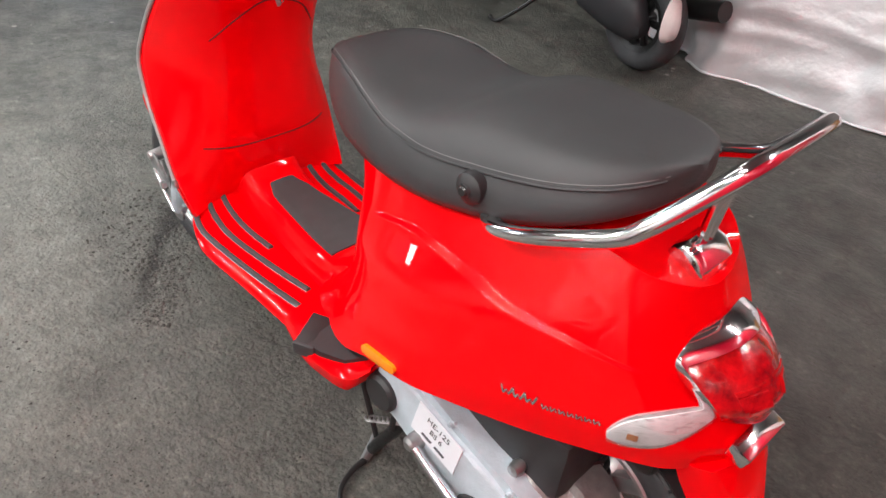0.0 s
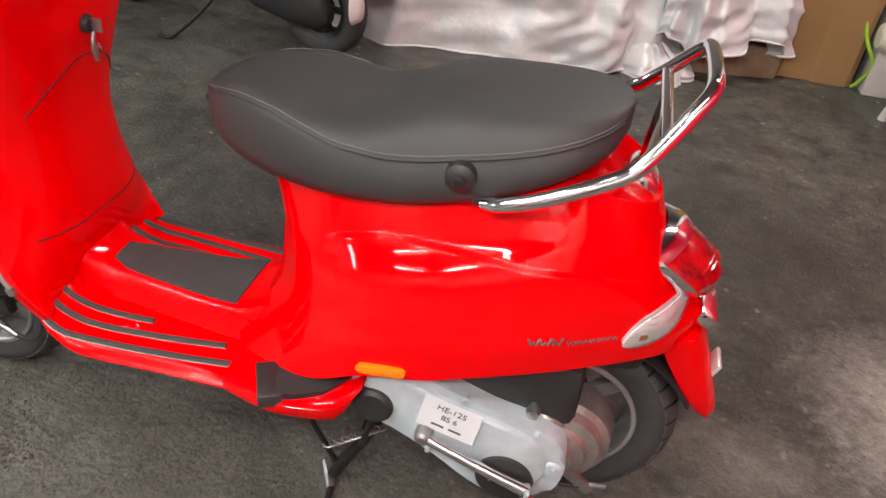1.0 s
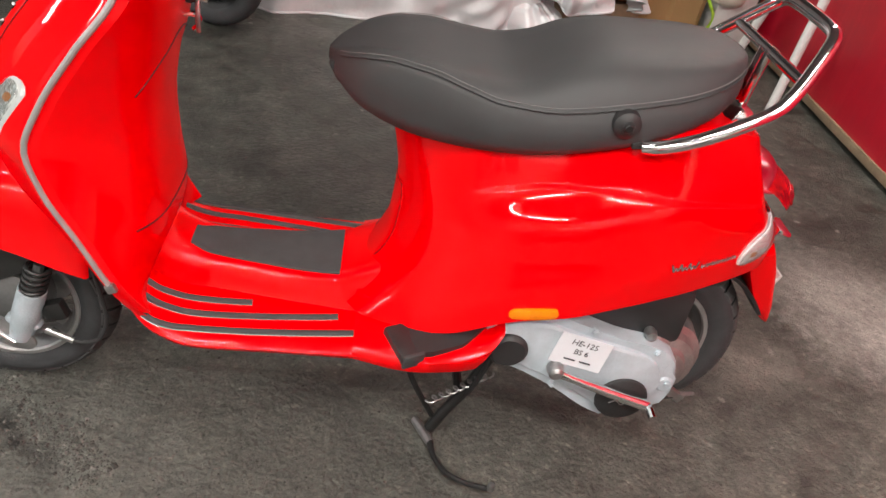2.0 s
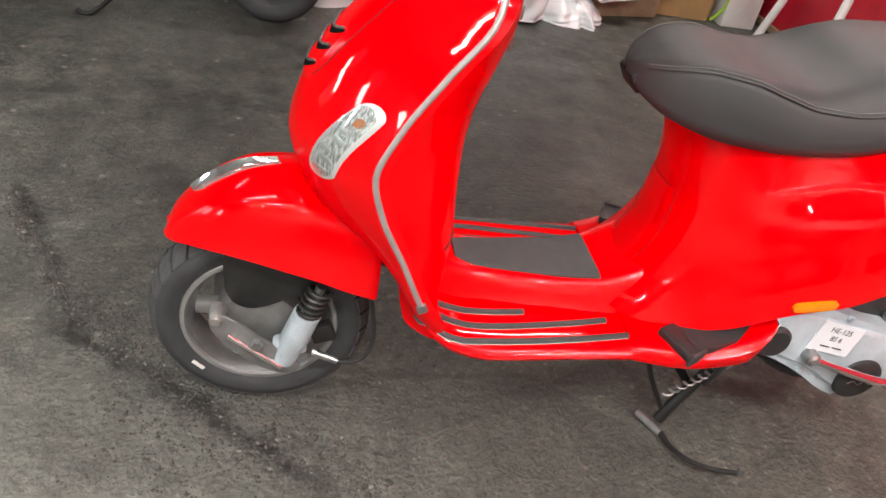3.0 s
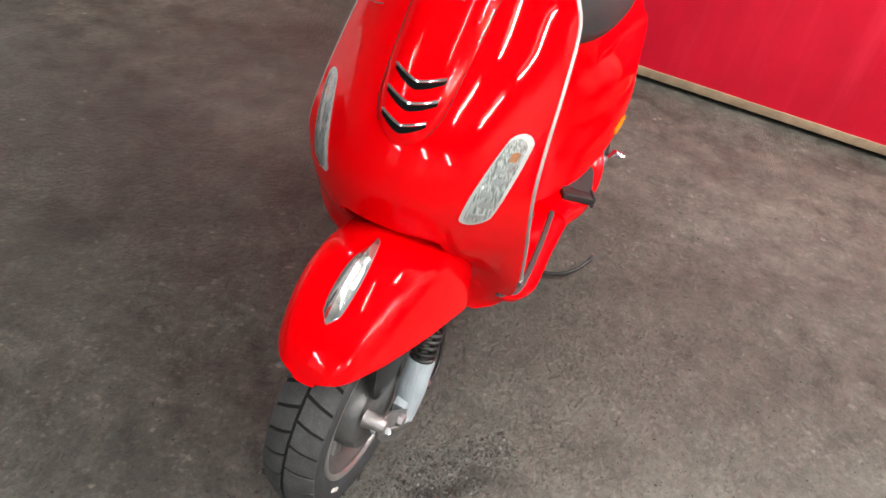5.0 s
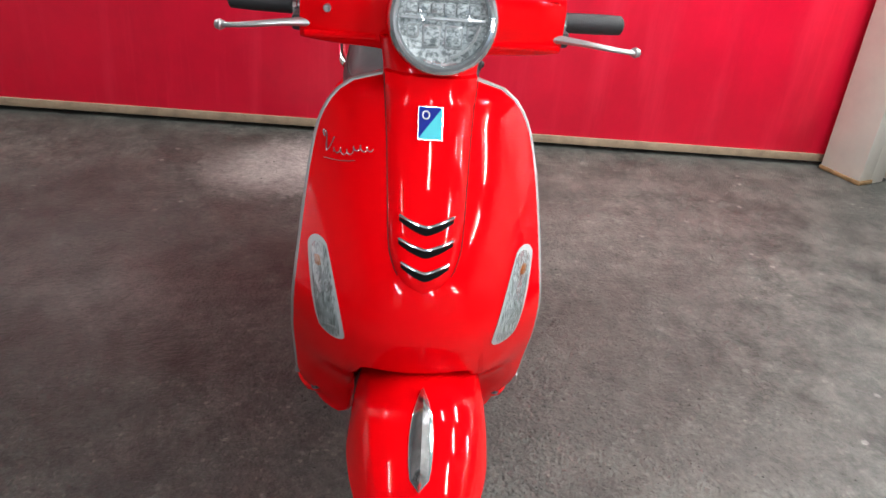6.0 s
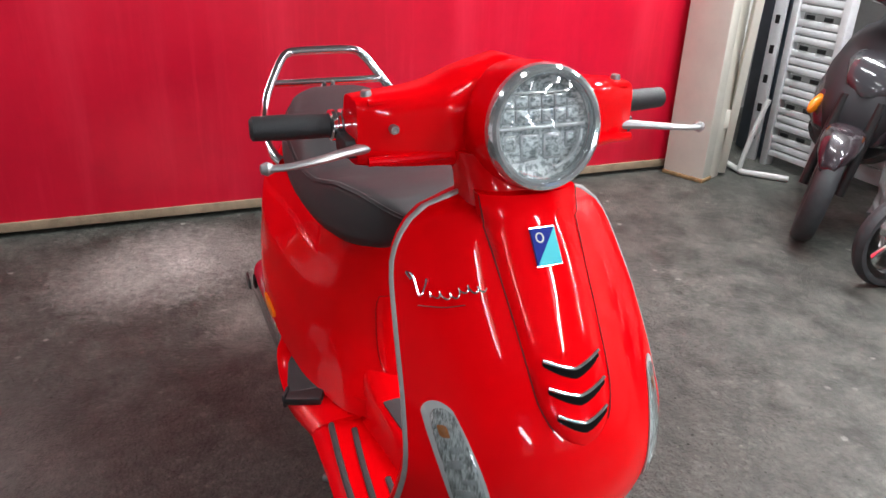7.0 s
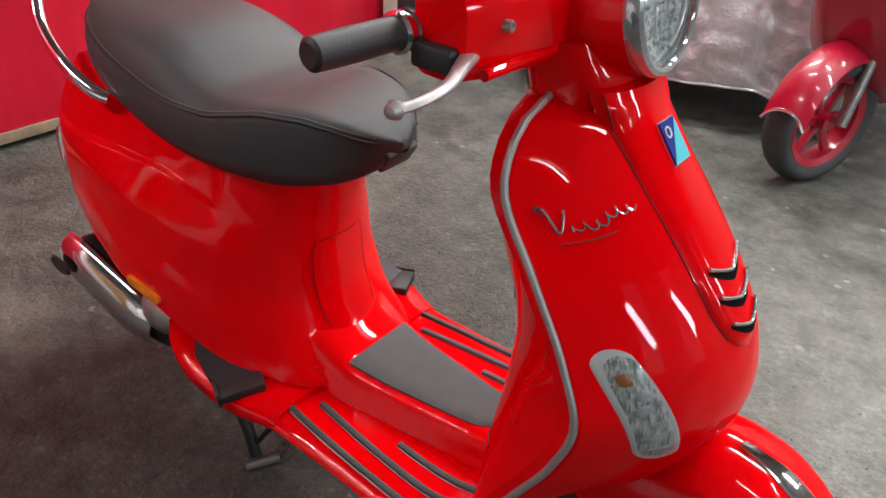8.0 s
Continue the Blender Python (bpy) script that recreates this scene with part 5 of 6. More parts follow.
def wheel(name, R, w, rim, m, parent, spokes):
    wh = thing(name, "", "", m)
    wh.parent = parent
    ty = piece("tyre", *lathe(tyre_profile(R, w, rim), 64, "y"), RUBBER, wh, "black rubber tyre with cut tread", angle=50)
    # raised tread blocks between slanted grooves
    vv, ff = [], []
    nb = 30
    prof = tyre_profile(R, w, rim)
    rad = spl([p[1] for p in prof[3:10]], [p[0] for p in prof[3:10]])
    for k in range(nb):
        for s in (-1, 1):
            a0 = 2 * math.pi * (k + (0.5 if s > 0 else 0)) / nb
            da = 2 * math.pi / nb * 0.84
            cols = []
            for ys in (0.06, 0.3, 0.55, 0.80, 0.92):
                y = s * ys * w / 2
                sh = -0.10 * ys
                cols.append([(rad(y) + hh, y, a0 + sh + e) for hh in (-0.004, 0.0042) for e in (0, da)])
            base = len(vv)
            for c in cols:
                for r, y, a in c:
                    vv.append(Vector((r * math.cos(a), y, r * math.sin(a))))
            for q in range(4):
                b0, b1 = base + 4 * q, base + 4 * q + 4
                ff += [(b0 + 2, b0 + 3, b1 + 3, b1 + 2), (b0, b0 + 2, b1 + 2, b1), (b0 + 1, b1 + 1, b1 + 3, b0 + 3)]
            ff += [(base, base + 1, base + 3, base + 2), (base + 16, base + 18, base + 19, base + 17)]
    piece("groove_floor", *lathe([(rad(y) + 0.0006, y) for y in np.linspace(-0.44 * w, 0.44 * w, 9)], 64, "y"), GROOVE, ty, "black groove floor", angle=50)
    piece("tread", vv, ff, TREADM, ty, "dusty tread blocks", angle=30)
    rm = piece("rim", *lathe([(rim - 0.012, -w * 0.30), (rim + 0.004, -w * 0.40), (rim + 0.006, -w * 0.34), (rim - 0.002, -w * 0.2), (rim - 0.002, w * 0.2), (rim + 0.006, w * 0.34), (rim + 0.004, w * 0.40), (rim - 0.012, w * 0.30), (rim - 0.02, w * 0.1), (rim - 0.02, -w * 0.1)], 56, "y", closed=True), ALLOYD, wh, "dusty grey alloy rim", angle=40)
    for s in (-1, 1):
        piece("rim_lip", *lathe([(rim + 0.005, s * w * 0.395), (rim + 0.003, s * w * 0.425), (rim - 0.004, s * w * 0.42), (rim - 0.007, s * w * 0.37), (rim - 0.003, s * w * 0.36)], 56, "y", closed=True), ALLOY, rm, "bright machined rim lip", angle=40)
    for k in range(spokes):
        bm = bmesh.new()
        cube(bm, (0.03, -0.012, -0.016), (rim - 0.012, 0.012, 0.016), 0.006)
        part("spoke", bm, ALLOY, rm, place=pose(0, 0, 0, 0, 360 * k / spokes, 0))
    piece("hub", *lathe([(0, 0.05), (0.028, 0.05), (0.034, 0.044), (0.042, 0.03), (0.042, -0.03), (0.034, -0.044), (0, -0.044)], 28, "y"), ALLOY, rm, "alloy hub")
    return wh


fw = wheel("front_wheel", 0.205, 0.105, 0.142, STEER @ pose(0.655, 0, 0.206), scooter, 5)
rw = wheel("rear_wheel", 0.205, 0.115, 0.130, pose(-0.622, -0.005, 0.266), scooter, 5)

# engine and transmission, left side
ENG = pose(0.018, 0, 0.021)
eng = piece("transmission_cover", *(lambda b: ([v.co.copy() for v in b.verts], [tuple(v.index for v in f.verts) for f in b.faces]))((lambda b: (b.verts.index_update(), b)[1])(
    prism(rounded([(-0.285, 0.385), (-0.272, 0.345), (-0.298, 0.285), (-0.36, 0.258), (-0.43, 0.222), (-0.50, 0.178), (-0.565, 0.158), (-0.625, 0.182), (-0.655, 0.24), (-0.648, 0.31), (-0.60, 0.345), (-0.52, 0.36), (-0.44, 0.385), (-0.36, 0.405)], 4), 0.10, 0.196, "xz", 0.012))), CAST, scooter, "pale grey cast transmission cover", angle=40, place=ENG)
piece("cover_face", *loft([[Vector((cx + k * (x - cx), 0.196 + h, cz + k * (z - cz))) for x, z in rounded([(-0.30, 0.37), (-0.31, 0.30), (-0.43, 0.245), (-0.53, 0.19), (-0.6, 0.2), (-0.63, 0.26), (-0.59, 0.325), (-0.46, 0.36), (-0.37, 0.385)], 4)] for cx, cz in [(-0.46, 0.29)] for k, h in ((1.0, -0.003), (0.97, 0.006), (0.9, 0.010))]), CAST, eng, "raised cast cover face")
piece("cover_disc", *lathe([(0, 0.006), (0.044, 0.006), (0.050, 0.003), (0.052, -0.004)], 32, "y", (-0.560, 0.208, 0.222)), BLACKP, eng, "round black cover disc")
piece("disc_lettering", *tube([(-0.535, 0.2155, 0.215), (-0.548, 0.2155, 0.222), (-0.56, 0.2155, 0.213), (-0.572, 0.2155, 0.22), (-0.588, 0.2155, 0.212)], 0.0012, 6), STEEL, eng, "raised script bar")
piece("vent_drum", *lathe([(0, 0.01), (0.03, 0.01), (0.036, 0.004), (0.038, -0.03), (0.036, -0.06)], 28, "y", (-0.318, 0.208, 0.318)), BLACKP, eng, "black cooling duct drum")
piece("vent_duct", *tube([(-0.318, 0.19, 0.32), (-0.29, 0.17, 0.335), (-0.262, 0.14, 0.345), (-0.235, 0.1, 0.35)], 0.032, 14), BLACKP, eng, "black cooling duct")
piece("kick_lever", *tube([(-0.418, 0.222, 0.286), (-0.45, 0.226, 0.277), (-0.52, 0.228, 0.255), (-0.59, 0.23, 0.235), (-0.605, 0.232, 0.232)], [0.0095, 0.008, 0.010, 0.0115, 0.011], 12), CHROME, eng, "chrome kick-start lever")
piece("kick_boss", *lathe([(0, 0.018), (0.008, 0.018), (0.014, 0.013), (0.016, 0.0), (0.016, -0.015)], 20, "y", (-0.413, 0.215, 0.287)), STEEL, eng, "steel kick-start boss")
piece("kick_pedal", *tube([(-0.60, 0.222, 0.234), (-0.606, 0.245, 0.232), (-0.607, 0.262, 0.23)], 0.0085, 10), CHROME, eng, "chrome kick-start pedal")
lab = [Vector(p) for p in ((-0.408, 0.2075, 0.375), (-0.508, 0.2075, 0.352), (-0.497, 0.2085, 0.283), (-0.395, 0.2085, 0.305))]
piece("paper_label", [p + Vector((0, 0.0015, 0)) for p in lab] + [p - Vector((0, 0.001, 0)) for p in lab], [(0, 1, 2, 3), (7, 6, 5, 4), (0, 4, 5, 1), (1, 5, 6, 2), (2, 6, 7, 3), (3, 7, 4, 0)], PAPER, eng, "white handwritten paper label")
LX, LY = (lab[1] - lab[0]).normalized(), (lab[0] - lab[3]).normalized()
LZ = LX.cross(LY).normalized()
LROT = Matrix((LX, LZ.cross(LX), LZ)).transposed().to_4x4()
for words, t, size in (("HE-125", 0.30, 0.0175), ("BS 6", 0.58, 0.0165)):
    cu = bpy.data.curves.new("label_writing", "FONT")
    cu.body, cu.size, cu.align_x, cu.extrude = words, size, "CENTER", 0.0003
    cu.materials.append(INK)
    tx = new("label_writing", cu)
    tx.parent = eng
    tx["label"] = "dark handwritten lettering"
    tx.matrix_basis = Matrix.Translation((lab[0] * (1 - t) + lab[3] * t) * 0.5 + (lab[1] * (1 - t) + lab[2] * t) * 0.5 + LZ * 0.002) @ LROT
for a, b in ((0.24, 0.46), (0.54, 0.76)):
    t = 0.78
    ends = [(lab[0] * (1 - t) + lab[3] * t) * (1 - k) + (lab[1] * (1 - t) + lab[2] * t) * k for k in (a, b)]
    piece("label_bar", *tube([p + LZ * 0.0018 for p in ends], 0.0035, 6, 2, flat=0.2), INK, eng, "dark model code as a plain bar")
for x, z in ((-0.42, 0.235), (-0.64, 0.265), (-0.60, 0.335), (-0.47, 0.372)):
    piece("cover_bolt", *lathe([(0, 0.009), (0.0045, 0.009), (0.005, 0.003), (0.0075, 0.002), (0.0075, -0.004)], 6, "y", (x, 0.196, z)), CAST, eng, "steel bolt")
# final drive drum with stepped rings and brake arm
fd = piece("final_drive", *lathe([(0, 0.175), (0.03, 0.175), (0.034, 0.165), (0.05, 0.16), (0.056, 0.148), (0.074, 0.142), (0.08, 0.125), (0.092, 0.118), (0.096, 0.07), (0.09, 0.055)], 40, "y", (-0.652, 0, 0.262)), CASTB, scooter, "bare cast final drive housing", angle=30, place=pose(0.033, 0, 0.018))
piece("bearing_boss", *lathe([(0, 0.2), (0.014, 0.2), (0.02, 0.195), (0.023, 0.17), (0.03, 0.165)], 24, "y", (-0.652, 0, 0.262)), CAST, fd, "pale bearing boss", angle=30)
piece("gear_case", *lathe([(0, 0.165), (0.03, 0.164), (0.042, 0.155), (0.046, 0.12), (0.05, 0.08)], 28, "y", (-0.615, 0, 0.315)), CASTB, fd, "rounded cast gear case", angle=30)
boxpart("brake_arm", (-0.05, -0.006, -0.011), (0.05, 0.006, 0.011), STEEL, fd, "zinc brake arm", 0.004, place=pose(-0.69, 0.145, 0.205, 0, -35, 0))
piece("brake_cable", *tube([(-0.74, 0.14, 0.19), (-0.68, 0.15, 0.18), (-0.55, 0.14, 0.165), (-0.42, 0.11, 0.19), (-0.32, 0.07, 0.24)], 0.004, 8), BLACKP, fd, "black brake cable")
piece("cable_adjuster", *tube([(-0.755, 0.142, 0.193), (-0.70, 0.145, 0.186)], [0.004, 0.007], 8, 3), STEEL, fd, "threaded cable adjuster")
piece("hose_clip", *lathe([(0, 0.014), (0.010, 0.012), (0.013, 0.0), (0.010, -0.012), (0, -0.014)], 12, "y", (-0.60, 0.17, 0.362)), STEEL, fd, "zinc union bolt")
bm = bmesh.new()
cube(bm, (-0.655, 0.02, 0.325), (-0.40, 0.160, 0.455), 0.018)
airbox = part("air_filter_box", bm, BLACKP, scooter, "black plastic air filter box", place=ENG)
for x, z in ((-0.50, 0.35), (-0.585, 0.36)):
    piece("box_screw", *lathe([(0, 0.004), (0.007, 0.003), (0.009, 0.0)], 12, "y", (x, 0.155, z)), BLACKM, airbox, "black screw")
piece("rear_shock", *tube([(-0.655, 0.05, 0.30), (-0.625, 0.05, 0.37), (-0.595, 0.05, 0.46)], 0.017, 14), BLACKM, scooter, "black rear shock absorber", place=ENG)
coil = [(-0.652 + 0.045 * k / 70 + 0.024 * math.cos(k * 0.62), 0.05 + 0.024 * math.sin(k * 0.62), 0.31 + 0.13 * k / 70) for k in range(71)]
piece("rear_spring", *tube(coil, 0.0045, 6, 1), BLACKM, scooter, "black rear coil spring", place=ENG)
bm = bmesh.new()
cube(bm, (-0.52, -0.13, 0.21), (-0.24, 0.10, 0.36), 0.03)
part("engine_block", bm, BLACKM, scooter, "dark engine block under the body", place=ENG)
bm = bmesh.new()
cube(bm, (-0.76, -0.085, 0.40), (-0.22, 0.085, 0.475), 0.02)
part("inner_frame", bm, BLACKM, scooter, "black inner frame under the body", place=pose(0.03, 0, 0.035))
bm = bmesh.new()
cube(bm, (-0.26, -0.12, 0.27), (-0.09, 0.12, 0.335), 0.02)
part("under_tray", bm, BLACKM, scooter, "black tray under the floor", place=pose(0.01, 0, 0.012))
# inner rear mudguard
og, ig = [], []
for a in np.linspace(radians(50), radians(150), 20):
    og.append([Vector((-0.655 + 0.235 * math.cos(a), y, 0.248 + 0.225 * math.sin(a))) for y in np.linspace(-0.075, 0.075, 7)])
    ig.append([Vector((-0.655 + 0.228 * math.cos(a), y, 0.248 + 0.218 * math.sin(a))) for y in np.linspace(-0.072, 0.072, 7)])
piece("inner_mudguard", *shell(og, ig), BLACKP, scooter, "black inner mudguard", place=pose(0.033, 0, 0.018))

# exhaust, right side
muff = piece("muffler", *tube([(-0.36, -0.12, 0.235), (-0.42, -0.145, 0.25), (-0.52, -0.165, 0.285), (-0.60, -0.172, 0.315), (-0.65, -0.174, 0.334), (-0.668, -0.174, 0.34)], [0.026, 0.04, 0.046, 0.048, 0.046, 0.034], 24, 5, flat=1.15), BLACKM, scooter, "black steel muffler", place=ENG)
og, ig = [], []
for k in np.linspace(0, 1, 16):
    c = Vector((-0.42 - 0.25 * k, -0.165 - 0.02 * k, 0.262 + 0.09 * k))
    rr = 0.058 * (1 - 0.25 * (2 * k - 1) ** 6)
    og.append([c + Vector((0.35 * rr * math.cos(a), -rr * math.sin(a) * 0.9, rr * 1.12 * math.cos(a))) for a in np.linspace(0.12 * math.pi, 0.88 * math.pi, 13)])
    ig.append([p + Vector((0, 0.004, 0)) for p in og[-1]])
sh = piece("heat_shield", *shell(og, ig), CHROME, muff, "polished chrome heat shield", angle=50)
piece("shield_cap", *lathe([(0, 0.004), (0.02, 0.004), (0.024, 0.0)], 20, "y"), BLACKM, muff, "dark oval shield insert", place=pose(-0.64, -0.24, 0.345, 0, 0, 180) @ Matrix.Diagonal((1.5, 1, 0.8, 1)))
piece("exhaust_pipe", *tube([(-0.40, -0.13, 0.235), (-0.34, -0.11, 0.21), (-0.28, -0.06, 0.23), (-0.26, 0.0, 0.27)], 0.015, 12), STEEL, muff, "steel exhaust pipe")
piece("right_casting", *tube([(-0.46, -0.14, 0.30), (-0.40, -0.15, 0.31), (-0.33, -0.14, 0.31)], [0.05, 0.055, 0.04], 16), CASTB, scooter, "bare cast engine fan cover", place=ENG)

# centre stand
stand = thing("centre_stand", "", "", pose(0, 0, 0))
stand.parent = scooter
for s in (-1, 1):
    piece("stand_leg", *tube([(-0.292, s * 0.115, 0.225), (-0.265, s * 0.12, 0.15), (-0.225, s * 0.125, 0.075), (-0.203, s * 0.13, 0.028)], 0.0125, 12), BLACKM, stand, "black tubular stand leg")
    piece("stand_foot", *tube([(-0.172, s * 0.095, 0.014), (-0.192, s * 0.125, 0.012), (-0.206, s * 0.155, 0.012)], [0.008, 0.0115, 0.009], 10), STEEL, stand, "worn steel stand foot")
    piece("stand_brace", *tube([(-0.118, s * 0.112, 0.235), (-0.15, s * 0.114, 0.15), (-0.203, s * 0.122, 0.06)], 0.006, 8), BLACKM, stand, "thin black stand brace")
piece("stand_tang", *tube([(-0.206, 0.15, 0.012), (-0.212, 0.19, 0.014), (-0.232, 0.232, 0.02), (-0.268, 0.262, 0.028), (-0.312, 0.283, 0.04), (-0.318, 0.287, 0.046)], [0.008, 0.0062, 0.0056, 0.0056, 0.0056, 0.0065], 10), BLACKM, stand, "bent worn black foot lever")
piece("stand_tang_tip", *lathe([(0, 0.012), (0.006, 0.011), (0.008, 0.0), (0.006, -0.008), (0, -0.009)], 10, "z", (-0.318, 0.288, 0.05)), STEEL, stand, "bare lever tip")
piece("stand_cross_tube", *tube([(-0.25, -0.12, 0.12), (-0.25, 0.12, 0.12)], 0.01, 10, 1), BLACKM, stand, "black cross tube")
coil = [(-0.19 - 0.11 * k / 60 + 0.008 * math.cos(k * 0.9), 0.135 + 0.008 * math.sin(k * 0.9), 0.115 + 0.09 * k / 60) for k in range(61)]
piece("stand_spring", *tube(coil, 0.0022, 6, 1), STEEL, stand, "steel stand spring")
piece("hanging_hose", *tube([(-0.285, 0.15, 0.34), (-0.288, 0.155, 0.28), (-0.276, 0.15, 0.21), (-0.262, 0.14, 0.15)], 0.006, 8), BLACKP, scooter, "black breather hose")

# front suspension, turned with the wheel
susp = thing("front_suspension", "", "", STEER)
susp.parent = scooter
bm = prism(rounded([(0.70, 0.40), (0.718, 0.33), (0.706, 0.278), (0.665, 0.262), (0.61, 0.288), (0.545, 0.325), (0.50, 0.40)], 4), 0.058, 0.070, "xz", 0.003)
part("fork_plate", bm, BLACKM, susp, "black fork cover plate")
bm = bmesh.new()
cube(bm, (-0.024, -0.014, -0.024), (0.034, 0.014, 0.018), 0.008)
part("suspension_casting", bm, CAST, susp, "pale grey suspension casting", place=pose(0.592, 0.086, 0.2, 0, 20, 0))
for qx, qz in ((0.578, 0.212), (0.606, 0.186)):
    piece("casting_bolt", *lathe([(0, 0.006), (0.005, 0.006), (0.006, 0.003), (0.0075, 0.0), (0.0075, -0.004)], 6, "y", (qx, 0.104, qz)), STEEL, susp, "steel bolt")
piece("shock_body", *tube([(0.606, 0.090, 0.158), (0.588, 0.090, 0.215), (0.568, 0.090, 0.278)], [0.020, 0.0265, 0.0255], 18), CAST, susp, "pale grey shock absorber body")
piece("shock_rod", *tube([(0.572, 0.088, 0.262), (0.548, 0.088, 0.34)], 0.009, 10, 2), STEEL, susp)
ax = (Vector((0.549, 0.090, 0.335)) - Vector((0.570, 0.090, 0.270)))
coil = []
for k in range(61):
    q = Vector((0.570, 0.090, 0.270)) + ax * (k / 60)
    a = k * 0.55
    coil.append(q + 0.0205 * (math.cos(a) * Vector((0, 1, 0)) + math.sin(a) * ax.normalized().cross(Vector((0, 1, 0)))))
piece("coil_spring", *tube(coil, 0.0042, 7, 1), BLACKM, susp, "black coil spring")
piece("link_arm", *tube([(0.715, 0.085, 0.235), (0.67, 0.088, 0.205), (0.62, 0.09, 0.17), (0.594, 0.09, 0.155)], [0.012, 0.008, 0.009, 0.013], 14, flat=1.4), STEEL, susp, "grey cast suspension link")
piece("link_cover", *tube([(0.708, 0.104, 0.225), (0.66, 0.106, 0.19), (0.61, 0.107, 0.155)], 0.0065, 12), CHROME, susp, "polished link cover")
plate = part("link_plate", prism(rounded([(0.738, 0.258), (0.705, 0.262), (0.645, 0.215), (0.585, 0.172), (0.575, 0.145), (0.60, 0.132), (0.66, 0.155), (0.73, 0.22)], 4), 0.094, 0.101, "xz", 0.003), ALLOYD, susp, "dark cast cover plate on the suspension link")
piece("plate_script", *tube([(0.672 - 0.0052 * k, 0.1022, 0.188 - 0.0034 * k + 0.0035 * (k % 2)) for k in range(8)], 0.0012, 6, 2), PLUG, plate, "pale script as a plain wavy bar")
piece("axle_cap", *lathe([(0, 0.02), (0.009, 0.019), (0.0125, 0.014), (0.0135, 0.0), (0.017, -0.02)], 20, "y", (0.728, 0.088, 0.255)), CASTB, susp, "pale cast axle cap")
piece("axle_nut", *lathe([(0, 0.014), (0.010, 0.014), (0.012, 0.01), (0.012, -0.004)], 6, "y", (0.655, 0.098, 0.206)), STEEL, susp, "steel axle nut")
piece("brake_drum", *lathe([(0, 0.062), (0.06, 0.062), (0.078, 0.055), (0.084, 0.04), (0.084, 0.0)], 36, "y", (0.655, 0, 0.206)), ALLOYD, susp, "dusty grey brake hub")
boxpart("caliper", (-0.022, -0.012, -0.02), (0.022, 0.012, 0.02), BLACKM, susp, "black caliper block", 0.006, place=pose(0.538, 0.08, 0.226, 0, 20, 0))
piece("brake_hose", *tube([(0.545, 0.09, 0.185), (0.50, 0.095, 0.165), (0.458, 0.092, 0.175), (0.442, 0.085, 0.22), (0.45, 0.08, 0.28), (0.462, 0.075, 0.335)], 0.0045, 8), BLACKP, susp, "black brake hose")
piece("hose_union", *tube([(0.555, 0.09, 0.182), (0.505, 0.095, 0.166)], [0.008, 0.006], 10, 2), STEEL, susp, "zinc hose union")
piece("disc_brake", *lathe([(0.05, -0.058), (0.098, -0.058), (0.098, -0.062), (0.05, -0.062)], 40, "y", (0.655, 0, 0.206), closed=True), STEEL, susp, "steel brake disc")
boxpart("tyre_mark", (-0.014, -0.0015, -0.004), (0.014, 0.0015, 0.004), PLUG, fw, "white chalk bar on the tyre wall", 0.001, place=pose(0.112, 0.0512, -0.112, 0, -42, 0))
# dark wheel well behind the fender
og, ig = [], []
for x in np.linspace(0.44, 0.60, 8):
    og.append([Vector((x, y, 0.50 - 0.1 * (abs(y) / 0.1) ** 3)) for y in np.linspace(-0.1, 0.1, 9)])
    ig.append([p - Vector((0, 0, 0.01)) for p in og[-1]])
piece("wheel_well", *shell(og, ig), BLACKP, scooter, "black wheel well liner")

# ---------------------------------------------------------------- things round the scooter
FOIL = mat("silver_cover_cloth", (0.68, 0.71, 0.73), 0.42, 0.18, var=0.12, scale=5, bump=0.35, bscale=14, bdist=0.02)
CLEAR = mat("milky_plastic_sheet", (0.55, 0.55, 0.56), 0.22, 0.3, var=0.3, scale=3, bump=0.5, bscale=9, bdist=0.05)
CARD = mat("brown_cardboard", (0.33, 0.2, 0.085), 0.85, var=0.12, scale=6, bump=0.1, bscale=90)
BLUEG = mat("blue_grey_panel", (0.10, 0.13, 0.17), 0.4, 0.2, var=0.35, scale=5, bump=0.1, bscale=20)
ALU = mat("white_aluminium", (0.82, 0.83, 0.84), 0.42, 0.05, var=0.12, scale=14)
DARKP = mat("dark_purple_black_paint", (0.025, 0.015, 0.02), 0.25, coat=0.9, var=0.3, scale=4)
GREYP = mat("grey_scooter_paint", (0.02, 0.02, 0.023), 0.6, coat=0.06, var=0.2, scale=8)
CRIMSON = mat("crimson_scooter_paint", (0.36, 0.0, 0.02), 0.35, coat=0.8, var=0.1, scale=4)
GREEN = mat("green_cable_pvc", (0.35, 0.6, 0.05), 0.4)

# beige column
COL = pose(-1.925, 2.162, 0, 0, 0, 22.5)
bm = bmesh.new()
cube(bm, (0.0, 0.0, 0.0), (0.228, 0.09, 3.3), 0.006, COL)
cube(bm, (0.203, 0.085, 0.0), (0.228, 0.18, 3.3), 0.004, COL)
col_ob = tagged(part("column", bm, BEIGE, None), "cream enamelled steel column with a rusty foot", "column", kind="structure")
bm = bmesh.new()
cube(bm, (-0.006, -0.006, 0.0), (0.234, 0.096, 0.022), 0.006, COL)
part("rusty_foot", bm, RUST, col_ob, "rusty chipped column foot")


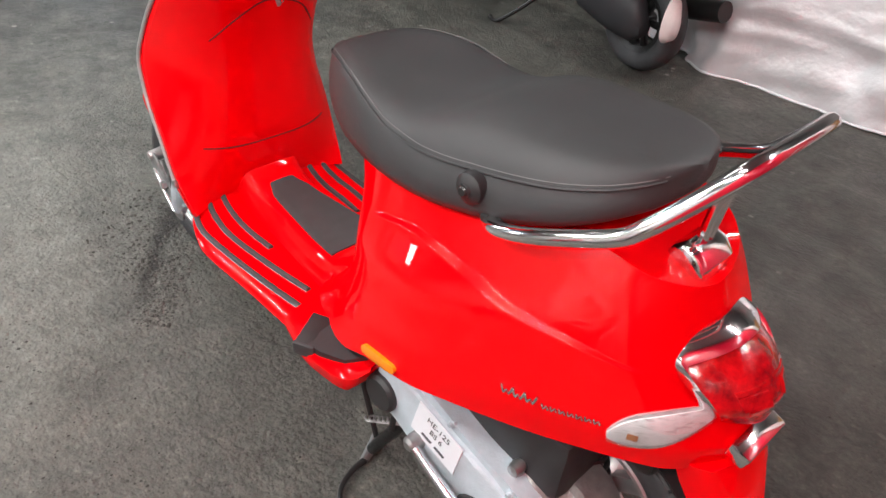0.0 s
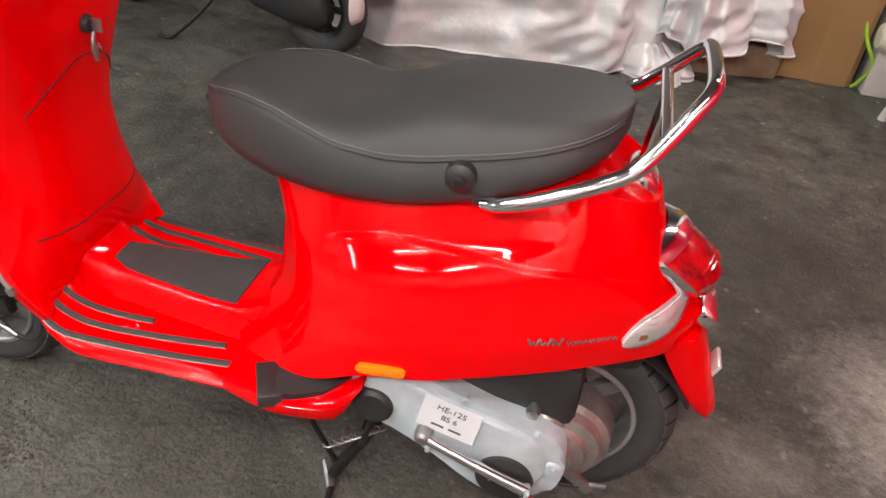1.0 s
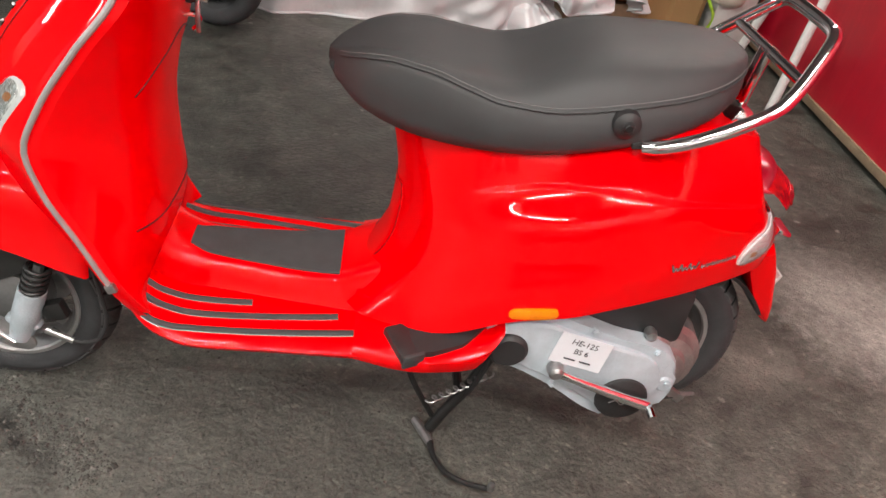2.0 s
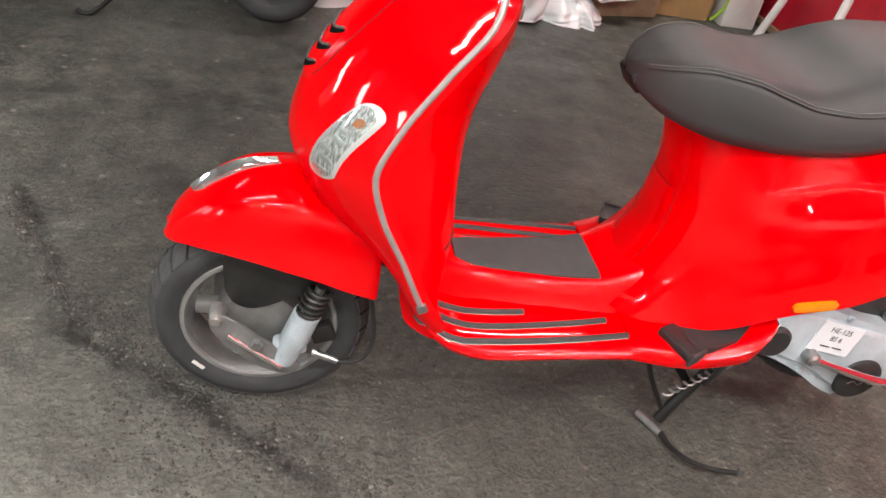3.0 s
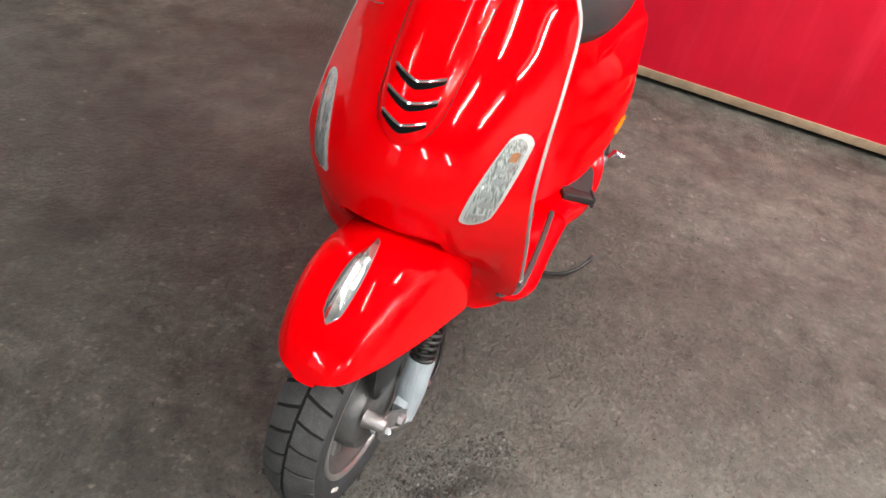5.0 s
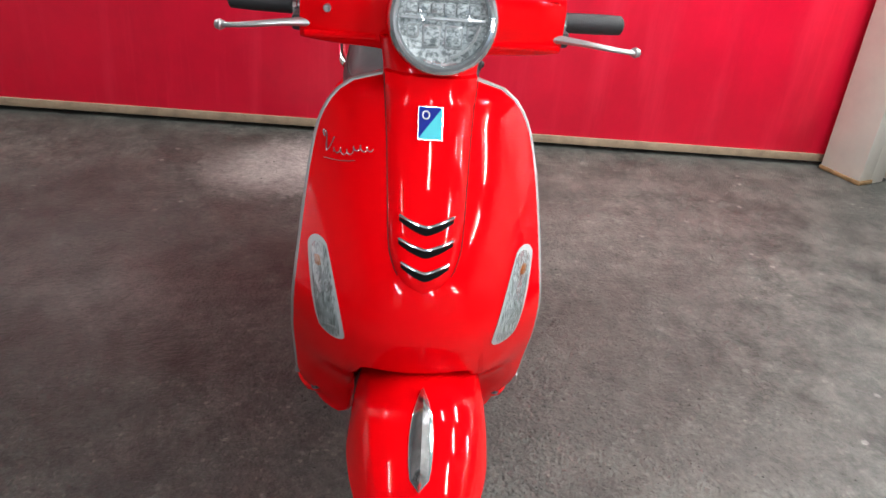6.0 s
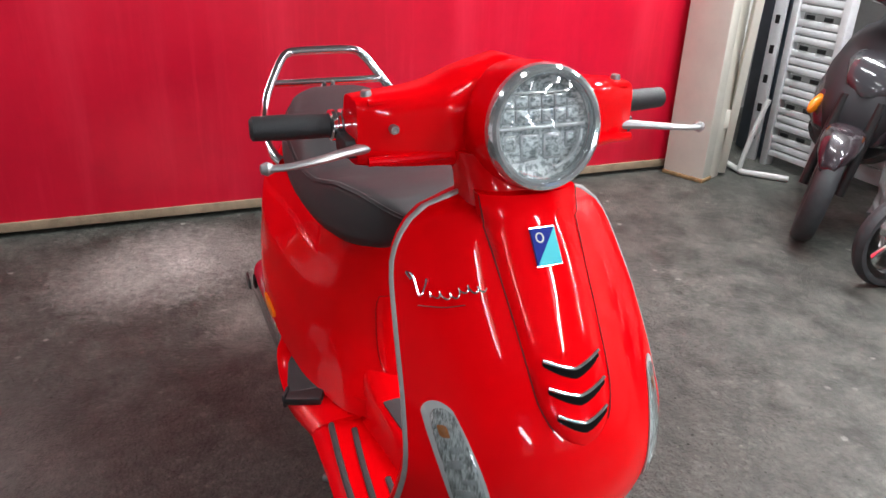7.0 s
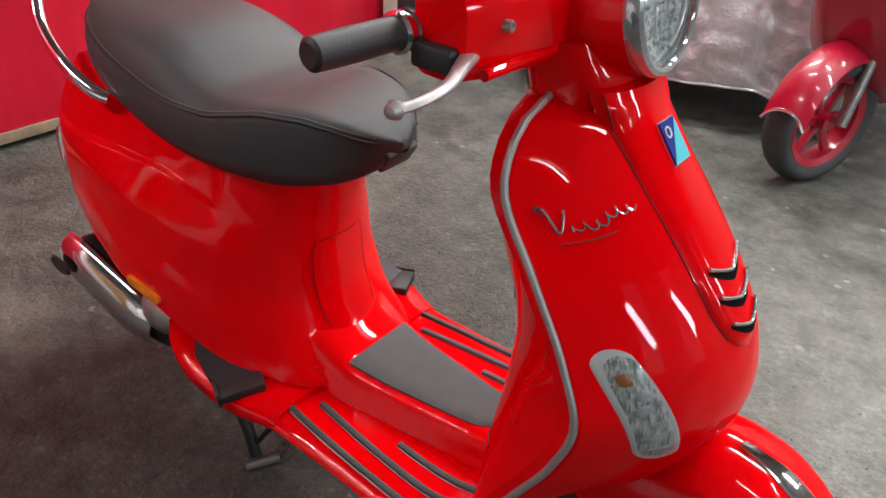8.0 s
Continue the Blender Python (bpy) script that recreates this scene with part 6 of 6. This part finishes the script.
def leaning_frame():
    ob = thing("leaning_frame", "white leaning door frame propped behind the column", "frame", pose(-1.98, 2.55, 0, 0, 0, -30))
    for x in (0.0, 0.20):
        boxpart("stile", (-0.03, -0.02, 0.0), (0.03, 0.02, 2.0), BEIGE if x else PLUG, ob, bev=0.004, place=pose(x, 0, 0.02, 0, 7, 0))
    boxpart("rail", (-0.02, -0.018, -0.04), (0.22, 0.018, 0.04), PLUG, ob, bev=0.004, place=pose(0.2, 0, 1.9, 0, 7, 0))
    boxpart("bracket", (-0.03, -0.03, -0.05), (0.05, 0.03, 0.05), BEIGE, ob, "cream bracket", 0.004, place=pose(0.22, -0.05, 0.32))
    return ob


leaning_frame()
ob = thing("metal_stand", "white tubular floor frame on the ground beside the column", "frame", pose(-1.78, 2.58, 0))
piece("floor_tube", *tube([(-0.12, 0.0, 0.02), (0.02, -0.03, 0.02), (0.2, 0.13, 0.02)], 0.016, 10, 1), PLUG, ob)
piece("upright", *tube([(0.0, -0.03, 0.018), (0.02, -0.01, 0.2), (0.06, 0.02, 0.42)], 0.014, 10), PLUG, ob)
plank("blue_panel", (-0.13, -0.012, 0), (0.13, 0.012, 1.9), BLUEG, "tall dented blue-grey sheet leaning upright", "panel", kind="", rz=-12, at=(-2.1, 2.92, 0))


def ramp(name, m, width, holes):
    ob = thing(name, "white aluminium folding ramp with slotted rungs standing upright", "ramp", m, "stored ramps")
    for x in (0, width):
        boxpart("side_rail", (x - 0.02, -0.03, 0), (x + 0.02, 0.03, 2.1), ALU, ob, bev=0.003)
    k = 0
    z = 0.06
    while z < 2.08:
        bm = bmesh.new()
        cube(bm, (0.022, -0.018, z), (width - 0.022, 0.0, z + 0.034), 0.004)
        part("rung", bm, ALU, ob)
        if k % 3 == 2:
            for h in range(holes):
                hx = 0.04 + (width - 0.08) * (h + 0.5) / holes
                boxpart("slot", (hx - 0.025, -0.0215, z + 0.04), (hx + 0.025, -0.012, z + 0.062), BLACKM, ob, bev=0.002)
            z += 0.03
        z += 0.042
        k += 1
    return ob


ramp("loading_ramp", pose(-1.88, 2.84, 0, 0, 0, 4), 0.30, 2)
ob = thing("perforated_rail", "grey perforated steel shelf rail standing upright", "rail", pose(-1.985, 2.83, 0, 0, 0, 10))
boxpart("rail_web", (-0.035, -0.02, 0), (0.035, 0.0, 2.1), ALU, ob, bev=0.002)
for k in range(13):
    boxpart("rail_slot", (-0.012, -0.0225, 0.12 + 0.16 * k), (0.014, -0.016, 0.165 + 0.16 * k), BLACKM, ob, bev=0.001)


def shutter():
    ob = thing("roller_shutter", "light grey slatted roller shutter", "shutter", pose(-1.42, 3.15, 0), kind="structure")
    for k in range(26):
        boxpart("slat", (-0.12, -0.012, 0.09 * k), (1.25, 0.012, 0.09 * k + 0.084), WALLGREY if k % 5 == 4 else ALU, ob, bev=0.006)
    return ob


shutter()


def disc_wheel(parent, m, R, w, rim, rim_mat, spokes=5, name="wheel"):
    wh = new(name)
    wh.parent, wh.matrix_basis = parent, m
    piece("tyre", *lathe(tyre_profile(R, w, rim), 40, "y"), RUBBER, wh, "black tyre", angle=50)
    rm = piece("rim", *lathe([(rim - 0.02, -w * 0.3), (rim + 0.004, -w * 0.4), (rim, 0), (rim + 0.004, w * 0.4), (rim - 0.02, w * 0.3)], 40, "y", closed=True), rim_mat, wh)
    for k in range(spokes):
        boxpart("spoke", (0.02, -0.012, -0.014), (rim - 0.015, 0.012, 0.014), rim_mat, rm, bev=0.004, place=pose(0, 0, 0, 0, 360 * k / spokes, 0))
    piece("hub", *lathe([(0, w * 0.4), (0.03, w * 0.4), (0.036, 0), (0.03, -w * 0.4), (0, -w * 0.4)], 20, "y"), rim_mat, rm)
    return wh


def blob(name, secs, material, parent, label="", place=None):
    """A rounded shell through sections (x, z centre, half height, half width)."""
    rings = []
    for x, zc, hh, hw in secs:
        rings.append([Vector((x, hw * math.copysign(abs(math.cos(t)) ** 0.8, math.cos(t)), zc + hh * math.copysign(abs(math.sin(t)) ** 0.8, math.sin(t)))) for t in (2 * math.pi * q / 20 for q in range(20))])
    return piece(name, *loft(rings), material, parent, label, angle=60, place=place)


def dark_scooter():
    """Faces down the workshop; its own x is forward."""
    ob = thing("parked_scooter", "dark purple-black maxi scooter with amber indicators parked by the shutter", "scooter", pose(-1.0, 2.2, 0, 0, 0, 303) @ pose(0, 0, 0, -9, 0, 0))
    disc_wheel(ob, pose(0.0, 0, 0.235, 0, 0, 6), 0.235, 0.092, 0.15, BLACKM, name="front_wheel")
    blob("front_mudguard", [(-0.17, 0.43, 0.03, 0.04), (-0.12, 0.46, 0.05, 0.075), (0.0, 0.47, 0.06, 0.085), (0.1, 0.44, 0.05, 0.07), (0.18, 0.38, 0.02, 0.03)], DARKP, ob, "glossy black front mudguard")
    blob("front_fairing", [(-0.1, 0.62, 0.04, 0.05), (-0.13, 0.64, 0.12, 0.12), (-0.22, 0.67, 0.22, 0.17), (-0.34, 0.7, 0.28, 0.2), (-0.48, 0.7, 0.32, 0.2), (-0.56, 0.68, 0.28, 0.17)], GREYP, ob, "dark grey front fairing", place=pose(0.02, 0, -0.11))
    blob("fairing_panel", [(-0.13, 0.58, 0.04, 0.13), (-0.2, 0.63, 0.12, 0.185), (-0.32, 0.68, 0.14, 0.21), (-0.44, 0.74, 0.07, 0.205)], DARKP, ob, "purple-black fairing panel", place=pose(0.02, 0, -0.11))
    for s in (-1, 1):
        blob("indicator", [(0.0, 0, 0.005, 0.005), (-0.02, 0.01, 0.03, 0.016), (-0.07, 0.03, 0.036, 0.02), (-0.12, 0.05, 0.006, 0.008)], AMBER, ob, "amber indicator", place=pose(-0.11, s * 0.185, 0.515, 0, 0, s * 18))
        piece("fork_leg", *tube([(0.0, s * 0.075, 0.235), (-0.07, s * 0.075, 0.46), (-0.12, s * 0.07, 0.62)], 0.02, 10), BLACKM, ob)
        piece("mirror_stalk", *tube([(-0.28, s * 0.15, 1.03), (-0.26, s * 0.26, 1.14), (-0.27, s * 0.32, 1.2)], 0.008, 8), BLACKM, ob)
        piece("handlebar_grip", *tube([(-0.38, s * 0.2, 1.02), (-0.42, s * 0.36, 1.02)], 0.018, 10, 1), BLACKP, ob)
    blob("headlamp", [(-0.12, 0.74, 0.01, 0.02), (-0.15, 0.78, 0.05, 0.09), (-0.22, 0.83, 0.06, 0.12), (-0.3, 0.88, 0.04, 0.1)], SMOKED, ob, "smoked headlamp cluster", place=pose(0.02, 0, -0.1))
    blob("handlebar_cover", [(-0.2, 1.0, 0.03, 0.1), (-0.3, 1.02, 0.06, 0.2), (-0.42, 1.0, 0.05, 0.16)], DARKP, ob)
    blob("body", [(-0.45, 0.42, 0.16, 0.2), (-0.7, 0.36, 0.12, 0.22), (-0.95, 0.48, 0.22, 0.24), (-1.3, 0.6, 0.18, 0.2), (-1.6, 0.7, 0.08, 0.1)], DARKP, ob)
    blob("seat", [(-0.85, 0.72, 0.03, 0.1), (-1.0, 0.76, 0.06, 0.16), (-1.3, 0.8, 0.06, 0.15), (-1.55, 0.82, 0.02, 0.08)], SEATM, ob)
    disc_wheel(ob, pose(-1.4, 0, 0.235), 0.235, 0.12, 0.15, BLACKM, name="rear_wheel")
    return ob


dark_scooter()


def drape(name, label, category, base, top, height, m, material, folds, hem=0.0, seed=1, bottom=0.0, depth=0.5):
    """A cover hanging over something: fluted sides down to a wavy hem, rounded over the top."""
    rnd = random.Random(seed)
    ph = [rnd.uniform(0, 6.28) for _ in range(6)]
    N, M = 260, 64
    rows = []
    for i in range(M + 1):
        v = i / M
        row = []
        for j in range(N):
            a = 2 * math.pi * j / N
            ca, sa = math.copysign(abs(math.cos(a)) ** 0.6, math.cos(a)), math.copysign(abs(math.sin(a)) ** 0.6, math.sin(a))
            k = max(0.0, v) ** 1.6
            rx, ry = base[0] * (1 - k) + top[0] * k, base[1] * (1 - k) + top[1] * k
            if v > 0.8:
                e = math.sqrt(max(0.0, 1 - ((v - 0.8) / 0.2) ** 2))
                rx, ry = rx * (0.05 + 0.95 * e), ry * (0.05 + 0.95 * e)
            f = folds * (1 - 0.75 * v) * (math.sin(9 * a + ph[0] + 2.1 * v) * 0.5 + math.sin(17 * a + ph[1] - 3 * v) * 0.3)
            # sharp creases: ridged noise drawn out down the cloth, and short crossing wrinkles
            q = Vector((rx * ca * 5, ry * sa * 5, height * v * 1.8 + seed))
            w1 = 1 - 2 * abs(noise.noise(q + Vector((0, 0, 0.8 * rx * ca))))
            w2 = 1 - 2 * abs(noise.noise(Vector((q.x * 1.3 + 4 * v, q.y * 1.3, q.z * 4.5))))
            w3 = 1 - 2 * abs(noise.noise(Vector((q.x * 3.2, q.y * 3.2, q.z * 6))))
            f += folds * (0.55 * w1 + 0.28 * w2 + 0.12 * w3) * (1 - 0.4 * v)
            z = bottom + height * (v if v < 0.8 else 0.8 + 0.2 * math.sin((v - 0.8) / 0.2 * math.pi / 2)) + (1 - v) ** 6 * hem * (0.5 + 0.5 * math.sin(5 * a + ph[3]))
            row.append(Vector(((rx + f) * ca, (ry + f) * sa, z)))
        rows.append(row)
    verts = [p for r in rows for p in r]
    faces = [(i * N + j, i * N + (j + 1) % N, (i + 1) * N + (j + 1) % N, (i + 1) * N + j) for i in range(M) for j in range(N)]
    faces.append(tuple(M * N + j for j in range(N)))
    ob = thing(name, label, category, m)
    piece("cover_cloth", verts, faces, material, ob, angle=48)
    piece("hem", *tube(rows[0] + rows[0][:1], 0.006, 6, 1), material, ob, "rolled lower hem of the cover")
    return ob


drape("covered_motorcycle", "motorcycle under a crinkled silver cover reaching the floor", "covered motorcycle", (0.98, 0.52), (0.6, 0.2), 1.15, pose(0.12, -2.97, 0.004, 0, 0, 3), FOIL, 0.065, 0.012, 3)
drape("cover_bundle", "crumpled silver cover bundle sagging beside the motorcycle", "cover", (0.30, 0.22), (0.2, 0.12), 0.95, pose(-1.02, -2.88, 0.12, 0, 0, 20), FOIL, 0.075, 0.10, 8)
drape("cover_hem", "loose silver cover tail lying on the floor", "cover", (0.27, 0.14), (0.1, 0.05), 0.16, pose(-0.70, -2.70, 0.002, 0, 0, -20), FOIL, 0.035, 0.0, 5)
boxpart("pallet_block", (-0.3, -0.2, 0), (0.3, 0.2, 0.16), WOOD, None, bev=0.01, place=pose(-1.05, -2.95, 0, 0, 0, 15))
tagged(bpy.data.objects["pallet_block"], "low timber pallet block under the cover bundle", "pallet")


def cardboard():
    ob = thing("cardboard_sheet", "tall folded brown cardboard sheet leaning on the wall", "cardboard", pose(-1.26, -2.86, 0.004, 0, 0, 183))
    xs = [0, 0.13, 0.15, 0.30, 0.32, 0.47, 0.50]
    ys = [0, 0.01, 0.03, 0.028, 0.012, 0.008, 0.03]
    g1 = [[Vector((x, y - 0.05 * z, z)) for x, y in zip(xs, ys)] for z in np.linspace(0, 1.5, 9)]
    g2 = [[p + Vector((0, 0.006, 0)) for p in r] for r in g1]
    piece("sheet", *shell(g1, g2), CARD, ob)
    g1 = [[Vector((x, 0.05 + y - 0.05 * z, z)) for x, y in zip([-0.14, -0.05, 0.08, 0.2], [0.0, 0.008, 0.0, 0.006])] for z in np.linspace(0, 0.7, 6)]
    piece("flap", *shell(g1, [[p + Vector((0, 0.006, 0)) for p in r] for r in g1]), CARD, ob)
    return ob


cardboard()
bm = bmesh.new()
cube(bm, (-2.01, -3.02, 0), (-1.80, -2.84, 3.3), 0.006)
tagged(part("pipe_duct", bm, PLUG, None), "white boxed pipe duct at the wall's end", "duct", kind="structure")
ob = thing("downpipe_bracket", "cream plastic pipe cap and bracket fixed to the duct", "bracket", pose(-1.84, -2.83, 0.27))
blob("pipe_cap", [(-0.08, 0.0, 0.02, 0.03), (-0.05, 0.02, 0.06, 0.07), (0.03, 0.03, 0.075, 0.08), (0.07, 0.02, 0.05, 0.06)], BEIGE, ob)
piece("pipe", *tube([(0.0, 0.0, 0.05), (0.0, 0.0, 0.6)], 0.035, 14, 1), PLUG, ob)
ob = thing("green_cable", "bright green cable hanging down to the floor", "cable", pose(-1.78, -2.88, 0))
piece("cable", *tube([(0.02, -0.02, 0.012), (0.0, 0.0, 0.05), (-0.02, 0.03, 0.15), (0.06, 0.0, 0.3), (0.12, -0.02, 0.6), (0.1, -0.03, 0.9)], 0.009, 8), GREEN, ob)


def trestle():
    ob = thing("metal_trestle", "white metal trestle leaning against the red wall", "trestle", pose(-1.87, -2.28, 0))
    for y, ly in ((0.29, 0.22), (-0.27, -0.2)):
        piece("leg", *tube([(0.03, y, 0.0), (-0.02, ly + 0.03, 0.45), (-0.07, ly, 0.95)], 0.022, 12), PLUG, ob, "white tubular leg")
    piece("top_bar", *tube([(-0.07, -0.3, 0.95), (-0.07, 0.3, 0.95)], 0.022, 12, 1), PLUG, ob)
    return ob


trestle()


def moped():
    ob = thing("parked_moped", "grey moped with a dusty rear wheel standing by the silver cover", "moped", pose(0.70, -2.10, 0, 0, 0, 168))
    disc_wheel(ob, pose(0, 0, 0.215), 0.215, 0.11, 0.13, BLACKM, name="rear_wheel")
    blob("drive_case", [(0.1, 0.22, 0.03, 0.03), (0.05, 0.24, 0.09, 0.05), (-0.1, 0.25, 0.10, 0.055), (-0.28, 0.26, 0.08, 0.05), (-0.36, 0.26, 0.04, 0.03)], GREYP, ob, "grey drive case", place=pose(0.0, -0.1, 0.0))
    blob("body", [(0.42, 0.62, 0.04, 0.05), (0.3, 0.58, 0.12, 0.13), (0.0, 0.55, 0.14, 0.17), (-0.3, 0.52, 0.16, 0.17), (-0.5, 0.42, 0.12, 0.14), (-0.9, 0.35, 0.08, 0.15), (-1.1, 0.5, 0.2, 0.18), (-1.2, 0.7, 0.25, 0.12)], GREYP, ob)
    blob("rear_flap", [(0.0, 0.02, 0.07, 0.015), (0.02, 0.0, 0.09, 0.05), (0.05, -0.02, 0.05, 0.03)], PLUG, ob, "pale plastic rear flap", place=pose(0.2, -0.1, 0.3))
    blob("seat", [(0.35, 0.74, 0.02, 0.08), (0.2, 0.75, 0.05, 0.13), (-0.2, 0.73, 0.05, 0.13), (-0.4, 0.7, 0.02, 0.07)], SEATM, ob)
    disc_wheel(ob, pose(-1.15, 0, 0.215), 0.215, 0.1, 0.13, BLACKM, name="front_wheel")
    piece("side_stand", *tube([(-0.45, -0.12, 0.28), (-0.5, -0.2, 0.15), (-0.62, -0.3, 0.012), (-0.68, -0.31, 0.014)], 0.01, 8), BLACKM, ob)
    piece("muffler", *tube([(-0.2, 0.16, 0.24), (0.0, 0.18, 0.26), (0.25, 0.18, 0.32)], [0.03, 0.05, 0.045], 14), BLACKM, ob)
    return ob


moped()


def covered_bike():
    ob = drape("covered_scooter", "scooter under a milky pinkish plastic sheet hanging above the floor", "covered scooter", (0.50, 0.36), (0.34, 0.2), 1.15, pose(-0.36, 2.68, 0.08, 0, 0, 18), CLEAR, 0.045, 0.10, 11)
    wh = disc_wheel(ob, pose(-0.325, -0.45, 0.105, 0, 0, 66), 0.185, 0.058, 0.146, CHROME, name="front_wheel")
    return ob


covered_bike()


def red_scooter():
    ob = thing("red_parked_scooter", "red scooter with red wheel rims and dark fork standing nearby", "scooter", pose(0.25, 2.08, 0, 0, 0, 255))
    disc_wheel(ob, pose(0, 0, 0.235, 0, 0, -12), 0.235, 0.11, 0.165, CRIMSON, 6, name="front_wheel")
    for s in (-1, 1):
        piece("fork_leg", *tube([(0.0, s * 0.075, 0.235), (-0.06, s * 0.075, 0.42), (-0.13, s * 0.07, 0.66)], [0.022, 0.02, 0.024], 12), STEEL if s > 0 else BLACKM, ob)
    og, ig = [], []
    for a in np.linspace(radians(15), radians(125), 16):
        og.append([Vector((0.265 * math.cos(a), y, 0.25 + 0.265 * math.sin(a) - 0.05 * abs(y / 0.08) ** 2.5)) for y in np.linspace(-0.08, 0.08, 9)])
        ig.append([p * 0.985 for p in og[-1]])
    piece("front_mudguard", *shell(og, ig), CRIMSON, ob, "glossy red front mudguard")
    piece("mudguard_edge", *tube([Vector((0.268 * math.cos(a), 0.0, 0.25 + 0.268 * math.sin(a))) + Vector((0, y, -0.05 * abs(y / 0.08) ** 2.5)) for a in (radians(15),) for y in np.linspace(-0.08, 0.08, 9)], 0.006, 8, 1), CHROME, ob)
    blob("leg_shield", [(0.04, 0.78, 0.08, 0.06), (0.0, 0.76, 0.22, 0.16), (-0.12, 0.68, 0.34, 0.22), (-0.24, 0.62, 0.36, 0.23), (-0.3, 0.6, 0.3, 0.18)], CRIMSON, ob, "red leg shield")
    blob("under_cowl", [(-0.04, 0.52, 0.03, 0.06), (-0.1, 0.5, 0.1, 0.12), (-0.22, 0.48, 0.14, 0.14), (-0.32, 0.44, 0.1, 0.1)], BLACKP, ob, "black under-cowl")
    blob("headlamp", [(0.085, 0.72, 0.02, 0.04), (0.06, 0.74, 0.06, 0.11), (0.0, 0.77, 0.07, 0.14), (-0.06, 0.8, 0.04, 0.1)], REFL, ob, "clear headlamp")
    blob("handlebar_cover", [(-0.08, 1.0, 0.03, 0.08), (-0.16, 1.03, 0.07, 0.2), (-0.26, 1.02, 0.05, 0.14)], CRIMSON, ob)
    blob("body", [(-0.3, 0.35, 0.06, 0.2), (-0.6, 0.34, 0.06, 0.2), (-0.8, 0.48, 0.2, 0.2), (-1.1, 0.58, 0.18, 0.2), (-1.45, 0.66, 0.08, 0.1)], CRIMSON, ob)
    blob("seat", [(-0.7, 0.74, 0.02, 0.08), (-0.9, 0.77, 0.06, 0.15), (-1.2, 0.8, 0.05, 0.14), (-1.4, 0.8, 0.02, 0.07)], SEATM, ob)
    disc_wheel(ob, pose(-1.25, 0, 0.235), 0.235, 0.12, 0.165, CRIMSON, 6, name="rear_wheel")
    return ob


red_scooter()


# crumbled concrete along the crack and loose grit about the floor
def grit_material():
    m = bpy.data.materials.new("loose_concrete_grit")
    m.use_nodes = True
    nt = m.node_tree
    g, r = nt.nodes.new("ShaderNodeNewGeometry"), nt.nodes.new("ShaderNodeValToRGB")
    e = r.color_ramp.elements
    e[0].position, e[0].color = 0.0, (0.035, 0.033, 0.029, 1)
    e[1].position, e[1].color = 1.0, (0.2, 0.193, 0.175, 1)
    q = e.new(0.85)
    q.color = (0.085, 0.081, 0.072, 1)
    nt.links.new(g.outputs["Random Per Island"], r.inputs["Fac"])
    nt.links.new(r.outputs["Color"], nt.nodes["Principled BSDF"].inputs["Base Color"])
    nt.nodes["Principled BSDF"].inputs["Roughness"].default_value = 0.85
    return m


def loose_grit(name, places, label):
    rnd = random.Random(42)
    verts, faces = [], []
    for x, y, r in places:
        b = len(verts)
        for dx, dy, dz in ((1, 0, 0), (0, 1, 0), (-1, 0, 0), (0, -1, 0), (0, 0, 1), (0, 0, -0.4)):
            k = r * rnd.uniform(0.6, 1.3)
            verts.append((x + dx * k, y + dy * k, max(0.0, dz * k * 0.6) + r * 0.12))
        faces += [(b + i, b + (i + 1) % 4, b + 4) for i in range(4)] + [(b + (i + 1) % 4, b + i, b + 5) for i in range(4)]
    me = bpy.data.meshes.new(name)
    me.from_pydata(verts, [], faces)
    me.materials.append(GRIT)
    return tagged(new(name, me), label, "grit", kind="stuff")


GRIT = grit_material()
rng = random.Random(7)
crumbs = []
for _ in range(3400):
    t = rng.random()
    spread = 0.016 + 0.075 * math.exp(-((t - 0.66) / 0.2) ** 2)
    off = rng.gauss(0, spread) + 0.02 * math.sin(11 * t) + 0.012 * math.sin(27 * t)
    cx = float(np.interp(t, [0, 0.35, 0.6, 0.8, 1.0], [1.30, 1.03, 0.82, 0.62, 0.42]))
    cy = float(np.interp(t, [0, 0.35, 0.6, 0.8, 1.0], [-0.65, -0.17, 0.05, 0.16, 0.30]))
    crumbs.append((cx + 0.6 * off, cy + 0.8 * off, min(0.007, abs(rng.gauss(0, 0.0022)) + 0.0012)))
loose_grit("crack_rubble", crumbs, "dark crumbled concrete along the floor crack")
crumbs = [(rng.gauss(0.15, 0.6), rng.gauss(0.42, 0.33), abs(rng.gauss(0, 0.0013)) + 0.0009) for _ in range(3000)]
crumbs += [(rng.uniform(-1.8, 1.8), rng.uniform(-1.8, 0.1), abs(rng.gauss(0, 0.0014)) + 0.001) for _ in range(1200)]
loose_grit("floor_grit", crumbs, "loose grit scattered over the worn floor")
